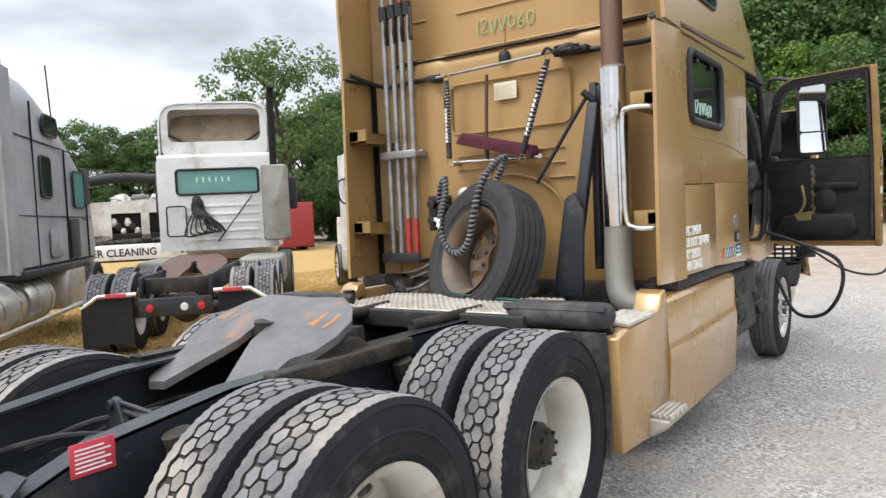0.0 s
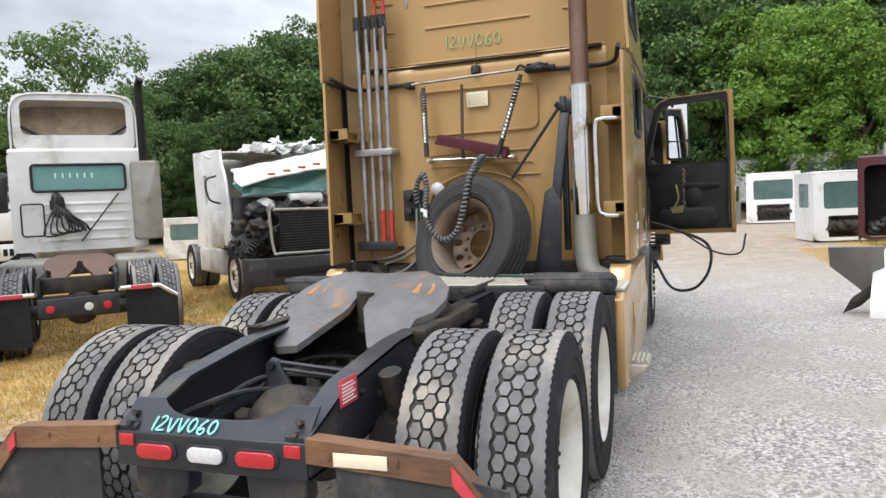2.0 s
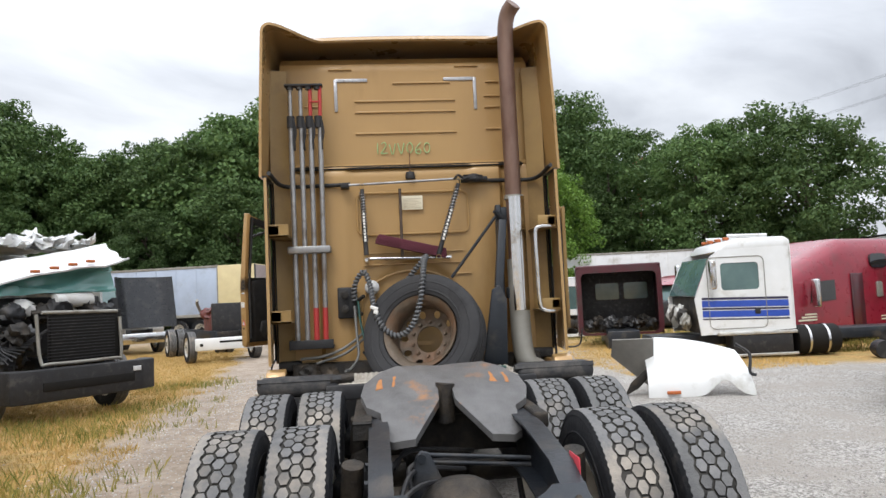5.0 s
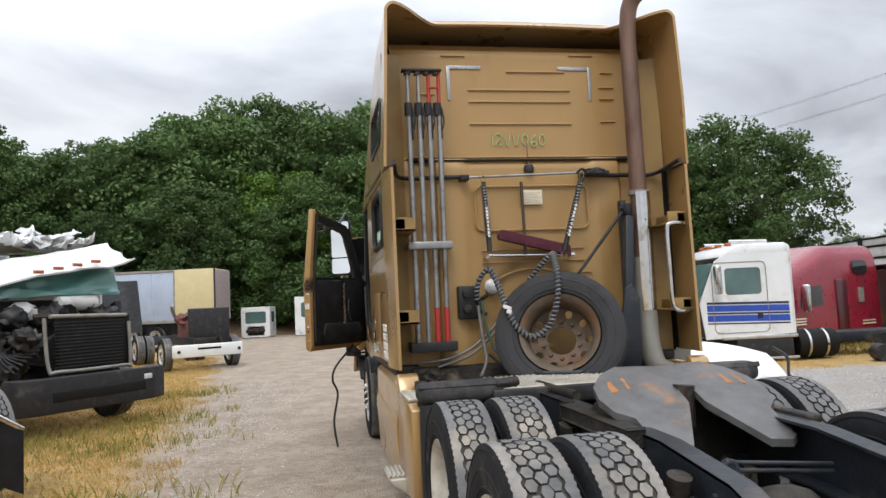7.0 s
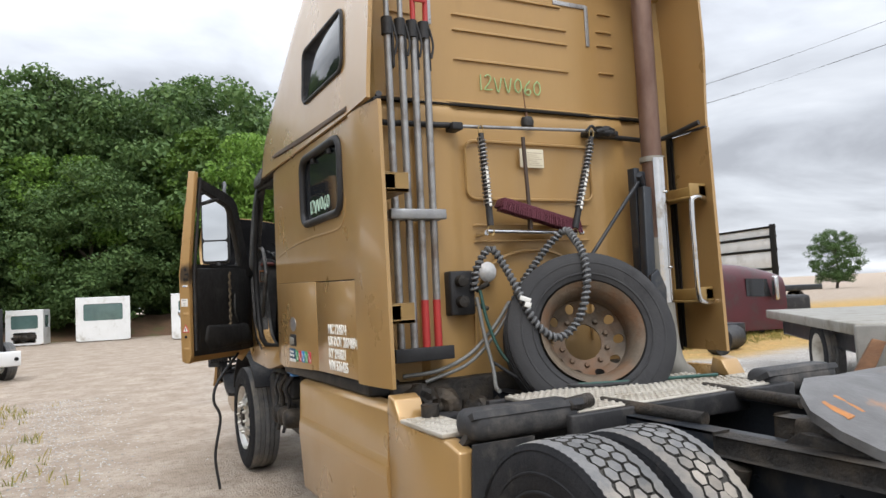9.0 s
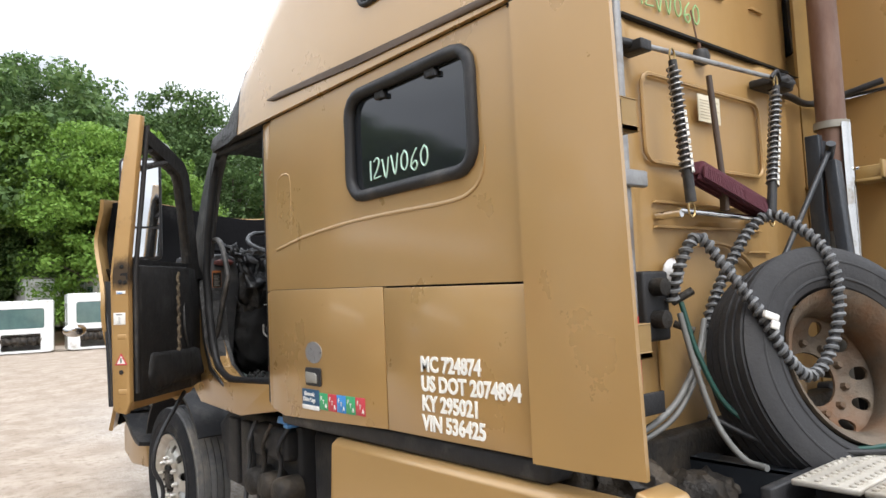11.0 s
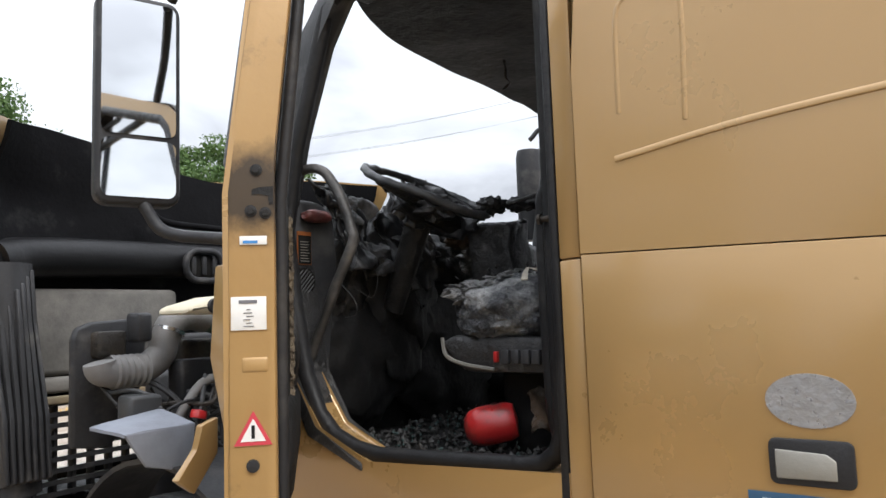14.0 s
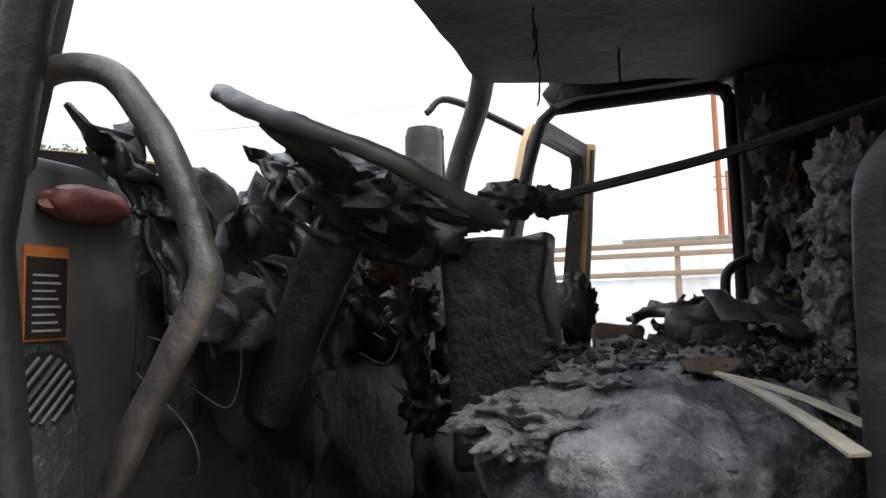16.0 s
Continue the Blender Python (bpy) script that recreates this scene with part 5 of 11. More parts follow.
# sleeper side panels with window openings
# dark brown that paints the shade in the groove along the roof side
GROOVE_SHADE = mat("roof_groove_shade", (0.075, 0.042, 0.018), (0.055, 0.032, 0.015), 0.55, 0.0, 6, 0.1)
WIN = rrect(4.285, 5.09, 2.165, 2.61, 0.09)
for s in (-1, 1):
    a, b = s * HW, s * (HW - 0.022)
    bm = bmesh.new()
    holed(bm, [(4.072, 1.758), (4.89, 1.774), (5.925, 1.795), (5.925, 2.22), (5.90, 2.50), (5.86, 2.685), (4.072, 2.685)], [WIN], "x", a, b)
    side = part("sleeper_side", bm, GOLD, truck, "gold upper sleeper side panel", sharp=25)
    bm = bmesh.new()
    prism(bm, [(4.89, 1.19), (5.80, 1.155), (5.925, 1.18), (5.925, 1.7925), (4.89, 1.7715)], "x", a, b, 0.003)
    part("sleeper_side", bm, GOLD, truck, "gold lower sleeper side panel")
    bm = bmesh.new()
    prism(bm, [(4.072, 1.192), (4.882, 1.19), (4.882, 1.766), (4.072, 1.750)], "x", a, b, 0.003)
    locker = part("locker_door", bm, GOLD, truck, "gold luggage locker door")
    bm = bmesh.new()
    box(bm, min(s * 1.17, s * 1.19), max(s * 1.17, s * 1.19), 4.04, 5.92, 1.18, 2.69)
    for v in bm.verts:
        v.co.x = s * 1.172 if abs(v.co.x) > 1.18 else s * 1.165
    part("seam_backing", bm, SEAM, truck)
    bm = bmesh.new()   # raised swage line
    pts = curve([(s * HW, 5.83, 1.998), (s * HW, 5.545, 2.037), (s * HW, 5.18, 2.062), (s * HW, 4.89, 2.068), (s * HW, 4.45, 2.066), (s * HW, 4.32, 2.085), (s * HW, 4.255, 2.14), (s * HW, 4.235, 2.24)], 6)
    tube(bm, pts, 0.008, 6)
    for v in bm.verts:
        v.co.x = s * HW + (v.co.x - s * HW) * 0.6
    part("swage_line", bm, GOLD, side)
    bm = bmesh.new()   # shallow pressed outline near the door
    tube(bm, curve([(s * HW, 5.672, 2.06), (s * HW, 5.666, 2.32), (s * HW, 5.69, 2.368), (s * HW, 5.74, 2.375), (s * HW, 5.79, 2.36), (s * HW, 5.812, 2.31), (s * HW, 5.816, 2.10)], 6), 0.006, 6)
    for v in bm.verts:
        v.co.x = s * HW + (v.co.x - s * HW) * 0.35
    part("pressed_bead", bm, GOLD, side)
    bm = bmesh.new()   # dark joint between sleeper and fairing
    box(bm, min(s * 1.180, s * 1.194), max(s * 1.180, s * 1.194), 4.03, 4.085, 1.195, 2.685)
    part("fairing_joint", bm, SEAM, truck)
    bm = bmesh.new()   # strip of pillar face ahead of the panel
    prism(bm, [(5.931, 1.19), (5.985, 1.19), (5.985, 1.783), (5.931, 1.785)], "x", s * 1.15, s * 1.186, 0.004)
    part("pillar_strip", bm, GOLD, truck)
    bm = bmesh.new()
    prism(bm, [(5.931, 1.789), (5.985, 1.787), (5.985, 2.69), (5.90, 2.69), (5.931, 2.45)], "x", s * 1.15, s * 1.186, 0.004)
    part("pillar_strip", bm, GOLD, truck)
    bm = bmesh.new()
    prism(bm, rrect(4.30, 5.075, 2.18, 2.595, 0.08), "x", s * 1.180, s * 1.188)
    win = part("side_window", bm, TINT, side, "dark tinted sleeper window")
    bm = bmesh.new()
    loop = rrect(4.285, 5.09, 2.165, 2.61, 0.09)
    tube(bm, [(s * 1.203, y, z) for y, z in loop], 0.026, 8, closed=True)
    part("window_seal", bm, BLACK_PLASTIC, win, "black rubber window seal")
    for y in (4.52, 4.86):
        bm = bmesh.new()
        box(bm, min(s * 1.188, s * 1.204), max(s * 1.188, s * 1.204), y - 0.03, y + 0.03, 2.555, 2.588, 0.004)
        tube(bm, [(s * 1.20, y - 0.035, 2.57), (s * 1.20, y - 0.035, 2.55)], 0.012, 8)
        part("window_latch", bm, BLACK_PLASTIC, win)
    bm = bmesh.new()
    chalk(bm, "12VV060", (s * 1.1895, 4.98 if s < 0 else 4.45, 2.225), (0, s, 0), (0, 0, 1), 0.085, 0.0035)
    part("marker_writing", bm, CHALK_PALE, win, "pale hand-written stock number 12VV060")
    bm = bmesh.new()   # small upper window in the roof side
    prism(bm, rrect(4.17, 4.96, 2.985, 3.33, 0.06), "x", s * 1.175, s * 1.2135, 0.003)
    for v in bm.verts:
        v.co.x -= s * (v.co.z - 2.985) * 0.042
    uw = part("upper_window", bm, TINT, truck, "small tinted upper bunk window")
    bm = bmesh.new()
    tube(bm, [(s * (1.2125 - (z - 2.985) * 0.042), y, z) for y, z in rrect(4.16, 4.97, 2.975, 3.34, 0.065)], 0.013, 8, closed=True)
    part("window_seal", bm, BLACK_PLASTIC, uw)
    bm = bmesh.new()   # dark band under the roof joint
    box(bm, min(s * 1.19, s * 1.197), max(s * 1.19, s * 1.197), 4.09, 5.86, 2.683, 2.694)
    part("roof_joint", bm, SEAM, truck)
    # shaded roof-side groove, put on as a dark strip instead of a recess
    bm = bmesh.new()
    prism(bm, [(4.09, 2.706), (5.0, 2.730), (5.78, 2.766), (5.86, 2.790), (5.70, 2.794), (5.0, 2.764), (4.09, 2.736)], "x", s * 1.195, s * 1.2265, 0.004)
    part("groove_shade_strip", bm, GROOVE_SHADE, truck, "dark brown strip painting the shaded groove along the roof side")
    # lettering on the locker door
    face = Matrix(((0, 0, s), (s, 0, 0), (0, 1, 0))).to_4x4()
    y0 = 4.65 if s < 0 else 4.14
    for k, t in enumerate(("MC 724874", "US DOT 2074894", "KY 295021", "VIN 536425")):
        letters("lettering", t, 0.080, locker, Matrix.Translation((s * 1.2015, y0, 1.440 - 0.0735 * k)) @ face, LETTER, 0.90, 0.032)
    y1 = 5.60
    bm = bmesh.new()
    box(bm, min(s * 1.2, s * 1.203), max(s * 1.2, s * 1.203), y1 - 0.160, y1, 1.212, 1.308, 0.0005)
    log = part("sticker", bm, NAVY, truck, "navy and white driver-log sticker")
    bm = bmesh.new()
    box(bm, min(s * 1.202, s * 1.2045), max(s * 1.202, s * 1.2045), y1 - 0.160, y1, 1.212, 1.233, 0.0005)
    part("white_strip", bm, WHITE_PAPER, log)
    ya = y1 - 0.012 if s < 0 else y1 - 0.15
    for k, t in enumerate(("Electronic", "Driver Logs")):
        letters("print", t, 0.028, log, Matrix.Translation((s * 1.2032, ya - (0.012 if k == 0 else 0.0) * -s, 1.277 - 0.027 * k)) @ face, WHITE_PAPER, 0.85)
    for k, m in enumerate((GREEN_ST, RED_ST, BLUE_ST, GREEN_ST, RED_ST)):
        yc = y1 - 0.162 - 0.039 - 0.078 * k
        bm = bmesh.new()
        box(bm, min(s * 1.2, s * 1.2025), max(s * 1.2, s * 1.2025), yc - 0.0375, yc + 0.0375, 1.221 + 0.001 * k, 1.298 + 0.001 * k, 0.0005)
        st = part("sticker", bm, m, truck, "small coloured square sticker")
        for c, dy, dz in (("F", 0.024, 0.046), ("T", 0.006, 0.030), ("A", -0.014, 0.012)):
            letters("print", c, 0.027, st, Matrix.Translation((s * 1.2028, yc - s * dy * -1 if s > 0 else yc + dy, 1.221 + 0.001 * k + dz * 0.95)) @ face, WHITE_PAPER, 0.9)
    bm = bmesh.new()
    prism(bm, rrect(5.412, 5.557, 1.326, 1.412, 0.014), "x", s * 1.2, s * 1.208, 0.002)
    lock = part("lamp_housing", bm, BLACK_PLASTIC, truck, "black side marker housing")
    bm = bmesh.new()
    prism(bm, [(5.545, 1.392), (5.458, 1.388), (5.442, 1.376), (5.442, 1.340), (5.545, 1.338)], "x", s * 1.207, s * 1.214, 0.003)
    part("lens", bm, GREY_BOX, lock)
    bm = bmesh.new()
    prism(bm, [(5.480 + 0.077 * math.cos(a / 14 * math.pi), 1.483 + 0.051 * math.sin(a / 14 * math.pi)) for a in range(28)], "x", s * 1.2, s * 1.2025)
    part("round_sticker", bm, SILVER_TAPE, truck, "scratched round silver sticker")
    # lower skirt, steps and rear corner box
    bm = bmesh.new()
    prism(bm, [(s * 1.205, 1.075), (s * 1.17, 1.10), (s * 1.10, 1.10), (s * 1.10, 0.34), (s * 1.18, 0.33), (s * 1.20, 0.36), (s * 1.222, 0.74), (s * 1.222, 0.80), (s * 1.205, 0.84)], "y", 3.72, 5.34, 0.008)
    skirt = part("side_skirt", bm, GOLD, truck, "gold moulded lower side skirt")
    bm = bmesh.new()
    prism(bm, [(2.98, 0.42), (2.955, 1.0), (3.08, 1.03), (3.60, 1.03), (3.70, 1.06), (3.71, 1.09), (3.712, 0.38)], "x", s * 1.13, s * 1.21, 0.012)
    prism(bm, [(3.55, 1.03), (3.62, 1.14), (3.69, 1.16), (3.72, 1.06)], "x", s * 1.06, s * 1.21, 0.008)
    part("skirt_corner", bm, GOLD, truck, "gold rear corner of the side skirt")
    bm = bmesh.new()
    box(bm, s * 1.0 if s > 0 else s * 1.21, s * 1.21 if s > 0 else s * 1.0, 3.10, 3.55, 1.032, 1.056, 0.006)
    for i in range(4):
        for j in range(8):
            lathe(bm, [(0.012, 0), (0.01, 0.006), (0.005, 0.007)], 6, pose(s * (1.03 + 0.05 * i), 3.13 + 0.055 * j, 1.055, 0, -90, 0))
    part("step_plate", bm, DECK, skirt, "pale grip step on the skirt")
    bm = bmesh.new()
    prism(bm, [(s * 1.15, 0.50), (s * 1.32, 0.495), (s * 1.30, 0.45), (s * 1.15, 0.36)], "y", 3.36, 3.68, 0.01)
    step = part("step", bm, DECK, skirt, "folding aluminium step")
    for k in range(5):
        bm = bmesh.new()
        box(bm, min(s * (1.18 + 0.03 * k), s * (1.20 + 0.03 * k)), max(s * (1.18 + 0.03 * k), s * (1.20 + 0.03 * k)), 3.38, 3.66, 0.50, 0.525, 0.004)
        share("tread_bar", finish(bm, "tread_bar", DECK), truck, Matrix.Identity(4))
    for y in (3.38, 3.46, 3.54, 3.62):
        bm = bmesh.new()
        box(bm, min(s * 1.17, s * 1.33), max(s * 1.17, s * 1.33), y, y + 0.03, 0.488, 0.515, 0.003)
        share("tread_rib", finish(bm, "tread_rib", DECK), truck, Matrix.Identity(4))
    bm = bmesh.new()
    sheet(bm, lambda u, v, s=s: (s * (0.86 + 0.30 * u), 2.93 + 0.03 * math.sin(v * 3), 1.03 - 0.62 * v), 4, 6, 0.012 * s)
    part("wheel_flap", bm, RUBBER_FLAP, truck, "black rubber flap behind the drive wheel")
    bm = bmesh.new()
    box(bm, min(s * 0.98, s * 1.17), max(s * 0.98, s * 1.17), 4.05, 5.9, 1.10, 1.185, 0.02)
    part("cab_underside", bm, BLACK_PLASTIC, truck)

# fuel and air tanks under the sleeper, partly hidden
for s in (-1, 1):
    bm = bmesh.new()
    lathe(bm, [(0.0001, 0), (0.28, 0), (0.30, 0.03), (0.30, 1.35), (0.28, 1.38), (0.0001, 1.38)], 28, pose(s * 0.76, 3.85, 0.70, 0, 0, 90))
    part("fuel_tank", bm, BLACK_PLASTIC, truck)

# exhaust stack with heat shield
bm = bmesh.new()
tube(bm, curve([(0.86, 3.90, 1.9), (0.86, 3.90, 2.6), (0.86, 3.90, 3.6), (0.865, 3.89, 3.92), (0.885, 3.86, 4.06), (0.93, 3.80, 4.13)], 6), 0.068, 18)
ex = part("exhaust_pipe", bm, RUST_PIPE, truck, "rust-brown exhaust stack")
bm = bmesh.new()
tube(bm, curve([(0.86, 3.90, 1.95), (0.86, 3.90, 1.5), (0.865, 3.88, 1.22), (0.90, 3.86, 1.08), (1.0, 3.88, 1.02)], 7), 0.085, 18)
part("exhaust_elbow", bm, GREY_BOX, ex, "dull chromed exhaust elbow")
bm = bmesh.new()
lathe(bm, [(0.075, 0.0), (0.082, 0.0), (0.082, 0.035), (0.075, 0.035)], 20, pose(0.86, 3.90, 2.46, 0, -90, 0), True)
part("clamp_ring", bm, GREY_BOX, ex)
bm = bmesh.new()
sheet(bm, lambda u, v: (0.86 + 0.088 * math.cos(radians(-130 + 160 * u)), 3.90 + 0.088 * math.sin(radians(-130 + 160 * u)), 1.52 + 0.96 * v), 10, 4, 0.004)
for z in (1.75, 2.25):
    lathe(bm, [(0.0001, 0.0), (0.008, 0.0), (0.008, 0.012), (0.0001, 0.012)], 8, pose(0.87, 3.808, z, 0, 0, -90))
part("heat_shield", bm, CHROME, ex, "polished perforated heat shield")
bm = bmesh.new()
box(bm, 0.70, 0.745, 3.90, 3.97, 1.25, 2.42, 0.006)
box(bm, 0.74, 0.83, 3.90, 3.96, 2.28, 2.40, 0.015)
box(bm, 0.76, 0.84, 3.88, 3.98, 1.62, 1.72, 0.015)
part("stack_bracket", bm, FRAME_BLACK, ex, "black steel stack bracket")
bm = bmesh.new()
tube(bm, curve([(1.17, 3.76, 2.195), (1.12, 3.73, 2.205), (1.02, 3.70, 2.20), (0.985, 3.70, 2.15), (0.985, 3.70, 1.85), (0.99, 3.70, 1.57), (1.03, 3.70, 1.515), (1.12, 3.73, 1.505), (1.17, 3.76, 1.515)], 6), 0.017, 12)
part("grab_handle", bm, CHROME, truck, "bright chrome grab handle")

# ---- doors ----
GOLD_EDGE = mat("sooty_gold_edge", (0.40, 0.25, 0.10), (0.36, 0.215, 0.08), 0.42, 0.1, 4.0, 0.04, 40, 0.1, (0.07, 0.05, 0.03), 0.1, 4.5)


scorch(GOLD_EDGE, (-1.85, 6.28, 1.905), (0.16, 0.16, 0.085))
SOOT = mat("soot_black", (0.009, 0.009, 0.0092), (0.021, 0.0205, 0.0205), 0.6, 0.0, 9, 0.35, 25, 0.0, (0.03, 0.03, 0.03), 0.08, 6.0, spec=0.25)
CHAR_GLOSS = mat("glossy_burnt_plastic", (0.008, 0.008, 0.009), (0.020, 0.020, 0.021), 0.36, 0.0, 6, 0.35, 22, 0.0, (0.10, 0.10, 0.102), 0.10, 8.0)
PALE_SCORCH = mat("pale_scorched_sheet", (0.26, 0.26, 0.265), (0.05, 0.05, 0.052), 0.6, 0.0, 9, 0.4, 30, 0.0, (0.015, 0.015, 0.015), 0.35, 7.0)
METAL_MELT = mat("melted_bare_metal", (0.36, 0.355, 0.345), (0.03, 0.03, 0.03), 0.42, 0.35, 24, 0.9, 45, 0.0, (0.012, 0.012, 0.012), 0.45, 12.0)
BULB = mat("black_bulb_seal", (0.010, 0.010, 0.011), (0.020, 0.020, 0.021), 0.5, 0.0, 7, 0.25, 30, 0.0, (0.045, 0.043, 0.04), 0.1, 6.0, spec=0.3)
TAN_FOAM = mat("singed_tan_foam", (0.22, 0.175, 0.115), (0.06, 0.045, 0.035), 0.9, 0.0, 30, 0.8, 60)
def lump(bm, c, size, amp=0.35, freq=3.0, seed=0.0, sub=3):
    r = bmesh.ops.create_icosphere(bm, subdivisions=sub, radius=1.0)["verts"]
    for v in r:
        d = v.co.normalized()
        q = d * freq + Vector((seed, seed * 0.7, seed * 1.3))
        f = 1 + amp * noise.noise(q) + amp * 0.6 * noise.noise(q * 2.7) + amp * 0.35 * noise.noise(q * 6.1)
        v.co = Vector((c[0] + d.x * f * size[0], c[1] + d.y * f * size[1], c[2] + d.z * f * size[2]))


def build_door(s, angle):
    """s -1: the truck's left door, hinged at its front edge and swung open."""
    hx, hy = (-1.147, 7.035) if s < 0 else (1.075, 6.955)
    sn, cs = math.sin(radians(angle)), math.cos(radians(angle))
    e, n = Vector((s * sn, -cs, 0)), Vector((s * cs, sn, 0))

    def put(bm):
        for v in bm.verts:
            d, o, z = v.co
            o -= 0.10 * max(0.0, z - 1.95) / 0.77   # the window frame leans inwards
            v.co = Vector((hx, hy, 0)) + e * d + n * o + Vector((0, 0, z))
        return bm

    bm = bmesh.new()
    outer = [(0.0, 1.45), (0.10, 1.24), (0.20, 1.20), (0.98, 1.20), (1.02, 1.24), (1.03, 1.9), (1.02, 2.45), (0.985, 2.735), (0.93, 2.73), (0.36, 2.715), (0.25, 2.67), (0.19, 2.58), (0.04, 2.0), (0.0, 1.9)]
    hole = [(0.085, 1.97), (0.235, 2.54), (0.285, 2.61), (0.37, 2.645), (0.90, 2.655), (0.955, 2.6), (0.965, 1.97)]
    lining = [(-0.005, 1.90), (0.984, 1.90), (0.984, 2.45), (0.965, 2.715), (0.93, 2.715), (0.37, 2.70), (0.26, 2.655), (0.20, 2.575), (0.045, 1.985)]
    clear = [(0.105, 1.99), (0.25, 2.53), (0.295, 2.595), (0.375, 2.63), (0.89, 2.64), (0.94, 2.59), (0.95, 1.99)]
    if s < 0:   # the left frame's front bar leans back with the windscreen pillar
        outer = [(0.0, 1.45), (0.10, 1.24), (0.20, 1.20), (0.98, 1.20), (1.02, 1.24), (1.03, 1.9), (1.02, 2.45), (0.985, 2.735), (0.96, 2.72), (0.60, 2.605), (0.47, 2.565), (0.40, 2.51), (0.14, 2.0), (0.06, 1.9)]
        hole = [(0.225, 1.97), (0.455, 2.465), (0.50, 2.51), (0.62, 2.545), (0.90, 2.625), (0.955, 2.59), (0.965, 1.97)]
        lining = [(0.05, 1.90), (0.984, 1.90), (0.984, 2.45), (0.975, 2.69), (0.60, 2.61), (0.465, 2.572), (0.392, 2.512), (0.13, 1.985)]
        clear = [(0.235, 1.99), (0.462, 2.455), (0.505, 2.50), (0.62, 2.535), (0.895, 2.60), (0.945, 2.56), (0.955, 1.99)]
    holed(bm, outer, [hole], "y", 0.0, 0.010 if s < 0 else 0.03)
    door = part("door", put(bm), GOLD, truck, "gold cab door standing open, glass gone", sharp=25)
    bm = bmesh.new()   # latch edge
    prism(bm, [(-0.082, 1.26), (-0.082, 1.95), (-0.078, 2.0), (-0.066, 2.72), (0.0, 2.73), (0.0, 1.95), (0.004, 1.22), (-0.06, 1.20)], "x", 0.985, 1.028, 0.006)
    box(bm, 0.99, 1.03, -0.070, -0.02, 1.575, 1.605, 0.006)
    box(bm, 0.99, 1.03, -0.070, -0.02, 1.30, 1.33, 0.006)
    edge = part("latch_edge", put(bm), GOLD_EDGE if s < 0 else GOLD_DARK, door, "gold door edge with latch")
    for o, z in ((-0.050, 1.944), (-0.066, 1.864), (-0.040, 1.868)):
        bm = bmesh.new()
        lathe(bm, [(0.011, 0.0), (0.011, 0.003), (0.006, 0.004), (0.006, 0.007), (0.0001, 0.007)], 14, Matrix.Translation((1.028, o, z)))
        part("latch_bolt", put(bm), SOOT, edge, "sooty black latch bolt")
    bm = bmesh.new()
    lathe(bm, [(0.012, 0.0), (0.011, 0.005), (0.0001, 0.006)], 12, Matrix.Translation((1.028, -0.04, 1.413)))
    part("rubber_stop", put(bm), BLACK_PLASTIC, edge)
    bm = bmesh.new()
    prism(bm, [(-0.042, 1.898), (-0.042, 1.908), (-0.055, 1.912), (-0.080, 1.914), (-0.080, 1.880), (-0.073, 1.880), (-0.071, 1.896), (-0.055, 1.900)], "x", 1.0275, 1.030)
    part("latch", put(bm), SOOT, edge, "black latch slot")
    bm = bmesh.new()
    box(bm, 1.028, 1.031, -0.066, -0.004, 1.652, 1.712, 0.0004)
    sh = part("paper_label", put(bm), WHITE_PAPER, edge, "white printed paper label")
    bm = bmesh.new()
    box(bm, 1.031, 1.0322, -0.050, -0.018, 1.700, 1.706)
    for k in range(6):
        box(bm, 1.031, 1.0322, -0.044 + 0.003 * (k % 3), -0.026 - 0.005 * (k % 2), 1.658 + 0.006 * k, 1.6595 + 0.006 * k)
    part("print", put(bm), PRINT, sh)
    bm = bmesh.new()
    box(bm, 1.028, 1.031, -0.068, -0.020, 1.806, 1.822, 0.0004)
    st = part("sticker", put(bm), WHITE_PAPER, edge, "small pale sticker")
    bm = bmesh.new()
    box(bm, 1.031, 1.0322, -0.052, -0.026, 1.8085, 1.8135)
    part("print", put(bm), BLUE_ST, st)
    bm = bmesh.new()
    prism(bm, [(-0.074, 1.449), (-0.008, 1.449), (-0.041, 1.509)], "x", 1.028, 1.031)
    tri = part("warning_triangle", put(bm), RED_ST, edge, "red and white warning triangle sticker")
    bm = bmesh.new()
    prism(bm, [(-0.063, 1.456), (-0.019, 1.456), (-0.041, 1.496)], "x", 1.031, 1.0318)
    t2 = part("field", put(bm), WHITE_PAPER, tri)
    bm = bmesh.new()
    box(bm, 1.0318, 1.0326, -0.044, -0.038, 1.461, 1.484)
    prt = part("bar", put(bm), SEAM, tri)
    bm = bmesh.new()   # burnt inner side
    prism(bm, [(0.0, -0.002), (0.35, -0.082), (0.90, -0.085), (0.97, -0.055), (0.984, -0.001)] if s < 0 else [(0.0, -0.002), (0.50, -0.046), (0.97, -0.050), (0.984, -0.001)], "z", 1.25, 1.96, 0.006)
    prism(bm, [(0.16, 1.31), (0.78, 1.28), (0.86, 1.36), (0.82, 1.50), (0.24, 1.48)], "y", -0.10, -0.04, 0.03)
    box(bm, 0.5, 0.86, -0.085, -0.05, 1.70, 1.76, 0.015)
    lathe(bm, [(0.0001, 0.0), (0.085, 0.0), (0.095, 0.012), (0.085, 0.02), (0.0001, 0.018)], 24, pose(0.60, -0.06, 1.62, 0, 0, -90))
    crumple(bm, 0.010, 7, s)
    inner = part("inner_trim", put(bm), SOOT, door, "charred black inner door trim")
    bm = bmesh.new()
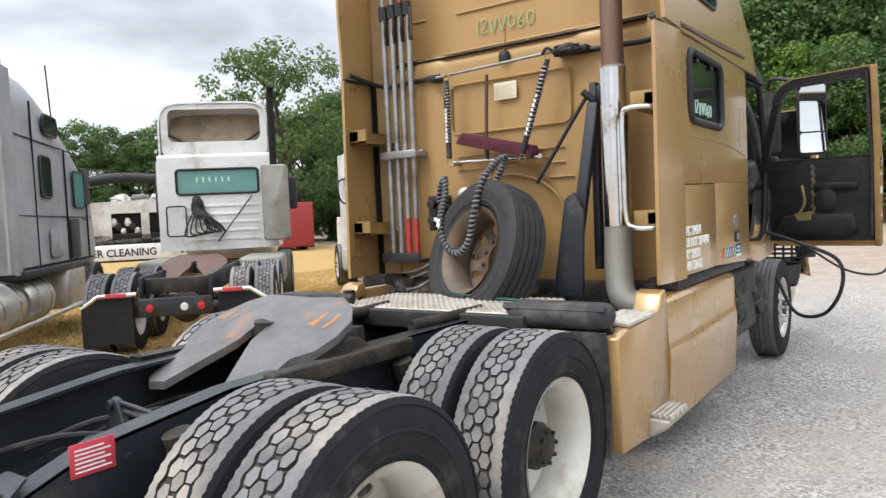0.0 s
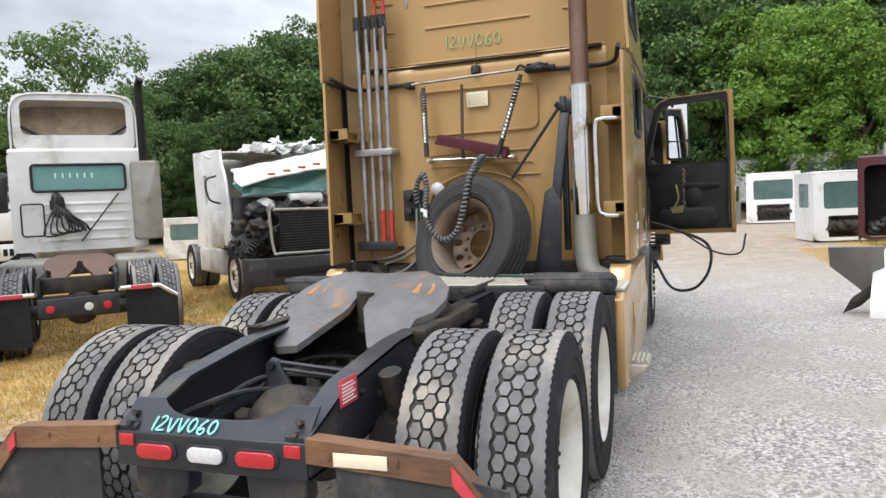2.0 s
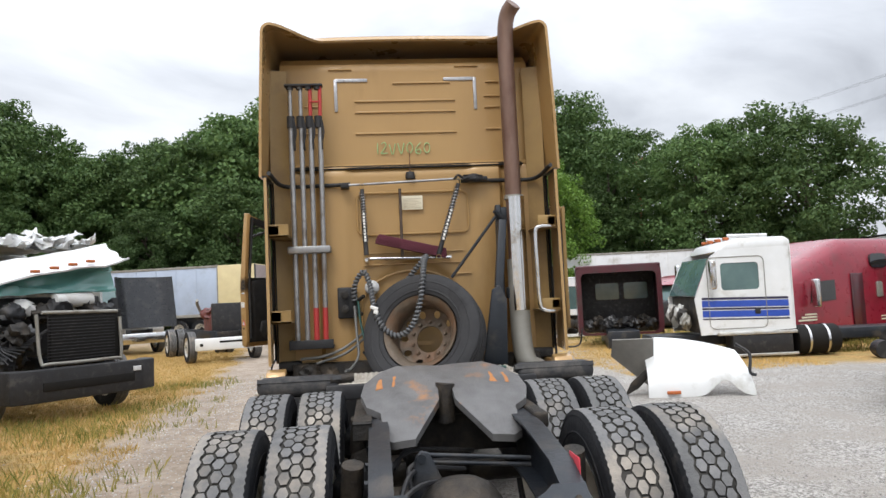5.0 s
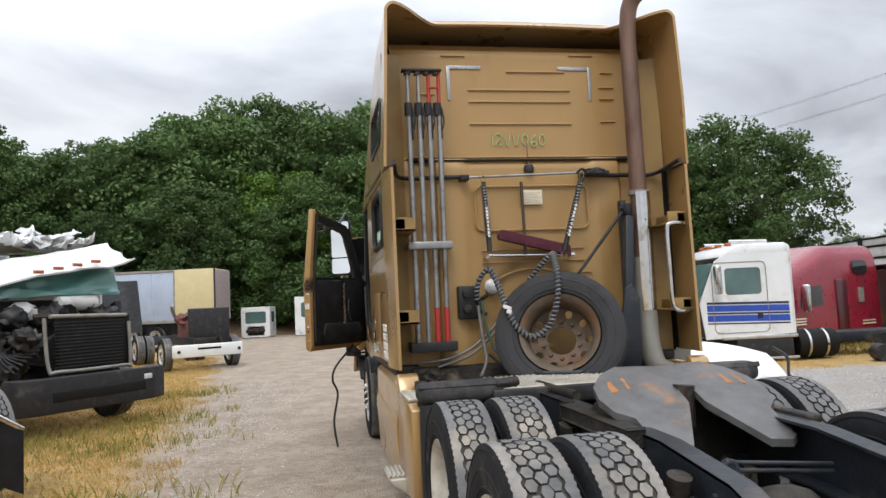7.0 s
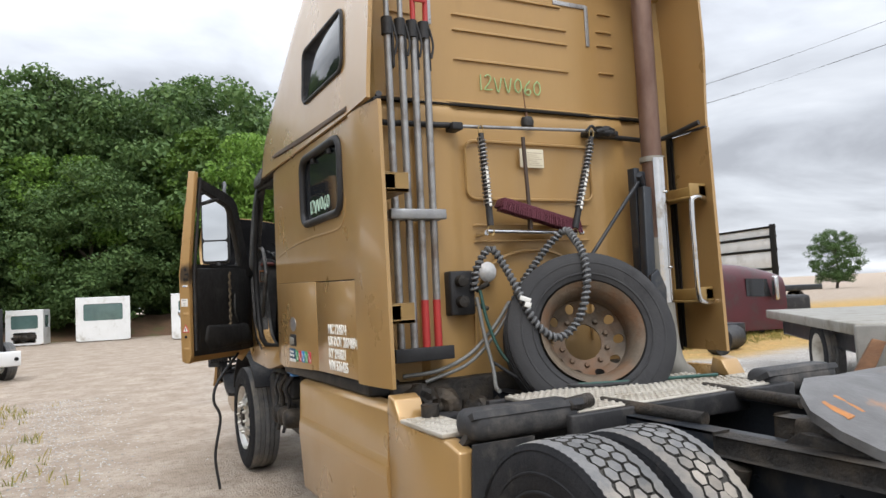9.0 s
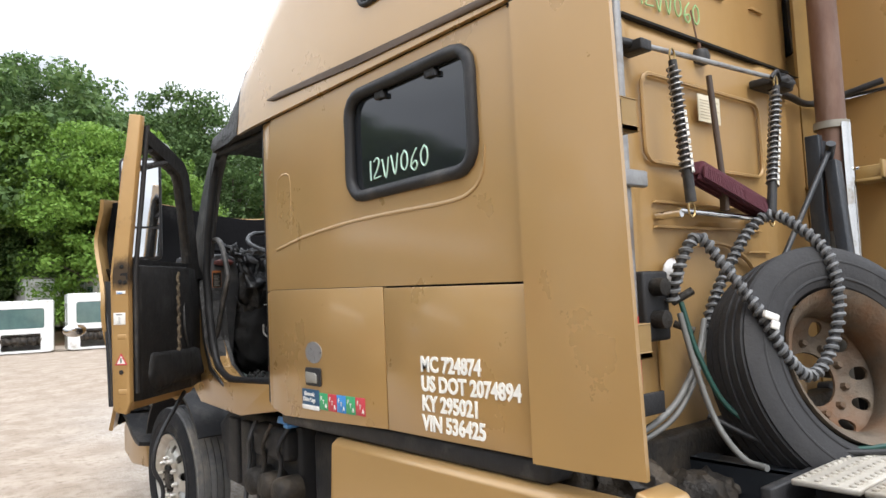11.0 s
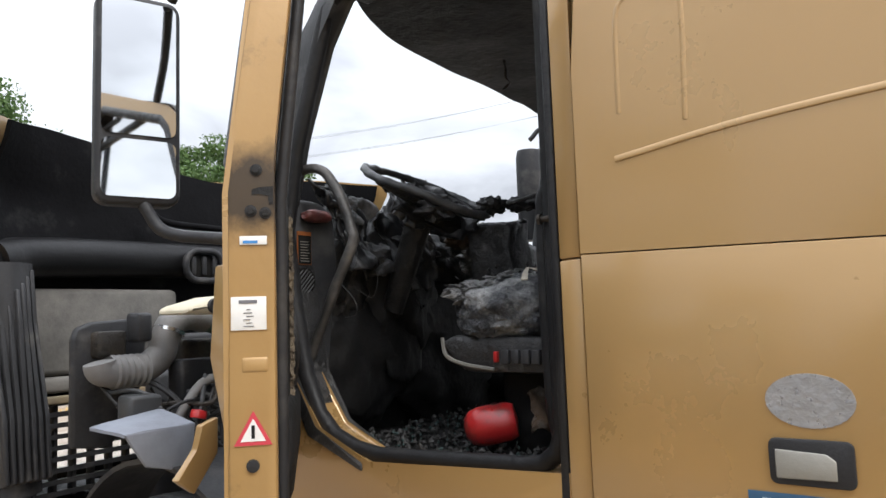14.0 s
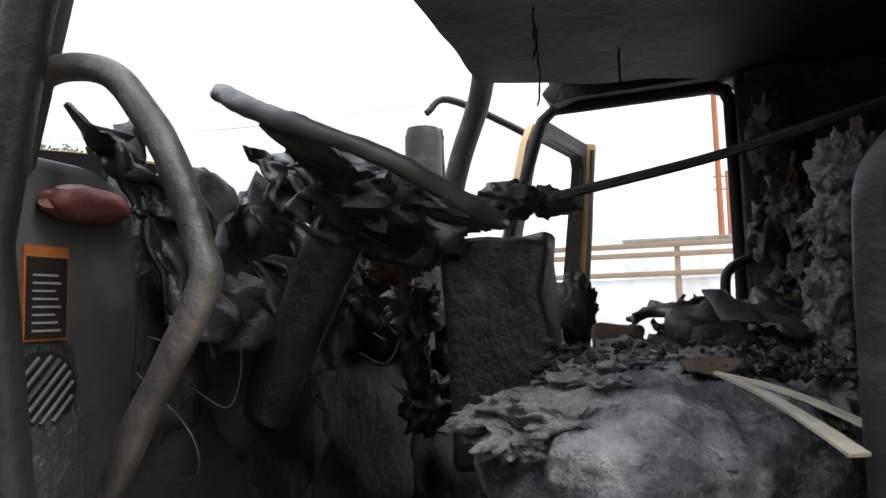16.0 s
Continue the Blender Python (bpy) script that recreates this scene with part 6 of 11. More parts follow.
    if s < 0:   # the left door's loom is burnt black
        tube(bm, curve([(0.42, -0.08, 1.75), (0.45, -0.10, 1.6), (0.40, -0.09, 1.5)], 5), 0.008, 6)
        part("loom", put(bm), CHAR, inner)
        bm = bmesh.new()
    else:
      prism(bm, [(0.35, 1.50), (0.5, 1.52), (0.49, 1.44), (0.38, 1.43)], "y", -0.10, -0.09)
      tube(bm, curve([(0.42, -0.1, 1.75), (0.45, -0.13, 1.6), (0.40, -0.12, 1.5)], 5), 0.012, 6)
      part("loom", put(bm), mat("dirty_yellow_connector", (0.30, 0.25, 0.06), (0.08, 0.07, 0.05), 0.7), inner)
    bm = bmesh.new()   # sooty inner face of the window frame and the seal round the door
    holed(bm, lining, [clear], "y", -0.045 if s < 0 else -0.032, -0.003 if s < 0 else 0.034)
    part("frame_lining", put(bm), SOOT, door, "sooty inner window frame")
    bm = bmesh.new()
    tube(bm, [(0.965, -0.086, 1.30), (0.972, -0.090, 1.9), (0.965, -0.084, 2.3), (0.955, -0.066, 2.68)], 0.013, 10)
    part("edge_seal", put(bm), BLACK_PLASTIC, door, "black rubber edge seal")
    bm = bmesh.new()   # crumbling insulation along the hinge side
    for k in range(24):
        lump(bm, (0.50 + 0.008 * math.sin(k * 2.1), -0.088 if s < 0 else -0.050, 1.46 + 0.020 * k), (0.012, 0.008, 0.016), 0.7, 3, k * 1.3, 2)
    tagged(part("singed_insulation", put(bm), TAN_FOAM, door, "crumbling tan singed insulation"), kind="stuff")
    bm = bmesh.new()   # blackened window channel and its divider
    tube(bm, [(d, -0.005 if s < 0 else -0.015, z) for d, z in hole], 0.024 if s < 0 else 0.018, 8, closed=True)
    part("window_channel", put(bm), CHAR, door, "charred window channel")
    if s < 0:
        bm = bmesh.new()
        tube(bm, [(0.955, -0.03, 2.455), (0.66, -0.03, 2.545)], 0.017, 8)
        part("vent_bar", put(bm), CHAR, door, "charred bar across the window frame")
        bm = bmesh.new()
        tube(bm, curve([(0.955, -0.03, 2.53), (0.90, -0.035, 2.56), (0.84, -0.03, 2.575), (0.80, -0.02, 2.61)], 4), 0.012, 8)
        part("bent_stay", put(bm), CHAR, door)
    # mirror on its arms
    bm = bmesh.new()
    tube(bm, curve([(0.10, 0.03, 1.92), (0.06, 0.15, 1.93), (0.0, 0.32, 1.96), (-0.01, 0.40, 2.05)], 5), 0.020, 8)
    box(bm, 0.05, 0.17, 0.02, 0.10, 1.86, 2.04, 0.02)
    part("mirror_arm", put(bm), BLACK_PLASTIC, door, "black lower mirror arm")
    bm = bmesh.new()
    tube(bm, curve([(0.52 if s < 0 else 0.40, 0.02, 2.59 if s < 0 else 2.62), (0.34, 0.14, 2.70), (0.08, 0.34, 2.79), (0.0, 0.40, 2.72)], 5), 0.016, 8)
    part("mirror_arm", put(bm), BLACK_PLASTIC, door, "black upper mirror arm")
    C = Vector((s * (1.43 if s < 0 else 1.50), 7.32, 0))
    mm = Matrix.Translation((C.x, C.y, 0)) @ pose(0, 0, 0, 0, 0, s * 20)
    bm = bmesh.new()
    vs = prism(bm, rrect(-0.128, 0.128, 2.045, 2.73, 0.04), "y", -0.015, 0.055, 0.012)
    for v in bm.verts:
        v.co = mm @ v.co
    mh = part("mirror_housing", bm, BLACK_PLASTIC, door, "black double mirror housing")
    for z0, z1 in ((2.27, 2.71), (2.07, 2.255)):
        bm = bmesh.new()
        prism(bm, rrect(-0.112, 0.112, z0, z1, 0.025), "y", -0.019, -0.0155)
        for v in bm.verts:
            v.co = mm @ v.co
        part("mirror_glass", bm, MIRROR, mh, "rear-view mirror glass")
    return door


build_door(-1, 45)
build_door(1, 81)

# ---- cab round the doors, burnt out ----
OPEN = [(6.034, 1.42), (6.038, 1.37), (6.055, 1.325), (6.09, 1.297), (6.14, 1.287), (6.40, 1.278), (6.60, 1.278), (6.68, 1.290), (6.76, 1.325), (6.82, 1.385), (6.87, 1.50), (6.915, 1.70), (6.95, 1.95), (6.90, 2.20), (6.78, 2.56), (6.755, 2.63), (6.70, 2.675), (6.10, 2.68), (6.055, 2.665), (6.034, 2.62)]
for s in (-1, 1):
    bm = bmesh.new()
    tube(bm, [(s * (1.108 + 0.034 * smooth(6.3, 6.8, y)), y, z) for y, z in OPEN], 0.025, 12, closed=True)
    crumple(bm, 0.004, 14, s)
    part("door_seal", bm, BULB, truck, "sooty black rubber door seal")
    bm = bmesh.new()
    prism(bm, [(5.93, 1.16), (5.93, 1.32), (6.0, 1.285), (6.60, 1.26), (6.79, 1.345), (6.90, 1.50), (6.975, 1.88), (7.27, 1.86), (7.30, 1.55), (7.22, 1.28), (7.0, 1.12), (6.4, 1.09)], "x", s * 1.06, s * 1.18, 0.01)
    part("door_sill", bm, GOLD, truck, "gold lower cab side and sill")
    bm = bmesh.new()
    prism(bm, [(5.925, 1.20), (6.020, 1.20), (6.020, 2.70), (5.925, 2.70)], "x", s * 1.06, s * 1.165, 0.012)
    dp = part("door_pillar", bm, GOLD if s < 0 else CHAR, truck, "gold door pillar" if s < 0 else "scorched door pillar")
    bm = bmesh.new()
    prism(bm, [(5.988, 1.20), (6.012, 1.20), (6.012, 2.70), (5.988, 2.70)], "x", s * 1.150, s * 1.182, 0.007)
    part("outer_seal", bm, BULB, dp, "black outer rubber seal")
    bm = bmesh.new()   # striker bolt on a greasy plate
    tube(bm, [(s * 1.14, 6.01, 1.893), (s * 1.14, 6.055, 1.893)], 0.008, 10)
    tube(bm, [(s * 1.14, 6.050, 1.893), (s * 1.14, 6.058, 1.893)], 0.013, 12)
    prism(bm, [(6.0, 1.865), (6.0, 1.925), (6.023, 1.92), (6.023, 1.87)], "x", s * 1.12, s * 1.160, 0.006)
    part("striker", bm, GREASE, dp, "greasy door striker bolt")
    bm = bmesh.new()
    px = (1.09, 1.165) if s < 0 else (0.99, 1.08)
    if s < 0:
        prism(bm, [(6.97, 1.93), (7.17, 1.93), (7.06, 2.185), (6.975, 2.37), (6.872, 2.544), (6.79, 2.655), (6.73, 2.705), (6.60, 2.74), (6.60, 2.69), (6.70, 2.66), (6.79, 2.53), (6.89, 2.25)], "x", s * px[0], s * px[1], 0.012)
    else:
        tube(bm, curve([(1.07, 7.22, 1.90), (1.00, 7.09, 2.40), (0.90, 6.96, 2.66), (0.76, 6.89, 2.76)], 5), 0.045, 12)
    part("windscreen_pillar", bm, CHAR_GREY, truck, "scorched windscreen pillar")
    bm = bmesh.new()
    prism(bm, [(6.62, 1.262), (6.80, 1.350), (6.89, 1.50), (6.955, 1.90), (6.985, 1.90), (6.925, 1.5), (6.83, 1.325), (6.62, 1.24)], "x", s * 1.03, s * 1.188, 0.006)
    part("jamb_lining", bm, CHAR, truck, "sooty door jamb")
    bm = bmesh.new()   # header above the door
    prism(bm, [(5.96, 2.695), (6.60, 2.69), (6.69, 2.665), (6.735, 2.71), (6.69, 2.76), (6.45, 2.80), (5.96, 2.81)], "x", s * 1.02, s * 1.185, 0.01)
    part("door_header", bm, CHAR, truck, "charred door header")
    bm = bmesh.new()   # inside grab bar on the rear edge
    tube(bm, curve([(s * 1.06, 6.00, 1.28), (s * 1.045, 6.08, 1.36), (s * 1.04, 6.098, 1.6), (s * 1.04, 6.098, 1.90), (s * 1.045, 6.08, 1.985), (s * 1.06, 6.00, 2.03)], 6), 0.018, 14)
    part("grab_bar", bm, BULB, truck, "blackened grab bar")
    bm = bmesh.new()   # inner side walls of the sleeper beside the seats
    sheet(bm, lambda u, v, s=s: (s * (1.03 - 0.06 * v), 5.98 - 1.2 * u, 1.2 + 1.5 * v), 14, 18, 0.05 * s)
    crumple(bm, 0.05, 6, 3.0 + s)
    part("burnt_side_lining", bm, CHAR, truck)

bm = bmesh.new()
sheet(bm, lambda u, v: (-1.06 + (2.12 - 0.32 * v ** 3) * u, 5.2 + (1.70 - 0.18 * max(0.0, 1 - 2.6 * u) ** 2) * v, 2.74 - 0.008 * math.cos(6 * u) * v), 40, 30, 0.04)
crumple(bm, 0.012, 5, 2)
part("burnt_headliner", bm, SOOT, truck, "charred black cab ceiling")
bm = bmesh.new()
sheet(bm, lambda u, v: (1.05 - 2.1 * u, 5.2, 1.2 + 1.5 * v), 20, 14, 0.05)
crumple(bm, 0.06, 4, 4)
part("burnt_rear_lining", bm, SOOT, truck)
bm = bmesh.new()
sheet(bm, lambda u, v: (-1.06 + 2.12 * u, 5.2 + 1.95 * v, 1.235), 40, 36, 0.06)
crumple(bm, 0.035, 9, 7)
part("burnt_floor", bm, SOOT, truck, "cab floor covered in burnt debris")


def slab(bm, pts, thick, seed=0.0, amp=0.02):
    """A torn, buckled sheet between four corners."""
    a, b, c, d = (Vector(p) for p in pts)
    sheet(bm, lambda u, v: a.lerp(b, u).lerp(d.lerp(c, u), v) + noise.noise_vector(Vector((u * 4 + seed, v * 4, seed))) * amp * 2.2, 10, 10, thick)


bm = bmesh.new()
sheet(bm, lambda u, v: (-1.05 + 2.10 * u, 7.12 - 0.03 * math.sin(8 * u), 1.18 + 0.72 * v), 30, 12, 0.03)
crumple(bm, 0.03, 6, 2)
part("firewall", bm, SOOT, truck, "soot-black firewall behind the dashboard")
# dashboard remains: sagging plastic sheets, melted lumps, wires
def drape(bm, pts, thick, seed=0.0, amp=0.02, n=16):
    """A softened sheet that sagged and creased between four corners, with a ragged edge."""
    a, b, c, d = (Vector(p) for p in pts)
    span = ((b - a).length + (d - a).length) / 2
    def at(u, v):
        e = 0.05 * noise.noise(Vector((u * 9 + seed, v * 9, seed)))
        p = a.lerp(b, u + e * (1 if 0 < u < 1 else 1.6)).lerp(d.lerp(c, u), v + e)
        q = noise.noise_vector(Vector((u * 2.2 + seed, v * 2.2, seed * 0.7)))
        w = noise.noise_vector(Vector((u * 7 + seed, v * 5, seed * 1.3)))
        p += q * amp * 1.5 + w * amp * 0.5
        p.z -= 0.10 * span * math.sin(math.pi * u) * v
        return p
    sheet(bm, at, n, n, thick)


for k, (c, size, m, amp) in enumerate((
        ((0.05, 7.0, 1.90), (0.32, 0.14, 0.16), CHAR, 0.40),
        ((0.50, 7.02, 1.82), (0.36, 0.16, 0.20), CHAR, 0.40),
        ((0.88, 7.0, 1.80), (0.24, 0.16, 0.22), CHAR, 0.40),
        ((-0.37, 6.80, 1.965), (0.060, 0.05, 0.040), ASH_RUST, 0.6),
        ((-0.27, 6.80, 1.875), (0.058, 0.05, 0.060), METAL_MELT, 0.8),
        ((-0.16, 6.81, 2.01), (0.05, 0.05, 0.035), METAL_MELT, 0.7),
        ((-0.235, 6.81, 1.76), (0.030, 0.03, 0.085), CHAR, 0.5),
        ((-0.16, 6.80, 1.655), (0.085, 0.06, 0.055), CHAR_GREY, 0.9),
        ((-0.50, 7.03, 1.80), (0.24, 0.10, 0.30), SOOT, 0.35),
        ((-0.80, 7.05, 1.86), (0.15, 0.08, 0.22), CHAR, 0.5),
        ((-0.70, 7.06, 1.52), (0.26, 0.10, 0.26), SOOT, 0.25),
        ((-0.10, 7.04, 1.52), (0.42, 0.10, 0.34), SOOT, 0.25),
        ((0.45, 7.02, 1.45), (0.45, 0.12, 0.30), SOOT, 0.3))):
    bm = bmesh.new()
    lump(bm, c, size, amp * 0.75, 2.8, k * 3.1, 4)
    crumple(bm, 0.006, 30, k)
    part("dash_remnant", bm, m, truck, "melted black dashboard remnant", sharp=180)
for k in range(9):
    bm = bmesh.new()
    x = -0.98 + 0.95 * ((k * 0.37) % 1)
    y, z = 6.84 + 0.10 * ((k * 0.61) % 1), 1.80 + 0.25 * ((k * 0.23) % 1)
    tube(bm, curve([(x, y + 0.06, z), (x + 0.04 * math.sin(k), y - 0.02, z - 0.07), (x + 0.09 * math.sin(k * 2), y - 0.03, z - 0.12 - 0.06 * ((k * 0.77) % 1)), (x + 0.13 * math.sin(k * 2), y + 0.02, z - 0.13)], 5), 0.0014 + 0.0007 * (k % 3), 6)
    part("burnt_wire", bm, CHAR, truck, "bare burnt wire")
for k, (pts, m, amp) in enumerate((
        (((-0.89, 6.96, 2.085), (-0.79, 6.97, 2.12), (-0.66, 6.96, 2.06), (-0.85, 6.93, 1.99)), PALE_SCORCH, 0.018),
        (((-0.66, 6.98, 2.18), (-0.38, 6.98, 2.225), (-0.40, 6.95, 2.10), (-0.59, 6.95, 2.08)), CHAR_GLOSS, 0.03),
        (((-0.75, 6.82, 2.09), (-0.50, 6.80, 2.12), (-0.66, 6.78, 2.03), (-0.80, 6.80, 2.02)), PALE_SCORCH, 0.015),
        (((-0.86, 6.74, 2.02), (-0.58, 6.80, 2.11), (-0.42, 6.60, 2.05), (-0.66, 6.68, 1.96)), SOOT, 0.015),
        (((-0.75, 6.80, 2.01), (-0.62, 6.80, 1.99), (-0.53, 6.79, 1.91), (-0.68, 6.78, 1.94)), CHAR_GREY, 0.015),
        (((-1.02, 6.95, 2.12), (-0.92, 6.97, 2.12), (-0.86, 6.93, 2.02), (-0.95, 6.92, 2.02)), CHAR_GLOSS, 0.03),
        (((-0.95, 6.96, 2.03), (-0.80, 6.96, 2.05), (-0.78, 6.90, 1.86), (-0.90, 6.90, 1.84)), CHAR_GLOSS, 0.025),
        (((-0.84, 6.95, 1.95), (-0.70, 6.93, 1.94), (-0.68, 6.90, 1.84), (-0.82, 6.90, 1.82)), CHAR, 0.02),
        (((-0.70, 6.98, 2.06), (-0.50, 6.97, 2.08), (-0.46, 6.88, 1.90), (-0.66, 6.90, 1.86)), CHAR_GLOSS, 0.03),
        (((-0.62, 6.93, 1.98), (-0.46, 6.90, 1.97), (-0.44, 6.86, 1.80), (-0.60, 6.88, 1.78)), CHAR, 0.025),
        (((-0.66, 6.97, 1.74), (-0.43, 6.95, 1.71), (-0.44, 6.96, 1.45), (-0.65, 6.97, 1.45)), SOOT, 0.01),
        (((-0.40, 6.99, 2.12), (-0.10, 7.0, 2.14), (-0.06, 6.92, 1.96), (-0.36, 6.92, 1.95)), CHAR, 0.035),
        (((-0.10, 6.98, 2.10), (0.25, 7.0, 2.08), (0.28, 6.92, 1.92), (-0.06, 6.92, 1.92)), CHAR_GLOSS, 0.035),
        (((0.22, 6.98, 2.06), (0.60, 7.0, 2.02), (0.62, 6.92, 1.86), (0.26, 6.92, 1.88)), CHAR, 0.035))):
    bm = bmesh.new()
    drape(bm, pts, 0.007, k * 2.3 + 0.4, amp)
    part("torn_dash_panel", bm, m, truck, "sagging burnt dashboard panel", sharp=180)
KICK_GREY = mat("smoky_grey_plastic", (0.05, 0.051, 0.055), (0.032, 0.033, 0.036), 0.55, 0.0, 5, 0.12, 40, 0.0, (0.09, 0.088, 0.085), 0.2, 6.0)
# steering wheel, sagging
ctr, d1 = Vector((-0.730, 6.700, 2.100)), Vector((0.125, -0.390, -0.200)).normalized()
vw = Vector((0.95, 0.30, 0.12)).normalized()
d2 = (vw - d1 * vw.dot(d1)).normalized()
bm = bmesh.new()
rim_pts = [ctr + d1 * 0.225 * math.cos(a * math.pi / 24) + d2 * 0.215 * math.sin(a * math.pi / 24) for a in range(48)]
tube(bm, curve([tuple(p) for p in rim_pts[::2]], 5), 0.0135, 12, closed=True)
crumple(bm, 0.008, 7, 3)
crumple(bm, 0.005, 28, 5)
crumple(bm, 0.002, 90, 9)
sw = part("steering_wheel", bm, CHAR_GREY, truck, "charred sagging steering wheel")
for k, a in enumerate((15, 130, 250)):
    bm = bmesh.new()
    p, q = ctr + Vector((0.03, 0.01, -0.05)), ctr + d1 * 0.215 * math.cos(radians(a)) + d2 * 0.205 * math.sin(radians(a))
    s1 = (q - p).cross(Vector((0, 0, 1))).normalized() * 0.035
    drape(bm, (p - s1, p + s1, q + s1 * 0.6, q - s1 * 0.6), 0.012, k * 3.7, 0.008)
    part("spoke", bm, CHAR, sw)
bm = bmesh.new()   # melted cover hanging from the rim
drape(bm, (rim_pts[4], rim_pts[16], ctr + Vector((0.20, 0.12, -0.12)), ctr + Vector((0.12, -0.10, -0.15))), 0.012, 8.1, 0.02)
drape(bm, (ctr + Vector((-0.05, 0.10, 0.02)), ctr + Vector((0.10, 0.06, 0.0)), ctr + Vector((0.08, -0.02, -0.12)), ctr + Vector((-0.06, 0.06, -0.12))), 0.012, 5.2, 0.02)
part("melted_cover", bm, CHAR_GLOSS, sw, "melted cover sagging off the wheel", sharp=180)
bm = bmesh.new()
lump(bm, ctr + Vector((0.03, 0.01, -0.06)), (0.09, 0.09, 0.05), 0.35, 3, 5, 4)
part("hub", bm, CHAR, sw)
bm = bmesh.new()
tube(bm, [ctr + Vector((0.03, 0.03, -0.06)), ctr + Vector((0.10, 0.24, -0.40))], 0.04, 10)
crumple(bm, 0.02, 8, 3)
part("column", bm, CHAR, sw)
bm = bmesh.new()   # left kick panel, facing the seat, with label and speaker grille
prism(bm, [(-1.16, 1.30), (-0.98, 1.30), (-0.95, 1.70), (-0.915, 1.86), (-0.935, 2.03), (-1.0, 2.06), (-1.16, 2.06)], "y", 6.945, 7.0, 0.018)
kick = part("kick_panel", bm, KICK_GREY, truck, "smoke-stained grey kick panel")
bm = bmesh.new()
lump(bm, (-1.035, 6.925, 2.005), (0.065, 0.03, 0.022), 0.15, 2, 1)
part("red_switch_cover", bm, RED_CHAR, kick, "scorched red plastic cover")
bm = bmesh.new()
prism(bm, [(-1.108, 1.845), (-1.048, 1.845), (-1.048, 1.953), (-1.108, 1.953)], "y", 6.940, 6.9445)
lb = part("hazard_label", bm, mat("sooty_orange_label", (0.36, 0.11, 0.02), (0.20, 0.07, 0.02), 0.6, 0.0, 30, 0.0), kick, "orange-bordered hazard label")
bm = bmesh.new()
box(bm, -1.1055, -1.0505, 6.9385, 6.9399, 1.8475, 1.940)
lf = part("field", bm, SEAM, lb)
for k in range(8):
    bm = bmesh.new()
    box(bm, -1.098, -1.060 - 0.004 * (k % 3), 6.9375, 6.9384, 1.855 + 0.009 * k, 1.8575 + 0.009 * k)
    part("print", bm, GREY_LINER, lb)
bm = bmesh.new()
lathe(bm, [(0.0001, 0.0), (0.040, 0.0), (0.044, 0.006), (0.044, 0.012), (0.0001, 0.010)], 26, pose(-1.085, 6.944, 1.79, 0, 0, -90))
sp = part("speaker_grille", bm, SEAM, kick, "round black speaker grille")
for k in range(7):
    bm = bmesh.new()
    q = -0.033 + 0.011 * k
    L = math.sqrt(max(0.0, 0.038 ** 2 - q * q))
    tube(bm, [(-1.085 + q * 0.7 - L * 0.7, 6.930, 1.79 - q * 0.7 - L * 0.7), (-1.085 + q * 0.7 + L * 0.7, 6.930, 1.79 - q * 0.7 + L * 0.7)], 0.0028, 5)
    part("slot", bm, KICK_GREY, sp)
bm = bmesh.new()   # A-pillar grab rail, scorched to bare metal
tube(bm, curve([(-1.11, 6.95, 2.13), (-1.10, 6.899, 2.150), (-1.10, 6.835, 2.137), (-1.10, 6.789, 2.09), (-1.10, 6.745, 2.025), (-1.10, 6.715, 1.94), (-1.10, 6.711, 1.895), (-1.10, 6.775, 1.78), (-1.10, 6.845, 1.65), (-1.11, 6.93, 1.48)], 6), 0.0165, 14)
crumple(bm, 0.004, 16, 2)
part("entry_rail", bm, mat("scorched_bare_rail", (0.05, 0.048, 0.046), (0.20, 0.19, 0.18), 0.5, 0.5, 9, 0.3, 30, 0.0, (0.03, 0.03, 0.03), 0.4, 6.0), truck, "scorched metal entry rail")
# driver's seat base, cushion burnt to ash
bm = bmesh.new()
lump(bm, (-0.72, 6.30, 1.668), (0.275, 0.222, 0.115), 0.08, 1.9, 9, 6)
for v in bm.verts:
    v.co.z = 1.668 + math.copysign(abs((v.co.z - 1.668) / 0.115) ** 0.8 * 0.115, v.co.z - 1.668)
crumple(bm, 0.016, 7, 2)
crumple(bm, 0.010, 22, 5)
crumple(bm, 0.005, 70, 8)
part("seat_cushion", bm, SEAT_ASH, truck, "seat cushion burnt to grey ash", sharp=180)
bm = bmesh.new()
prism(bm, [(6.08, 1.50), (6.10, 1.60), (6.44, 1.61), (6.50, 1.575), (6.40, 1.50)], "x", -0.97, -0.40, 0.02)
crumple(bm, 0.008, 12, 2)
sb = part("seat_base", bm, CHAR, truck, "charred seat base")
bm = bmesh.new()
box(bm, -0.85, -0.5, 6.10, 6.36, 1.24, 1.51, 0.03)
part("pedestal", bm, SOOT, sb)
bm = bmesh.new()
tube(bm, curve([(-0.985, 6.47, 1.60), (-0.99, 6.455, 1.55), (-0.985, 6.40, 1.525), (-0.98, 6.30, 1.51)], 6), 0.006, 6)
part("wire", bm, GREY_LINER, sb)
for k in range(4):
    bm = bmesh.new()
    box(bm, -0.984, -0.966, 6.155 + 0.032 * k, 6.178 + 0.032 * k, 1.525, 1.565, 0.004)
    part("seat_button", bm, KICK_GREY, sb, "grey seat control button")
bm = bmesh.new()
box(bm, -0.984, -0.966, 6.288, 6.300, 1.53, 1.56, 0.003)
part("red_tab", bm, EXT_RED, sb, "small red tab")
bm = bmesh.new()   # heap of burnt bedding behind the seats
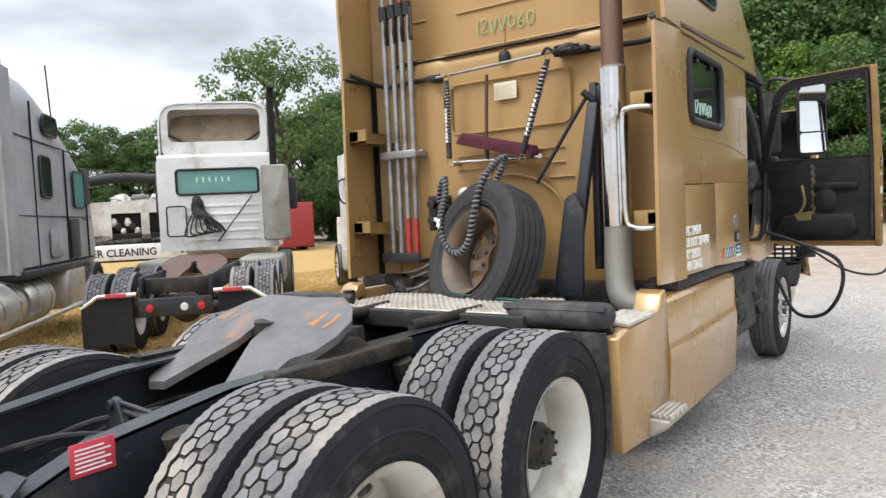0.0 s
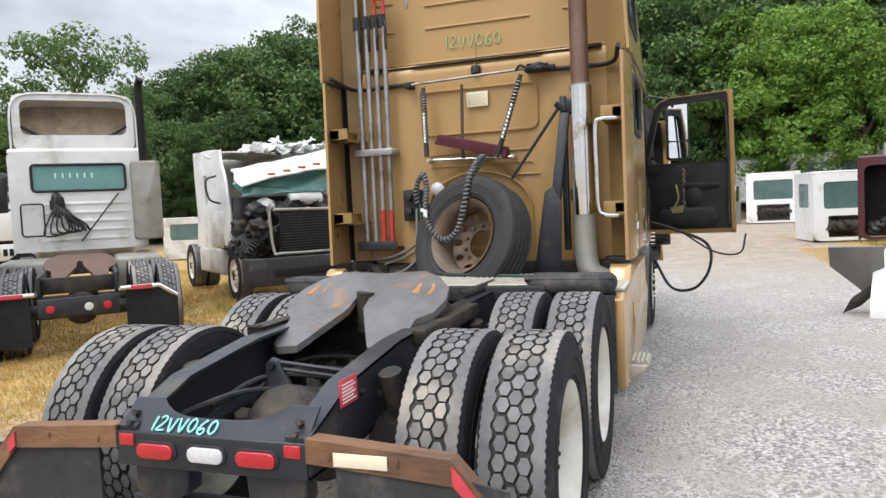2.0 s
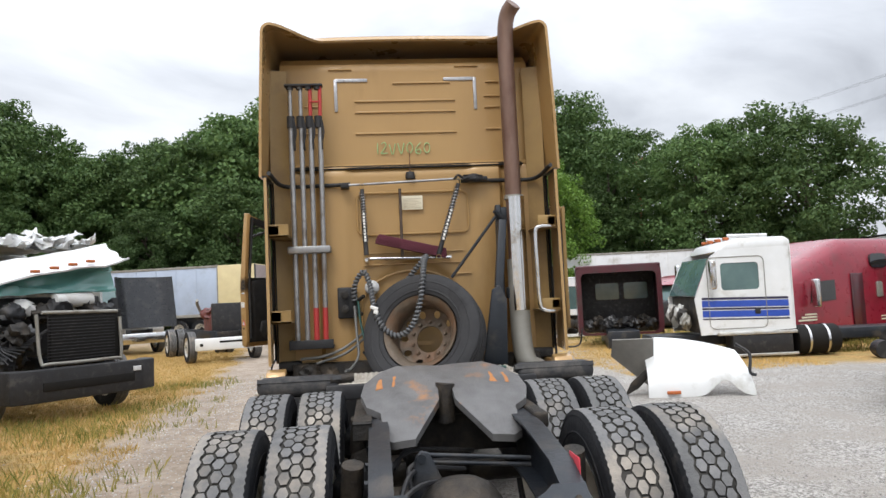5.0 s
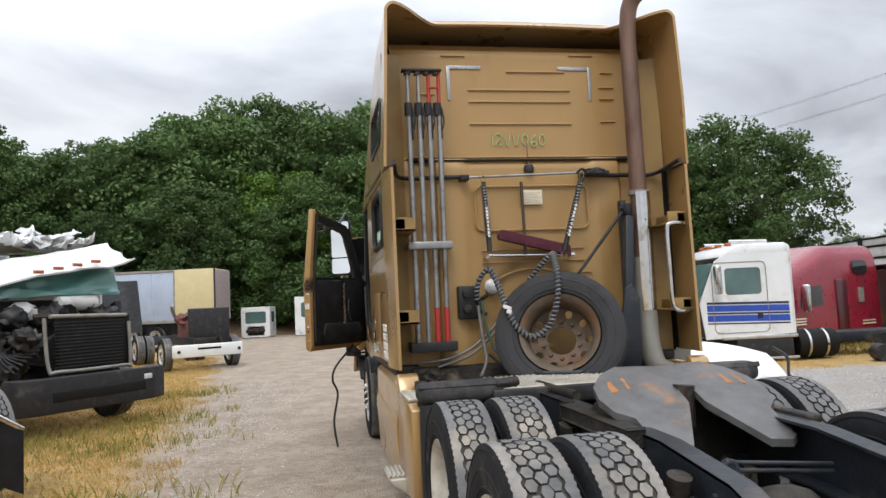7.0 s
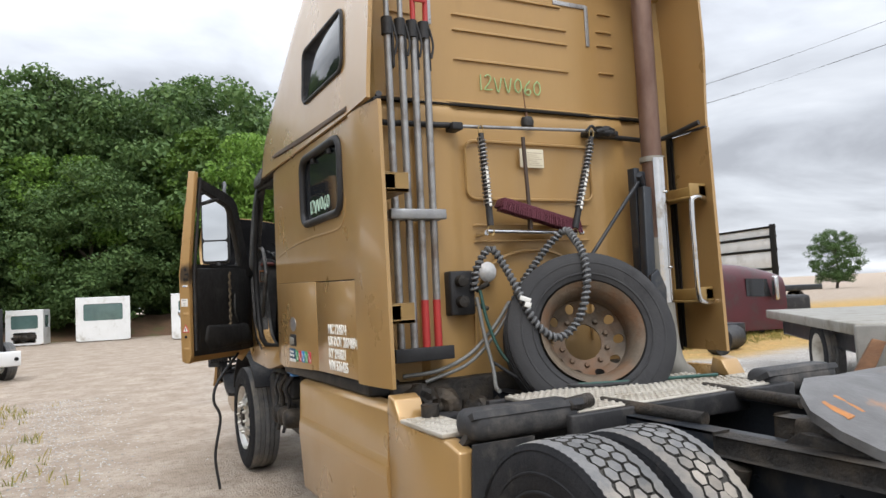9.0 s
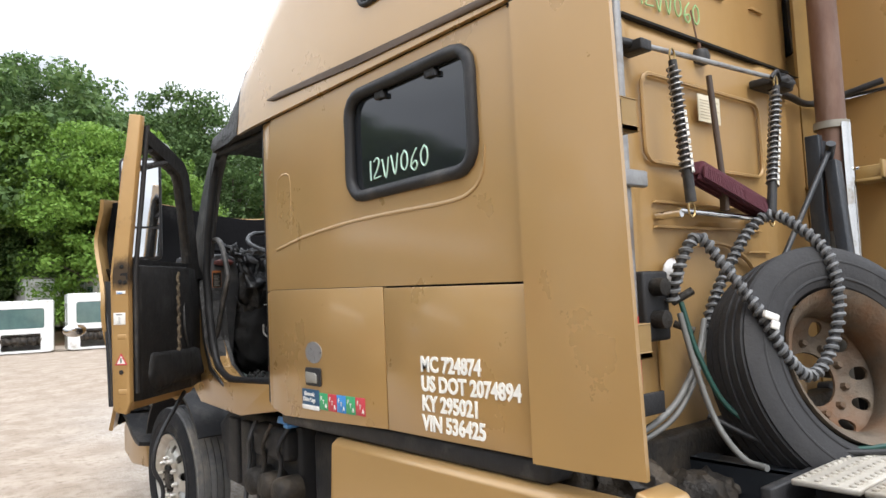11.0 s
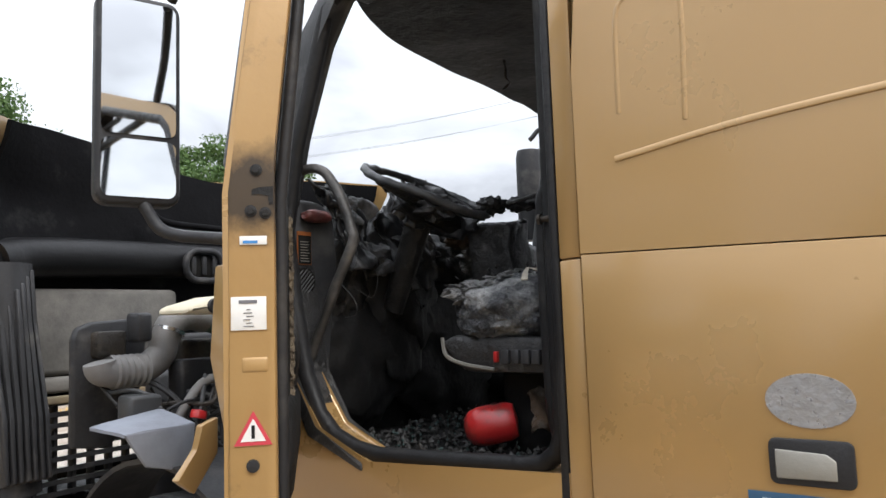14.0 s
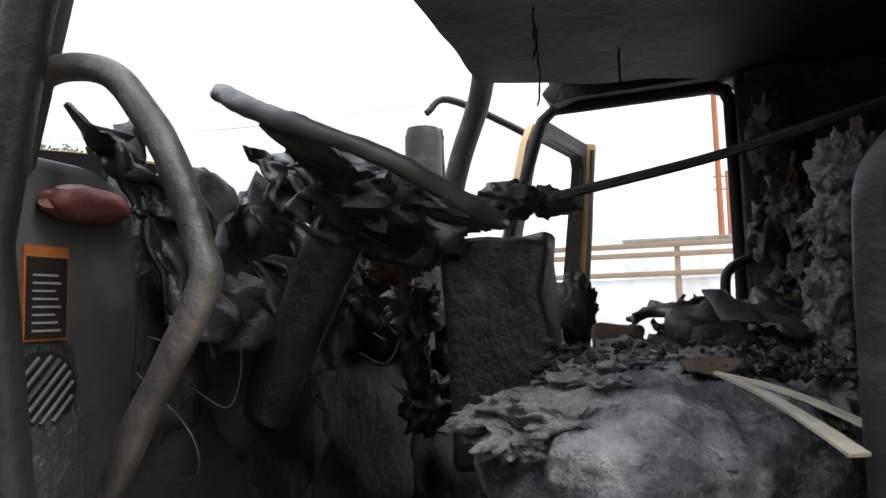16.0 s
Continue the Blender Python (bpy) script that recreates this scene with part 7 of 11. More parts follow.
sheet(bm, lambda u, v: (-0.85 + 1.85 * u, 5.55 + 0.72 * v, 1.52 + 0.20 * math.sin(math.pi * min(1.0, 0.35 + v)) + 0.03 * math.sin(9 * u)), 60, 26, 0.05)
crumple(bm, 0.04, 6, 4)
crumple(bm, 0.012, 26, 6)
part("burnt_bedding", bm, ASH, truck, "ash-covered heap behind the seats", sharp=180)
bm = bmesh.new()
lump(bm, (-0.42, 5.86, 1.86), (0.22, 0.09, 0.20), 0.5, 3, 12, 5)
crumple(bm, 0.02, 30, 3)
part("seat_back_remnant", bm, ASH_RUST, truck, "collapsed rusty seat back", sharp=180)
bm = bmesh.new()
lump(bm, (0.55, 6.15, 1.55), (0.30, 0.30, 0.24), 0.5, 3, 16, 4)
part("passenger_seat_remnant", bm, ASH, truck, "passenger seat burnt to ash", sharp=70)
for k in range(11):
    bm = bmesh.new()
    lump(bm, (0.95 - 0.14 * (k % 2), 5.95 - 0.05 * (k % 3), 1.50 + 0.10 * k), (0.07, 0.06, 0.10), 0.5, 3, 20 + k, 4)
    crumple(bm, 0.02, 28, k)
    part("hanging_insulation", bm, (CHAR, ASH, CHAR, ASH_RUST)[k % 4], truck, "burnt insulation clinging to the pillar", sharp=85)
bm = bmesh.new()
tube(bm, curve([(-0.62, 6.44, 2.035), (-0.55, 6.20, 2.09), (-0.52, 6.02, 2.14), (-0.50, 5.80, 2.20)], 6), 0.008, 6)
part("seat_belt", bm, CHAR, truck, "burnt strap stretched across the cab")
PALE_STRIP = mat("pale_singed_strip", (0.40, 0.36, 0.28), (0.20, 0.18, 0.15), 0.8, 0.0, 14, 0.3, 50)
for k, q in enumerate(((-1.09, 6.132, 1.748), (-0.985, 6.10, 1.752))):
    p0, p1 = Vector((-0.90, 6.222, 1.792)), Vector(q)
    w = (p1 - p0).cross(Vector((0, 0, 1))).normalized() * 0.009
    bm = bmesh.new()
    sheet(bm, lambda u, v: p0.lerp(p1, u) + w * (2 * v - 1) * (0.35 + 0.65 * u) + Vector((0, 0, 0.006 * math.sin(3.1 * u))), 12, 2, 0.003)
    part("pale_strip", bm, PALE_STRIP, truck, "pale singed trim strip")
# crust and scraps on and beyond the driver's seat
for k, (c, size, m) in enumerate((
        ((-0.86, 6.41, 1.730), (0.10, 0.10, 0.035), PALE_ASH), ((-0.70, 6.35, 1.772), (0.13, 0.09, 0.022), PALE_ASH),
        ((-0.62, 6.24, 1.775), (0.12, 0.08, 0.022), PALE_ASH), ((-0.46, 6.33, 1.745), (0.16, 0.11, 0.055), PALE_ASH),
        ((-0.44, 6.16, 1.735), (0.15, 0.10, 0.045), PALE_ASH), ((-0.62, 6.07, 1.735), (0.11, 0.06, 0.045), PALE_ASH),
        ((-0.93, 6.30, 1.700), (0.055, 0.08, 0.030), PALE_ASH),
        ((-0.43, 6.035, 1.78), (0.045, 0.04, 0.070), PALE_ASH), ((-0.43, 6.02, 1.89), (0.040, 0.04, 0.065), PALE_ASH),
        ((-0.44, 6.01, 1.985), (0.045, 0.04, 0.055), ASH), ((-0.45, 6.00, 2.07), (0.038, 0.04, 0.055), PALE_ASH),
        ((-0.42, 5.96, 1.94), (0.05, 0.05, 0.20), ASH_RUST))):
    bm = bmesh.new()
    lump(bm, c, size, 0.40, 2.6, 61 + k * 2.3, 5)
    crumple(bm, 0.010, 26, k)
    crumple(bm, 0.004, 80, k + 3)
    part("ash_crust", bm, m, truck, "pale crumbling ash crust", sharp=180)
bm = bmesh.new()
box(bm, -0.34, -0.22, 6.33, 6.42, 1.765, 1.835, 0.012)
bmesh.ops.subdivide_edges(bm, edges=bm.edges[:], cuts=3, use_grid_fill=True)
crumple(bm, 0.014, 14, 4)
part("singed_box", bm, ASH_RUST, truck, "rust-brown singed box", sharp=180)
for k, pts in enumerate((((-0.30, 6.33, 1.84), (-0.10, 6.32, 1.86), (-0.10, 6.18, 1.85), (-0.30, 6.20, 1.86)), ((-0.33, 6.30, 1.85), (-0.33, 6.20, 1.86), (-0.38, 6.21, 1.78), (-0.38, 6.30, 1.78)), ((-0.31, 6.18, 1.875), (-0.33, 6.08, 1.87), (-0.53, 6.07, 1.785), (-0.50, 6.12, 1.79)))):
    bm = bmesh.new()
    drape(bm, pts, 0.008, 17.3 + k * 3.1, 0.022, 14)
    part("charred_cloth", bm, (CHAR, CHAR_GREY, CHAR)[k], truck, "stiff charred cloth", sharp=180)
for k in range(9):
    x, y = -0.78 + 0.07 * k, 6.22 + 0.10 * math.sin(k * 2.4)
    bm = bmesh.new()
    drape(bm, ((x - 0.04, y, 1.785), (x, y + 0.04, 1.79), (x + 0.045, y, 1.80), (x, y - 0.035, 1.79)), 0.004, 41 + k * 1.9, 0.012, 6)
    part("burnt_flake", bm, (ASH_RUST, CHAR, CHAR_GREY)[k % 3], truck, "curled flake of burnt trim", sharp=180)
bm = bmesh.new()
for (x, y, z, l) in ((0.35, 6.62, 2.66, 0.2), (0.2, 6.60, 2.67, 0.12), (0.6, 6.4, 2.66, 0.1), (-0.2, 6.66, 2.66, 0.08)):
    bm = bmesh.new()
    tube(bm, curve([(x, y, z + 0.06), (x + 0.01, y, z - l * 0.3), (x + 0.03, y, z - l * 0.5), (x - 0.02, y, z - l)], 4), 0.004, 5)
    crumple(bm, 0.008, 30, x)
    part("dangling_shred", bm, CHAR, truck)

bm = bmesh.new()   # upright centre console, scorched
prism(bm, [(-0.58, 1.98), (-0.44, 2.0), (-0.40, 1.72), (-0.42, 1.58), (-0.55, 1.60)], "y", 6.46, 6.63, 0.015)
bmesh.ops.subdivide_edges(bm, edges=bm.edges[:], cuts=4, use_grid_fill=True)
crumple(bm, 0.012, 14, 3)
crumple(bm, 0.004, 50, 5)
part("burnt_console", bm, CHAR, truck, "charred upright console panel", sharp=180)
for k, (c, size, m) in enumerate((((-0.62, 6.50, 2.035), (0.06, 0.05, 0.030), CHAR), ((-0.52, 6.46, 2.045), (0.05, 0.04, 0.022), CHAR_GREY), ((-0.43, 6.45, 2.05), (0.05, 0.03, 0.014), CHAR), ((-0.34, 6.45, 2.055), (0.045, 0.025, 0.010), CHAR), ((-0.20, 6.46, 1.86), (0.035, 0.04, 0.075), CHAR))):
    bm = bmesh.new()
    lump(bm, c, size, 0.32, 3.0, 31 + k * 1.7, 4)
    crumple(bm, 0.008, 40, k)
    part("melted_knob", bm, m, truck, "lump of melted debris beside the wheel", sharp=180)
dr = np.random.default_rng(21)
for k in range(16):
    x, y, z = -0.50 + 1.3 * dr.random(), 5.95 + 0.26 * dr.random(), 1.72 + 0.10 * dr.random()
    w, h = dr.uniform(0.05, 0.13), dr.uniform(0.05, 0.13)
    bm = bmesh.new()
    drape(bm, ((x - w, y, z), (x, y + w, z + dr.uniform(0.02, 0.10)), (x + h, y, z + dr.uniform(0.02, 0.08)), (x, y - h, z)), 0.006, k * 2.7, 0.03, 8)
    part("burnt_flake", bm, (CHAR_GLOSS, ASH_RUST, CHAR, CHAR_GREY)[k % 4], truck, "curled flake of burnt trim", sharp=180)

ASH_CRUMB = leaf_mat("ash_crumb", (0.08, 0.08, 0.08), (0.42, 0.415, 0.40))
cr = np.random.default_rng(3)
def rubble(name, n, x0, x1, y0, y1, z0, size, material, label, parent):
    vs, fs = [], []
    base = np.array([(1, 0, 0), (-1, 0, 0), (0, 1, 0), (0, -1, 0), (0, 0, 1), (0, 0, -1)], float)
    tri = [(0, 2, 4), (2, 1, 4), (1, 3, 4), (3, 0, 4), (2, 0, 5), (1, 2, 5), (3, 1, 5), (0, 3, 5)]
    for _ in range(n):
        c = np.array([cr.uniform(x0, x1), cr.uniform(y0, y1), z0 + abs(cr.normal(0, 0.015))])
        q = c + base * size * cr.uniform(0.3, 1.6, (6, 3))
        o = len(vs)
        vs += [tuple(p) for p in q]
        fs += [(o + i, o + j, o + k) for i, j, k in tri]
    me = bpy.data.meshes.new(name)
    me.from_pydata(vs, [], fs)
    me.materials.append(material)
    ob = new(name, me)
    ob.parent = parent
    return tagged(ob, label, kind="stuff")


rubble("burnt_debris", 2600, -1.05, 0.6, 5.98, 6.9, 1.26, 0.009, CRUMB, "black burnt crumbs on the floor", truck)
rubble("shattered_glass", 420, -1.05, 0.2, 6.1, 6.85, 1.272, 0.006, GLASS_CRUMB, "crumbs of broken green glass", truck)
rubble("cab_ash", 2600, -0.70, 0.95, 5.60, 6.22, 1.70, 0.016, ASH_CRUMB, "pale ash and crumbs heaped in the cab", truck)
rubble("seat_ash", 500, -0.80, -0.40, 6.05, 6.45, 1.775, 0.008, CRUMB, "ash crumbs on the seat", truck)
bm = bmesh.new()
lathe(bm, [(0.0001, -0.085), (0.03, -0.082), (0.048, -0.066), (0.056, -0.04), (0.056, 0.04), (0.047, 0.064), (0.0001, 0.07)], 24, pose(-0.935, 6.335, 1.352, 0, -10, -62))
ext = part("canister", bm, EXT_RED, truck, "red fire-extinguisher bottle lying on the floor")
bm = bmesh.new()
drape(bm, ((-0.93, 6.22, 1.36), (-0.84, 6.24, 1.45), (-0.80, 6.10, 1.42), (-0.90, 6.10, 1.32)), 0.008, 6, 0.025)
part("burnt_scrap", bm, ASH_RUST, truck)

# ---- hood tilted forward, engine and front end ----
def hood(u, v, inset=0.0):
    x = -1.40 + 2.80 * u
    z = 0.72 + 1.90 * v
    edge = abs(x) / 1.40
    y = 9.06 - 0.10 * math.sin(v * 3.0) - 0.50 * edge ** 7 * (1 - 0.6 * smooth(0.55, 0.9, v)) - 0.28 * smooth(0.8, 1.0, v) * edge ** 2 + 0.35 * (1 - v) ** 3
    return (x * (1 - 0.04 * v * edge - 0.13 * (1 - smooth(0.1, 0.55, v)) * edge), y - inset, z + 0.05 * math.sin(u * 9) * smooth(0.85, 1, v))
bm = bmesh.new()
def grille_hole(bm):
    gone = [f for f in bm.faces if abs(f.calc_center_median().x) < 1.17 and 0.90 < f.calc_center_median().z < 1.31]
    bmesh.ops.delete(bm, geom=gone, context="FACES")


sheet(bm, lambda u, v: hood(u, v), 40, 24, 0.03)
grille_hole(bm)
hd = part("hood", bm, GOLD, truck, "gold hood tilted fully forward", sharp=50)
bm = bmesh.new()
sheet(bm, lambda u, v: hood(0.03 + 0.94 * u, 0.02 + 0.97 * v, 0.06), 40, 24, -0.02)
crumple(bm, 0.012, 4, 9, [v for v in bm.verts if v.co.z > 2.35])
grille_hole(bm)
part("hood_lining", bm, HOOD_IN, hd, "black underside of the tilted hood", sharp=50)
bm = bmesh.new()
tube(bm, curve([(-1.28, 8.70, 1.97), (-1.0, 8.78, 2.01), (0, 8.84, 2.03), (1.0, 8.78, 2.01), (1.28, 8.70, 1.97)], 6), 0.10, 18)
part("hood_stiffener", bm, HOOD_GLOSS, hd, "glossy black moulded hood stiffener")
bm = bmesh.new()
tube(bm, curve([(-0.52, 8.80, 2.36), (-0.46, 8.76, 2.28), (-0.38, 8.75, 2.235), (-0.1, 8.75, 2.225), (0.4, 8.75, 2.23), (0.5, 8.78, 2.34)], 5), 0.018, 10)
part("hood_stay", bm, HOOD_IN, hd, "black bent stay under the hood")
bm = bmesh.new()
for x0, x1 in ((-1.10, -0.30), (0.30, 1.10)):
    bm = bmesh.new()
    box(bm, x0, x1, 8.76, 8.82, 1.44, 1.86, 0.03)
    sl = part("sound_liner", bm, LINER_DUST, hd, "dusty grey liner panel")
    bm = bmesh.new()
    box(bm, x0, x1, 8.72, 8.83, 1.36, 1.435, 0.02)
    part("ledge", bm, LINER_DUST, sl)
bm = bmesh.new()
tube(bm, [(x, 8.70, z) for x, z in rrect(-0.29, -0.05, 1.91, 2.08, 0.075)], 0.02, 10, closed=True)
hv = part("hood_vent", bm, BLACK_PLASTIC, hd, "black oval hood vent")
bm = bmesh.new()
prism(bm, rrect(-0.28, -0.06, 1.92, 2.07, 0.07), "y", 8.72, 8.78, 0.01)
part("vent_plate", bm, SEAM, hv)
for k in range(3):
    bm = bmesh.new()
    box(bm, -0.25 + 0.07 * k, -0.22 + 0.07 * k, 8.70, 8.72, 1.94, 2.05, 0.008)
    part("vent_slat", bm, BLACK_PLASTIC, hv)
# small mirror on the fender
bm = bmesh.new()
lump(bm, (-1.55, 8.66, 1.585), (0.085, 0.05, 0.055), 0.05, 2, 3, 4)
fm = part("fender_mirror", bm, CHROME, hd, "small chrome fender mirror", sharp=180)
bm = bmesh.new()
tube(bm, [(-1.52, 8.68, 1.585), (-1.36, 8.72, 1.57)], 0.015, 8)
part("mirror_stalk", bm, BLACK_PLASTIC, fm)
for s in (-1, 1):
    bm = bmesh.new()   # ribbed splash liner inside the fender
    for k in range(7):
        bm = bmesh.new()
        prism(bm, [(8.50 + 0.02 * abs(k - 3), 1.93 - 0.03 * k), (8.47 + 0.02 * abs(k - 3), 1.70), (8.40, 1.30), (8.36, 1.05), (8.42, 1.03), (8.46, 1.30), (8.54, 1.70), (8.58, 1.93 - 0.03 * k)], "x", s * (1.165 + 0.028 * k), s * (1.182 + 0.028 * k), 0.006)
        part("liner_rib", bm, BLACK_PLASTIC, hd)
    bm = bmesh.new()
    sheet(bm, lambda u, v, s=s: (s * (1.16 + 0.20 * u), 8.59 - 0.06 * math.sin(3 * u) - 0.13 * (1 - v), 0.98 + 0.98 * v), 8, 10, 0.02 * s)
    part("splash_liner", bm, BLACK_PLASTIC, hd, "ribbed black splash liner")
    bm = bmesh.new()
    sheet(bm, lambda u, v, s=s: (s * (0.62 + 0.56 * u), 8.30 + 0.6 * v, 0.74 - 0.14 * math.cos(v * 3) + 0.1 * u), 6, 8, 0.03 * s)
    part("fender_edge", bm, BLACK_PLASTIC, hd)
    bm = bmesh.new()
    prism(bm, [(8.6, 0.42), (8.7, 0.78), (9.2, 0.80), (9.32, 0.70), (9.32, 0.46), (9.1, 0.38)], "x", s * 0.55, s * 1.02, 0.03)
    part("bumper_end", bm, GOLD, truck, "gold front bumper end")
bm = bmesh.new()
box(bm, -0.56, 0.56, 9.05, 9.30, 0.42, 0.74, 0.04)
part("bumper", bm, BLACK_PLASTIC, truck)
bm = bmesh.new()   # moulded grille seen from behind, with the yard showing through its openings
for k in range(27):
    box(bm, -1.17 + 0.09 * k - 0.010, -1.17 + 0.09 * k + 0.010, 8.70, 8.75, 0.88, 1.31, 0.003)
for k in range(9):
    prism(bm, [(8.68, 0.893 + 0.052 * k), (8.78, 0.878 + 0.052 * k), (8.78, 0.900 + 0.052 * k), (8.68, 0.915 + 0.052 * k)], "x", -1.18, 1.18)
part("grille_screen", bm, BLACK_PLASTIC, hd, "black lattice grille seen from behind")
bm = bmesh.new()
box(bm, -1.18, 1.18, 8.66, 8.72, 1.315, 1.350, 0.006)
part("grille_rail", bm, mat("dusty_tan_rail", (0.22, 0.165, 0.09), (0.12, 0.10, 0.07), 0.7), hd, "dusty tan rail over the grille")
bm = bmesh.new()
box(bm, -0.32, 0.32, 7.25, 8.35, 0.85, 1.42, 0.05)
box(bm, -0.26, 0.26, 7.3, 8.25, 1.40, 1.62, 0.06)
for k in range(6):
    lathe(bm, [(0.0001, 0), (0.055, 0), (0.055, 0.12), (0.0001, 0.12)], 12, pose(-0.44, 7.4 + 0.15 * k, 1.25, 0, 0, 0))
eng = part("engine", bm, ENGINE_GREEN, truck, "green painted diesel engine")
bm = bmesh.new()
box(bm, -0.55, 0.55, 8.42, 8.52, 0.75, 1.62, 0.02)
box(bm, -0.68, -0.50, 8.38, 8.50, 0.72, 1.45, 0.04)
part("radiator", bm, BLACK_PLASTIC, truck, "dusty black radiator")
bm = bmesh.new()
tube(bm, curve([(-1.20, 7.95, 1.53), (-1.19, 7.95, 1.50), (-1.13, 7.95, 1.485), (-1.02, 7.95, 1.49), (-0.94, 7.95, 1.54), (-0.915, 7.95, 1.61), (-0.88, 7.95, 1.675), (-0.80, 7.95, 1.70), (-0.72, 7.95, 1.685)], 7), 0.060, 18)
cah = part("charge_air_hose", bm, GREY_HOSE, truck, "grey ribbed elbow hose")
for k in range(6):
    bm = bmesh.new()
    lathe(bm, [(0.058, 0), (0.069, 0.010), (0.058, 0.020)], 18, pose(-1.155 + 0.026 * k, 7.95, 1.487, 0, 0, 0), True)
    part("hose_rib", bm, GREY_HOSE, cah)
bm = bmesh.new()
lathe(bm, [(0.061, 0), (0.066, 0.003), (0.066, 0.018), (0.061, 0.021)], 18, pose(-0.90, 7.95, 1.63, 0, -70, 0), True)
part("hose_clamp", bm, CHROME, cah, "steel hose clamp")
bm = bmesh.new()
tube(bm, curve([(-0.73, 7.95, 1.688), (-0.62, 7.93, 1.655), (-0.48, 7.90, 1.64), (-0.3, 7.85, 1.63)], 6), 0.052, 14)
part("intake_pipe", bm, GREEN_PIPE, truck, "green metal intake pipe")
bm = bmesh.new()
prism(bm, [(-1.05, 1.705), (-1.03, 1.735), (-0.86, 1.775), (-0.55, 1.80), (-0.5, 1.70)], "y", 7.62, 7.82, 0.02)
ct = part("coolant_tank", bm, CREAM_TANK, truck, "cream plastic coolant tank")
bm = bmesh.new()
lathe(bm, [(0.0001, 0), (0.03, 0), (0.03, 0.02), (0.0001, 0.022)], 14, pose(-0.92, 7.62, 1.735, 0, 0, -90))
part("tank_cap", bm, BLACK_PLASTIC, ct)
# black plates, junction boxes and pipes round the hose
bm = bmesh.new()
prism(bm, [(-1.25, 1.20), (-1.25, 1.62), (-1.235, 1.66), (-1.17, 1.685), (-0.95, 1.70), (-0.93, 1.64), (-0.98, 1.30), (-1.10, 1.18)], "y", 8.05, 8.09, 0.012)
crumple(bm, 0.006, 8, 2)
part("side_shield", bm, BLACK_PLASTIC, truck, "black plastic engine side shield")
for k, (x0, x1, z0, z1, y0) in enumerate(((-1.07, -1.0, 1.60, 1.72, 7.90), (-1.18, -1.06, 1.54, 1.65, 7.99), (-1.16, -1.02, 1.27, 1.40, 7.80), (-0.90, -0.70, 1.34, 1.52, 7.86), (-0.80, -0.62, 1.50, 1.60, 7.98), (-1.10, -0.92, 1.12, 1.28, 7.72))):
    bm = bmesh.new()
    box(bm, x0, x1, y0, y0 + 0.10, z0, z1, 0.018)
    crumple(bm, 0.006, 12, k)
    part("junction_box", bm, (BLACK_PLASTIC, GREASE, CHAR_GREY)[k % 3], truck, "grimy black engine-bay box")
for k in range(14):
    a = k * 1.7
    bm = bmesh.new()
    tube(bm, curve([(-1.20 + 0.035 * k, 7.98 - 0.02 * (k % 4), 1.46 - 0.05 * (k % 5)), (-1.10 + 0.03 * k, 7.85, 1.30 + 0.10 * math.sin(a)), (-0.98 + 0.03 * k, 7.74 - 0.02 * (k % 3), 1.24 + 0.12 * math.cos(a)), (-0.86 + 0.02 * k, 7.78, 1.36 + 0.12 * math.sin(a * 1.3))], 5), 0.007 + 0.003 * (k % 3), 7)
    part("engine_hose", bm, (BLACK_PLASTIC, CHAR_GREY, GREASE, GREY_LINER)[(k * 5) % 7 % 4], truck, "thin engine hose")
bm = bmesh.new()
tube(bm, curve([(-0.98, 7.80, 1.26), (-0.86, 7.78, 1.42), (-0.74, 7.76, 1.43), (-0.66, 7.72, 1.36), (-0.64, 7.68, 1.15)], 6), 0.020, 10)
part("coolant_hose", bm, GREY_HOSE, truck, "pale grey curved coolant hose")
bm = bmesh.new()
lathe(bm, [(0.0001, 0), (0.032, 0), (0.034, 0.012), (0.030, 0.03), (0.0001, 0.034)], 14, pose(-0.936, 7.70, 1.295, 0, -75, 0))
part("red_cap", bm, EXT_RED, truck, "small red filler cap")
bm = bmesh.new()
prism(bm, [(-1.314, 1.296), (-1.033, 1.295), (-1.05, 1.125), (-1.229, 1.175)], "y", 7.58, 7.60, 0.004)
sheet(bm, lambda u, v: (-1.314 + 0.28 * u, 7.585 + 0.22 * v, 1.297 + 0.035 * v * (0.3 + u)), 8, 6, 0.012)
crumple(bm, 0.006, 9, 4)
part("loose_shield", bm, mat("dusty_blue_grey_plastic", (0.24, 0.26, 0.30), (0.17, 0.18, 0.21), 0.6), truck, "loose blue-grey plastic shield")
bm = bmesh.new()
prism(bm, [(-1.189, 1.325), (-1.12, 1.345), (-1.121, 1.225), (-1.215, 1.105), (-1.285, 1.160), (-1.20, 1.245)], "y", 7.33, 7.36, 0.006)
part("cowl_bracket", bm, GOLD, truck, "gold painted cowl bracket")
bm = bmesh.new()
sheet(bm, lambda u, v: (-1.13 + 0.30 * u, 7.72 + 0.60 * math.cos(radians(20 + 130 * v)), 0.55 + 0.60 * math.sin(radians(20 + 130 * v))), 4, 14, 0.02)
part("wheel_arch_liner", bm, BLACK_PLASTIC, truck, "black inner wheel arch liner")
bm = bmesh.new()
prism(bm, [(6.0, 0.55), (6.0, 1.06), (6.9, 1.08), (7.12, 0.95), (7.0, 0.6)], "x", -1.02, -0.55, 0.03)
bx = part("battery_box", bm, BLACK_PLASTIC, truck, "black battery housing")
for k in range(2):
    bm = bmesh.new()
    box(bm, -1.05, -1.0, 6.55 + 0.2 * k, 6.70 + 0.2 * k, 0.62, 1.02, 0.015)
    part("rib", bm, BLACK_PLASTIC, bx)
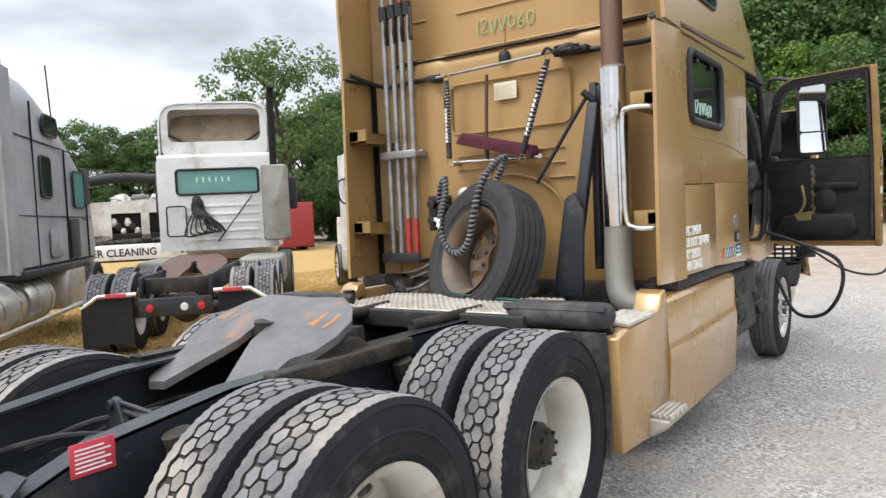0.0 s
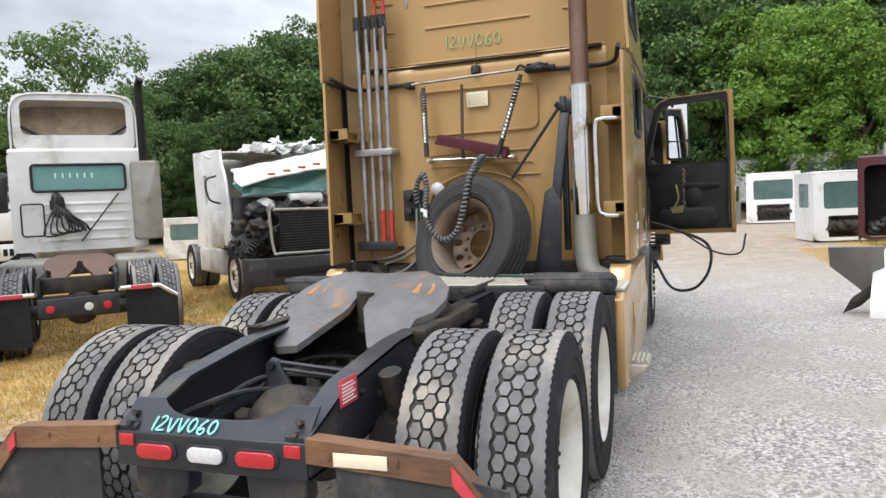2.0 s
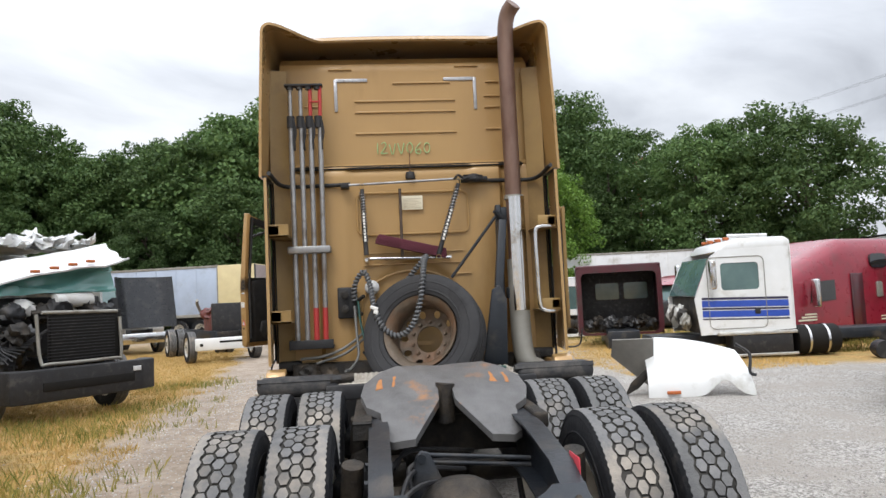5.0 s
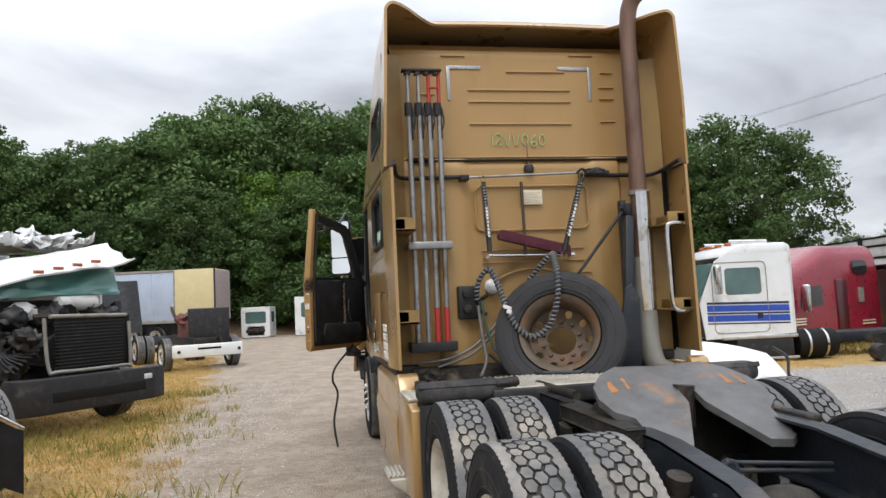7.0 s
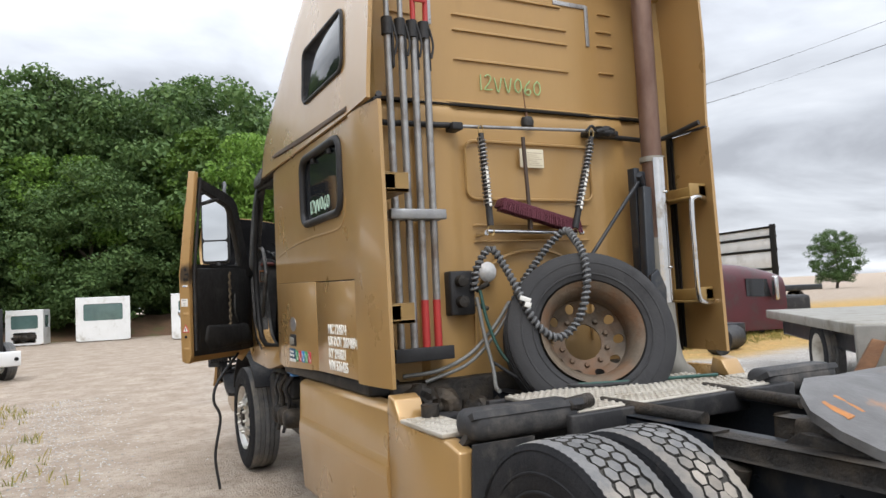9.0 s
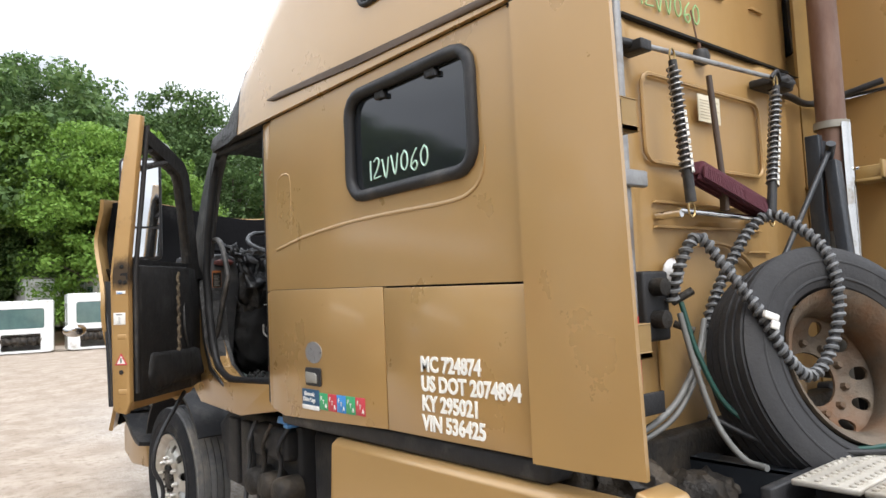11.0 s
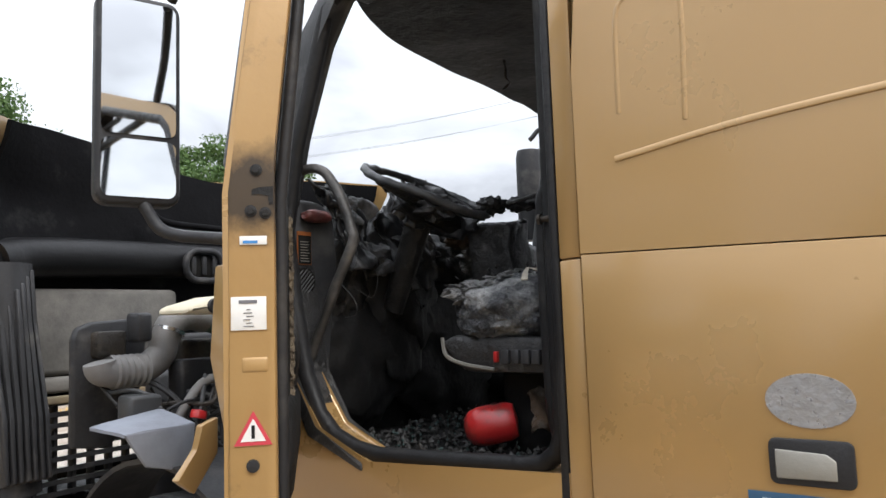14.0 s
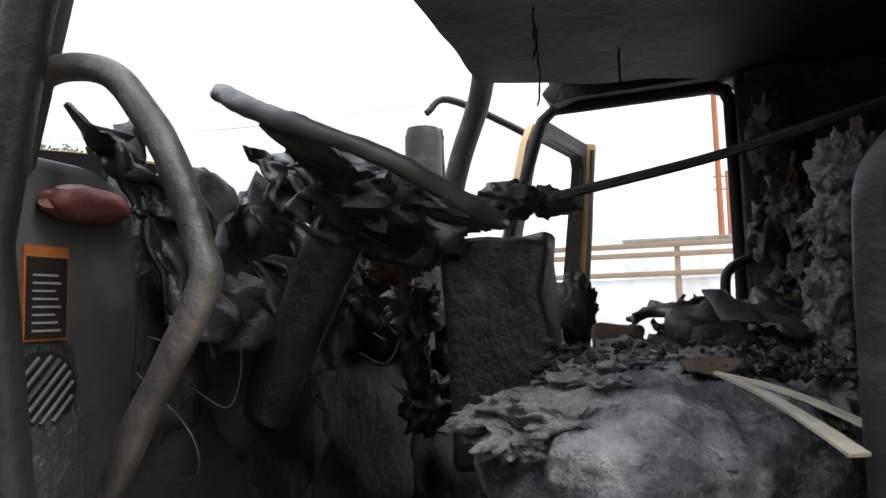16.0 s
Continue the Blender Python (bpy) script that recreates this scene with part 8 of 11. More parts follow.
for k in range(3):   # round canisters in front of the housing
    bm = bmesh.new()
    lathe(bm, [(0.0001, 0.0), (0.05, 0.0), (0.072, 0.015), (0.078, 0.05), (0.078, 0.14), (0.0001, 0.14)], 22, pose(-1.16, 6.02 + 0.17 * k, 0.72, 0, 0, 0))
    part("canister", bm, GREASE, bx, "round black canister")
    bm = bmesh.new()
    tube(bm, curve([(-1.08, 6.0 + 0.2 * k, 1.05), (-1.13, 6.03 + 0.18 * k, 0.95), (-1.10, 6.06 + 0.2 * k, 0.84), (-1.14, 6.12 + 0.16 * k, 0.60)], 5), 0.014, 8)
    part("hose", bm, (BLACK_PLASTIC, GREASE, CHAR_GREY)[k], bx)
bm = bmesh.new()
box(bm, -1.10, -0.98, 6.02, 6.42, 0.86, 1.04, 0.03)
part("filter_housing", bm, BLACK_PLASTIC, bx, "black moulded filter housing")
bm = bmesh.new()
box(bm, -1.0, -0.5, 5.36, 5.9, 0.42, 1.05, 0.05)
bx = part("fluid_tank", bm, BLACK_PLASTIC, truck, "black plastic fluid tank")
bm = bmesh.new()
lathe(bm, [(0.0001, 0), (0.05, 0), (0.055, 0.01), (0.055, 0.035), (0.0001, 0.04)], 12, pose(-1.06, 6.06, 1.06, 0, -70, 0))
box(bm, -1.10, -1.02, 5.98, 6.03, 1.05, 1.075, 0.01)
part("filler_cap", bm, BLUE_CAP, bx, "blue filler cap")
bm = bmesh.new()
box(bm, 0.55, 1.05, 5.5, 6.9, 0.45, 1.05, 0.04)
for k in range(10):
    lump(bm, (0.98 + 0.04 * math.sin(k), 6.0 + 0.12 * k, 0.75 + 0.15 * math.cos(k * 2)), (0.09, 0.10, 0.10), 0.5, 3, k, 2)
part("burnt_step_box", bm, CHAR, truck, "melted grey step box")
# right-hand canister and cowl
bm = bmesh.new()
lathe(bm, [(0.0001, 0.0), (0.075, 0.0), (0.08, 0.02), (0.08, 0.52), (0.07, 0.56), (0.0001, 0.57)], 18, pose(1.15, 7.28, 2.10, 0, -90, 0))
part("air_canister", bm, BLACK_PLASTIC, truck, "dark grey cylindrical canister")
bm = bmesh.new()
sheet(bm, lambda u, v: (-1.05 + 2.1 * u, 7.04 + 0.22 * v, 1.86 - 0.25 * v), 20, 6, 0.03)
crumple(bm, 0.03, 6, 5)
part("cowl", bm, CHAR, truck)
# loose cables hanging from the door bottoms
bm = bmesh.new()
tube(bm, curve([(-1.35, 6.80, 1.22), (-1.56, 6.62, 1.0), (-1.60, 6.60, 0.85), (-1.55, 6.60, 0.7), (-1.60, 6.60, 0.4), (-1.57, 6.60, 0.12)], 6), 0.012, 8)
part("hanging_cable", bm, BLACK_PLASTIC, truck, "black cable hanging from the door")
bm = bmesh.new()
tube(bm, curve([(1.22, 6.5, 1.35), (1.5, 6.45, 1.25), (1.78, 6.5, 1.1), (1.80, 6.5, 0.85), (1.65, 6.6, 0.62), (1.4, 6.8, 0.6), (1.22, 6.95, 0.9)], 7), 0.016, 8)
tube(bm, curve([(1.55, 6.45, 1.22), (1.85, 6.45, 1.02), (2.1, 6.5, 1.0), (2.16, 6.5, 1.2)], 6), 0.010, 8)
part("hanging_cable", bm, BLACK_PLASTIC, truck, "black cables drooping from the cab")

# ---- gear on and behind the cab's rear wall ----
def spare_wheel():
    n = Vector((-math.sin(radians(23.3)) * math.cos(radians(18.7)), -math.cos(radians(23.3)) * math.cos(radians(18.7)), math.sin(radians(18.7))))
    q = n.to_track_quat("X", "Z").to_matrix().to_4x4()
    t = thing("spare_wheel", "worn spare truck tyre on a rusty wheel leaning behind the cab", "wheel", at=Matrix.Translation((0.031, 3.646, 1.364)) @ q)
    share("rim", RIM_RUST, t, Matrix.Identity(4), "rusty brown steel wheel with ten hand holes")
    share("tyre", TYRE_SPARE, t, Matrix.Identity(4))
    return t


spare_wheel()

bar_xs = (-0.995, -0.915, -0.84, -0.765)
for k, x in enumerate(bar_xs):
    red = k >= 2
    t = thing("load_bar", "telescoping steel cargo bar with red ends" if red else "telescoping grey steel cargo bar", "cargo bar", "cargo bars in the rack")
    y = 3.985
    lean = 0.010 * k
    bm = bmesh.new()
    tube(bm, [(x, y, 1.31), (x + lean * 0.5, y, 3.20)], 0.0215, 12)
    part("outer_tube", bm, STEEL, t)
    bm = bmesh.new()
    tube(bm, [(x + lean * 0.5, y, 3.18), (x + lean * 0.7, y, 3.50)], 0.016, 10)
    part("inner_tube", bm, RED_PAINT if red else STEEL, t)
    bm = bmesh.new()
    box(bm, x - 0.045, x + 0.045, y - 0.035, y + 0.035, 3.495, 3.515, 0.005)
    tube(bm, [(x, y, 3.47), (x, y, 3.50)], 0.028, 10)
    part("foot_pad", bm, BLACK_PLASTIC, t, "black rubber foot")
    bm = bmesh.new()
    tube(bm, [(x, y, 3.14), (x, y, 3.24)], 0.033, 10)
    tube(bm, curve([(x + 0.03, y - 0.02, 3.2), (x + 0.045, y - 0.03, 3.1), (x + 0.03, y - 0.03, 3.02)], 4), 0.007, 6)
    box(bm, x + 0.02, x + 0.034, y - 0.02, y + 0.02, 2.95, 3.22, 0.004)
    part("ratchet", bm, BLACK_PLASTIC, t, "black ratchet handle")
    if red:
        bm = bmesh.new()
        tube(bm, [(x, y, 1.312), (x + 0.001, y, 1.62)], 0.0228, 12)
        part("painted_end", bm, RED_PAINT, t, "red painted lower end")
        bm = bmesh.new()
        tube(bm, [(bar_xs[2] + 0.01, y - 0.02, 3.36), (bar_xs[3] + 0.01, y - 0.02, 3.36)], 0.009, 6)
        if k == 3:
            part("spreader", bm, RED_PAINT, t)
        else:
            bm.free()
rack = thing("bar_rack", "grey steel rack clamping cargo bars to the cab wall", "rack")
bm = bmesh.new()
box(bm, -1.05, -0.70, 3.925, 3.955, 2.075, 2.135, 0.008)
box(bm, -1.05, -0.70, 4.01, 4.04, 2.075, 2.135, 0.008)
for x in (-1.04, -0.71):
    box(bm, x - 0.012, x + 0.012, 3.95, 4.15, 2.085, 2.125, 0.004)
part("clamp_bar", bm, STEEL, rack)
bm = bmesh.new()
box(bm, -1.06, -0.70, 3.92, 4.12, 1.285, 1.31, 0.006)
box(bm, -1.06, -0.70, 3.915, 3.93, 1.285, 1.36, 0.004)
box(bm, -1.06, -1.05, 3.92, 4.1, 1.285, 1.36, 0.004)
part("foot_tray", bm, BLACK_PLASTIC, rack, "black steel foot tray")

rail = thing("hose_rail", "chromed rod with springs holding air lines behind the cab", "hose rail")
bm = bmesh.new()
tube(bm, [(-0.55, 4.0, 2.642), (0.45, 3.96, 2.665)], 0.011, 10)
part("rod", bm, STEEL, rail)
bm = bmesh.new()
box(bm, -0.60, -0.53, 3.985, 4.09, 2.62, 2.665, 0.006)
part("rod_bracket", bm, BLACK_PLASTIC, rail, "black rod bracket")
bm = bmesh.new()
lump(bm, (0.52, 3.97, 2.665), (0.10, 0.04, 0.035), 0.4, 3, 2, 3)
box(bm, 0.42, 0.66, 3.98, 4.09, 2.645, 2.685, 0.01)
tube(bm, curve([(0.45, 3.95, 2.66), (0.40, 3.94, 2.69), (0.36, 3.95, 2.655)], 4), 0.010, 6)
part("rod_bracket", bm, BLACK_PLASTIC, rail, "black bracket and strap end")
bm = bmesh.new()
tube(bm, [(-0.41, 3.99, 2.012), (0.30, 3.97, 1.995)], 0.013, 10)
for x in (-0.41, 0.30):
    tube(bm, [(x, 3.98, 2.0), (x, 4.09, 2.0)], 0.016, 8)
part("lower_rod", bm, CHROME, rail, "scuffed white lower rod")


def sprung_grip(x0, z0, x1, z1, y, label):
    """A long black hand grip in a coil spring, hanging between the two rods."""
    t = thing("hose_grip", label, "hose grip", "hose grips")
    a, b = Vector((x0, y, z0)), Vector((x1, y - 0.03, z1))
    d = (b - a).normalized()
    bm = bmesh.new()
    tube(bm, [a, a.lerp(b, 0.35), b], 0.017, 10, 0.021)
    part("grip", bm, BLACK_PLASTIC, t)
    bm = bmesh.new()
    u = d.orthogonal().normalized()
    w = d.cross(u)
    tube(bm, [a.lerp(b, 0.05 + 0.75 * i / 150) + (u * math.cos(i * 0.75) + w * math.sin(i * 0.75)) * 0.026 for i in range(151)], 0.0042, 5)
    part("spring", bm, STEEL, t)
    bm = bmesh.new()
    for i in range(9):
        p = a.lerp(b, 0.38 + 0.05 * i)
        box(bm, p.x - 0.008, p.x + 0.008, p.y - 0.027, p.y - 0.0245, p.z - 0.011, p.z + 0.009)
    part("grip_print", bm, LETTER, t, "white print on the grip")
    bm = bmesh.new()
    tube(bm, [b + Vector((0.022 * math.cos(i * 0.524), 0, -0.03 + 0.03 * math.sin(i * 0.524))) for i in range(12)], 0.004, 6, closed=True)
    tube(bm, [a + Vector((0.018 * math.cos(i * 0.524), 0, 0.02 + 0.03 * math.sin(i * 0.524))) for i in range(12)], 0.004, 6, closed=True)
    part("ring", bm, BRASS, t, "small brass ring")


sprung_grip(-0.42, 2.60, -0.405, 2.04, 3.97, "black sprung hose grip with white print")
sprung_grip(0.40, 2.62, 0.20, 2.02, 3.95, "black sprung hose grip hanging at a slant")

broom = thing("push_broom", "maroon-bristled push broom hung behind the cab", "broom")
bm = bmesh.new()
m = pose(-0.02, 3.985, 2.115, 0, 14, 0)
vs = prism(bm, [(-0.31, -0.035), (-0.29, 0.03), (0.29, 0.03), (0.31, -0.035)], "y", -0.045, 0.045, 0.01)
for i in range(240):
    x, y = -0.29 + 0.58 * ((i * 0.618) % 1), -0.05 + 0.02 * (i % 4)
    tube(bm, [(x, y, 0.0), (x * 1.04, y * 1.3, -0.055)], 0.006, 4)
for v in bm.verts:
    v.co = m @ v.co
part("bristle_head", bm, BROOM, broom, "matted maroon bristles")
bm = bmesh.new()
tube(bm, [(-0.10, 4.0, 2.60), (-0.105, 3.96, 2.02)], 0.013, 10)
box(bm, -0.115, -0.095, 3.955, 3.985, 2.02, 2.16, 0.004)
part("handle", bm, WOOD_HANDLE, broom, "dark wooden handle")

strobe = thing("beacon_antenna", "small dark beacon with thin antenna on the cab wall", "antenna")
bm = bmesh.new()
lathe(bm, [(0.0001, -0.03), (0.04, -0.03), (0.045, 0.0), (0.035, 0.03), (0.0001, 0.035)], 16, pose(0.0, 4.09, 2.725, 0, -90, 0))
part("base", bm, BLACK_PLASTIC, strobe)
bm = bmesh.new()
tube(bm, [(0.0, 4.09, 2.74), (0.002, 4.12, 2.95)], 0.004, 6)
tube(bm, [(0.0, 4.09, 2.76), (0.0, 4.092, 2.79)], 0.008, 6)
part("whip", bm, RUST, strobe)

bm = bmesh.new()
box(bm, -0.085, 0.095, 4.066, 4.070, 2.425, 2.545, 0.0005)
lab = solid("paper_notice", bm, TAPE, "faded cream paper notice stuck to the cab wall", "sticker")
bm = bmesh.new()
for k in range(7):
    box(bm, -0.07, 0.08 - 0.02 * (k % 3), 4.0645, 4.0655, 2.44 + 0.013 * k, 2.443 + 0.013 * k)
part("print", bm, mat("faded_print", (0.45, 0.36, 0.24), None, 0.8), lab)

# hoses
def hose(pts, r, material, name, label, wrap=False):
    t = thing(name, label, "hose", "air hoses")
    c = curve(pts, 10)
    bm = bmesh.new()
    tube(bm, c, r, 10)
    part("line", bm, BLACK_PLASTIC if wrap else material, t)
    if wrap:
        bm = bmesh.new()
        L = [0.0]
        for a, b in zip(c, c[1:]):
            L.append(L[-1] + (b - a).length)
        up = Vector((0.3, 1, 0.2)).normalized()
        pts2, k = [], 0
        step = 0.0042
        s = 0.0
        while s < L[-1]:
            while k < len(L) - 2 and L[k + 1] < s:
                k += 1
            f = (s - L[k]) / max(1e-6, L[k + 1] - L[k])
            p, d = c[k].lerp(c[k + 1], f), (c[k + 1] - c[k]).normalized()
            u = (up - d * up.dot(d)).normalized()
            w = d.cross(u)
            ph = s / 0.032 * 2 * math.pi
            pts2.append(p + (u * math.cos(ph) + w * math.sin(ph)) * (r + 0.002))
            s += step
        tube(bm, pts2, 0.0088, 5)
        part("spiral_wrap", bm, material, t, "grey spiral wrap")


hose([(-0.52, 3.98, 1.66), (-0.51, 3.94, 1.80), (-0.435, 3.905, 1.90), (-0.385, 3.84, 1.79), (-0.356, 3.72, 1.60), (-0.30, 3.67, 1.45), (-0.186, 3.645, 1.372), (-0.07, 3.62, 1.44), (0.0, 3.596, 1.62), (0.035, 3.64, 1.82), (0.065, 3.78, 1.96), (0.089, 3.88, 2.0), (0.03, 3.94, 1.94), (-0.07, 3.97, 1.82), (-0.18, 3.99, 1.68), (-0.26, 4.0, 1.54)], 0.0165, HOSE_WRAP, "air_line_bundle", "spiral-wrapped air line bundle looped over the spare tyre", True)
hose([(-0.49, 3.96, 1.66), (-0.47, 3.91, 1.45), (-0.41, 3.82, 1.25), (-0.28, 3.60, 1.135), (0.02, 3.42, 1.122), (0.42, 3.30, 1.122), (0.60, 3.24, 1.122)], 0.010, TEAL_HOSE, "green_air_line", "thin green air hose trailing onto the deck")
hose([(-0.52, 3.95, 1.62), (-0.51, 3.90, 1.40), (-0.50, 3.84, 1.22), (-0.56, 3.72, 1.13), (-0.60, 3.62, 1.12)], 0.011, GREY_AIRLINE, "grey_air_line", "grey air hose hanging from the wall")
hose([(-0.27, 4.0, 1.58), (-0.40, 3.96, 1.45), (-0.58, 3.95, 1.30), (-0.78, 3.97, 1.22), (-0.98, 4.02, 1.20)], 0.012, GREY_AIRLINE, "grey_air_line", "grey cable sagging beneath the wall")
hose([(-0.25, 4.0, 1.55), (-0.42, 3.96, 1.38), (-0.60, 3.96, 1.24), (-0.85, 4.0, 1.16)], 0.011, GREY_AIRLINE, "grey_air_line", "grey cable sagging beneath the wall")
hose([(-0.46, 3.90, 1.24), (-0.36, 3.70, 1.14), (-0.16, 3.46, 1.118), (0.06, 3.36, 1.118)], 0.010, BLACK_PLASTIC, "black_air_line", "thin black air hose lying on the deck")
bm = bmesh.new()
box(bm, -0.025, 0.04, -0.035, -0.018, -0.012, 0.014, 0.004)
box(bm, 0.012, 0.05, -0.034, -0.022, -0.040, -0.010, 0.004)
solid("hose_tag", bm, WHITE_PAPER, "white plastic tag clipped on the hose", "tag", at=pose(-0.356, 3.715, 1.60, 0, 20, -20))

fit = thing("hose_coupling_box", "black coupling box with plugs on the cab wall", "coupling box")
bm = bmesh.new()
box(bm, -0.66, -0.50, 4.0, 4.09, 1.52, 1.78, 0.012)
part("box", bm, BLACK_PLASTIC, fit)
for z in (1.72, 1.60):
    bm = bmesh.new()
    lathe(bm, [(0.0001, 0), (0.034, 0), (0.034, 0.05), (0.02, 0.055), (0.0001, 0.055)], 14, pose(-0.60, 4.0, z, 0, 0, -90))
    part("socket", bm, GREASE, fit)
bm = bmesh.new()
tube(bm, [(-0.5, 3.99, 1.66), (-0.44, 3.94, 1.70)], 0.016, 8)
part("plug", bm, GREASE, fit)
bm = bmesh.new()
tube(bm, [(-0.5, 3.99, 1.58), (-0.46, 3.93, 1.55)], 0.014, 8)
part("plug", bm, GREASE, fit)
bm = bmesh.new()
lathe(bm, [(0.0001, 0.0), (0.055, 0.0), (0.062, 0.012), (0.05, 0.03), (0.0001, 0.038)], 20, pose(-0.37, 4.075, 1.77, 0, 0, -90))
lamp = solid("work_lamp", bm, WHITE_LENS, "round clear work lamp on the cab wall", "lamp")

# load jack leaning beside the stack, and its strut
jack = thing("support_beam", "black steel support beam leaning beside the exhaust", "beam")
bm = bmesh.new()
box(bm, -0.035, 0.035, -0.03, 0.03, 0.0, 1.20, 0.008, m=pose(0.60, 3.74, 1.10, -6, 7, 0))
prism(bm, [(0.50, 1.10), (0.70, 1.10), (0.72, 1.62), (0.66, 1.74), (0.60, 1.70)], "y", 3.70, 3.73, 0.006)
part("beam", bm, FRAME_BLACK, jack)
bm = bmesh.new()
tube(bm, [(0.70, 3.86, 2.33), (0.30, 3.93, 1.82)], 0.013, 8)
tube(bm, [(0.68, 3.84, 2.36), (0.74, 3.88, 2.30)], 0.022, 8)
part("strut", bm, FRAME_BLACK, jack)

# dark clutter below the wall
bm = bmesh.new()
for k in range(12):
    lump(bm, (-0.9 + 0.16 * k, 3.96 + 0.06 * math.sin(k * 2), 1.0 + 0.06 * math.cos(k)), (0.09, 0.12, 0.09), 0.35, 2.6, k * 1.7, 3)
box(bm, -1.05, 1.05, 4.02, 4.4, 0.78, 1.16, 0.02)
part("under_cab_clutter", bm, GREASE, truck, "greasy mounts and lines under the cab", sharp=60)
bm = bmesh.new()
tube(bm, [(-1.06, 3.52, 1.03), (-1.06, 3.52, 1.115)], 0.045, 16)
part("filler_neck", bm, GREASE, truck)
bm = bmesh.new()
tube(bm, [(-0.68, 2.93, 1.13), (-0.52, 2.97, 1.135)], 0.035, 12)
part("deck_lamp", bm, GREASE, truck)

# ---- other parked trucks ----
def heading(x, y, yaw):
    """Ground pose of a vehicle whose front points along local +y, turned left by yaw degrees."""
    return pose(x, y, gz(x, y), 0, 0, yaw)




def glass_quad(parent, pts, material, name="window", label="", t=0.012):
    bm = bmesh.new()
    a, b, c, d = (Vector(p) for p in pts)
    n = (b - a).cross(d - a).normalized() * t
    vs = [bm.verts.new(p + o) for o in (-n / 2, n / 2) for p in (a, b, c, d)]
    bm.faces.new(vs[3::-1])
    bm.faces.new(vs[4:])
    for i in range(4):
        bm.faces.new((vs[i], vs[(i + 1) % 4], vs[4 + (i + 1) % 4], vs[4 + i]))
    return part(name, bm, material, parent, label)


def rolling_chassis(t, y_rear, y_front, duals, front, rim=None, rail_z=1.0, plain=False):
    """Rails, axles and wheels along local y."""
    for s in (-1, 1):
        bm = bmesh.new()
        box(bm, min(s * 0.39, s * 0.43), max(s * 0.39, s * 0.43), y_rear, y_front, rail_z - 0.26, rail_z, 0.01)
        part("chassis_rail", bm, FRAME_BLACK, t)
    for y in (y_rear + 0.1, (y_rear + y_front) / 2, y_front - 0.3):
        bm = bmesh.new()
        box(bm, -0.39, 0.39, y, y + 0.1, rail_z - 0.22, rail_z - 0.03, 0.01)
        part("crossmember", bm, GREASE, t)
    for y in duals:
        bm = bmesh.new()
        tube(bm, [(-0.8, y, 0.51), (0.8, y, 0.51)], 0.09, 10)
        lathe(bm, [(0.0001, -0.14), (0.2, -0.06), (0.2, 0.06), (0.0001, 0.14)], 16, pose(0, y, 0.53, 0, 0, 90))
        part("axle", bm, GREASE, t)
        for s in (-1, 1):
            wheel(t, s * 1.03, y, 0.515, s, None, rim, True, 20 * s)
            w = share("wheel", RIM_WHITE, t, pose(s * 0.72, y, 0.515, 30, 0, 180 if s > 0 else 0))
            share("tyre", TYRE_DRIVE, w, Matrix.Identity(4))
    for y in front:
        for s in (-1, 1):
            wheel(t, s * 1.03, y, 0.505, s, TYRE_RIB, rim or RIM_ALU_F, True, 5)


BLACK_FLAP = mat("black_flap_rubber", (0.010, 0.010, 0.011), (0.018, 0.018, 0.02), 0.6, 0, 6, 0.15, spec=0.2)
def back_flaps(t, y, red=True):
    for s in (-1, 1):
        bm = bmesh.new()
        tube(bm, [(s * 0.45, y, 0.80), (s * 0.88, y, 0.80), (s * 1.08, y, 0.66)], 0.028, 8)
        h = part("flap_hanger", bm, CHROME, t, "striped red and white flap hanger")
        bm = bmesh.new()
        box(bm, min(s * 0.56, s * 0.80), max(s * 0.56, s * 0.80), y - 0.036, y - 0.027, 0.776, 0.824, 0.002)
        part("red_tape", bm, RED_ST, h)
        bm = bmesh.new()
        sheet(bm, lambda u, v, s=s: (s * (0.50 + 0.58 * u), y + 0.02 * math.sin(4 * u), 0.77 - 0.12 * max(0.0, u - 0.65) / 0.35 - 0.56 * v), 6, 6, 0.012 * s)
        part("mud_flap", bm, BLACK_FLAP, h, "black rubber mud flap")
    bm = bmesh.new()
    box(bm, -0.43, 0.43, y - 0.02, y + 0.03, 0.52, 0.74, 0.01)
    part("rear_crossmember", bm, FRAME_BLACK, t)
    for x, m in ((-0.30, RED_LENS), (0.10, WHITE_LENS), (0.30, RED_LENS)):
        bm = bmesh.new()
        lathe(bm, [(0.0001, 0), (0.05, 0), (0.045, 0.015), (0.0001, 0.02)], 14, pose(x, y - 0.02, 0.62, 0, 0, -90))
        part("tail_lamp", bm, m, t)


WHITE_CAB = mat("weathered_white_paint", (0.72, 0.72, 0.70), (0.62, 0.62, 0.59), 0.42, 0.0, 2.0, 0.08, 30, 0.15, (0.40, 0.37, 0.31), 0.2, 2.2)
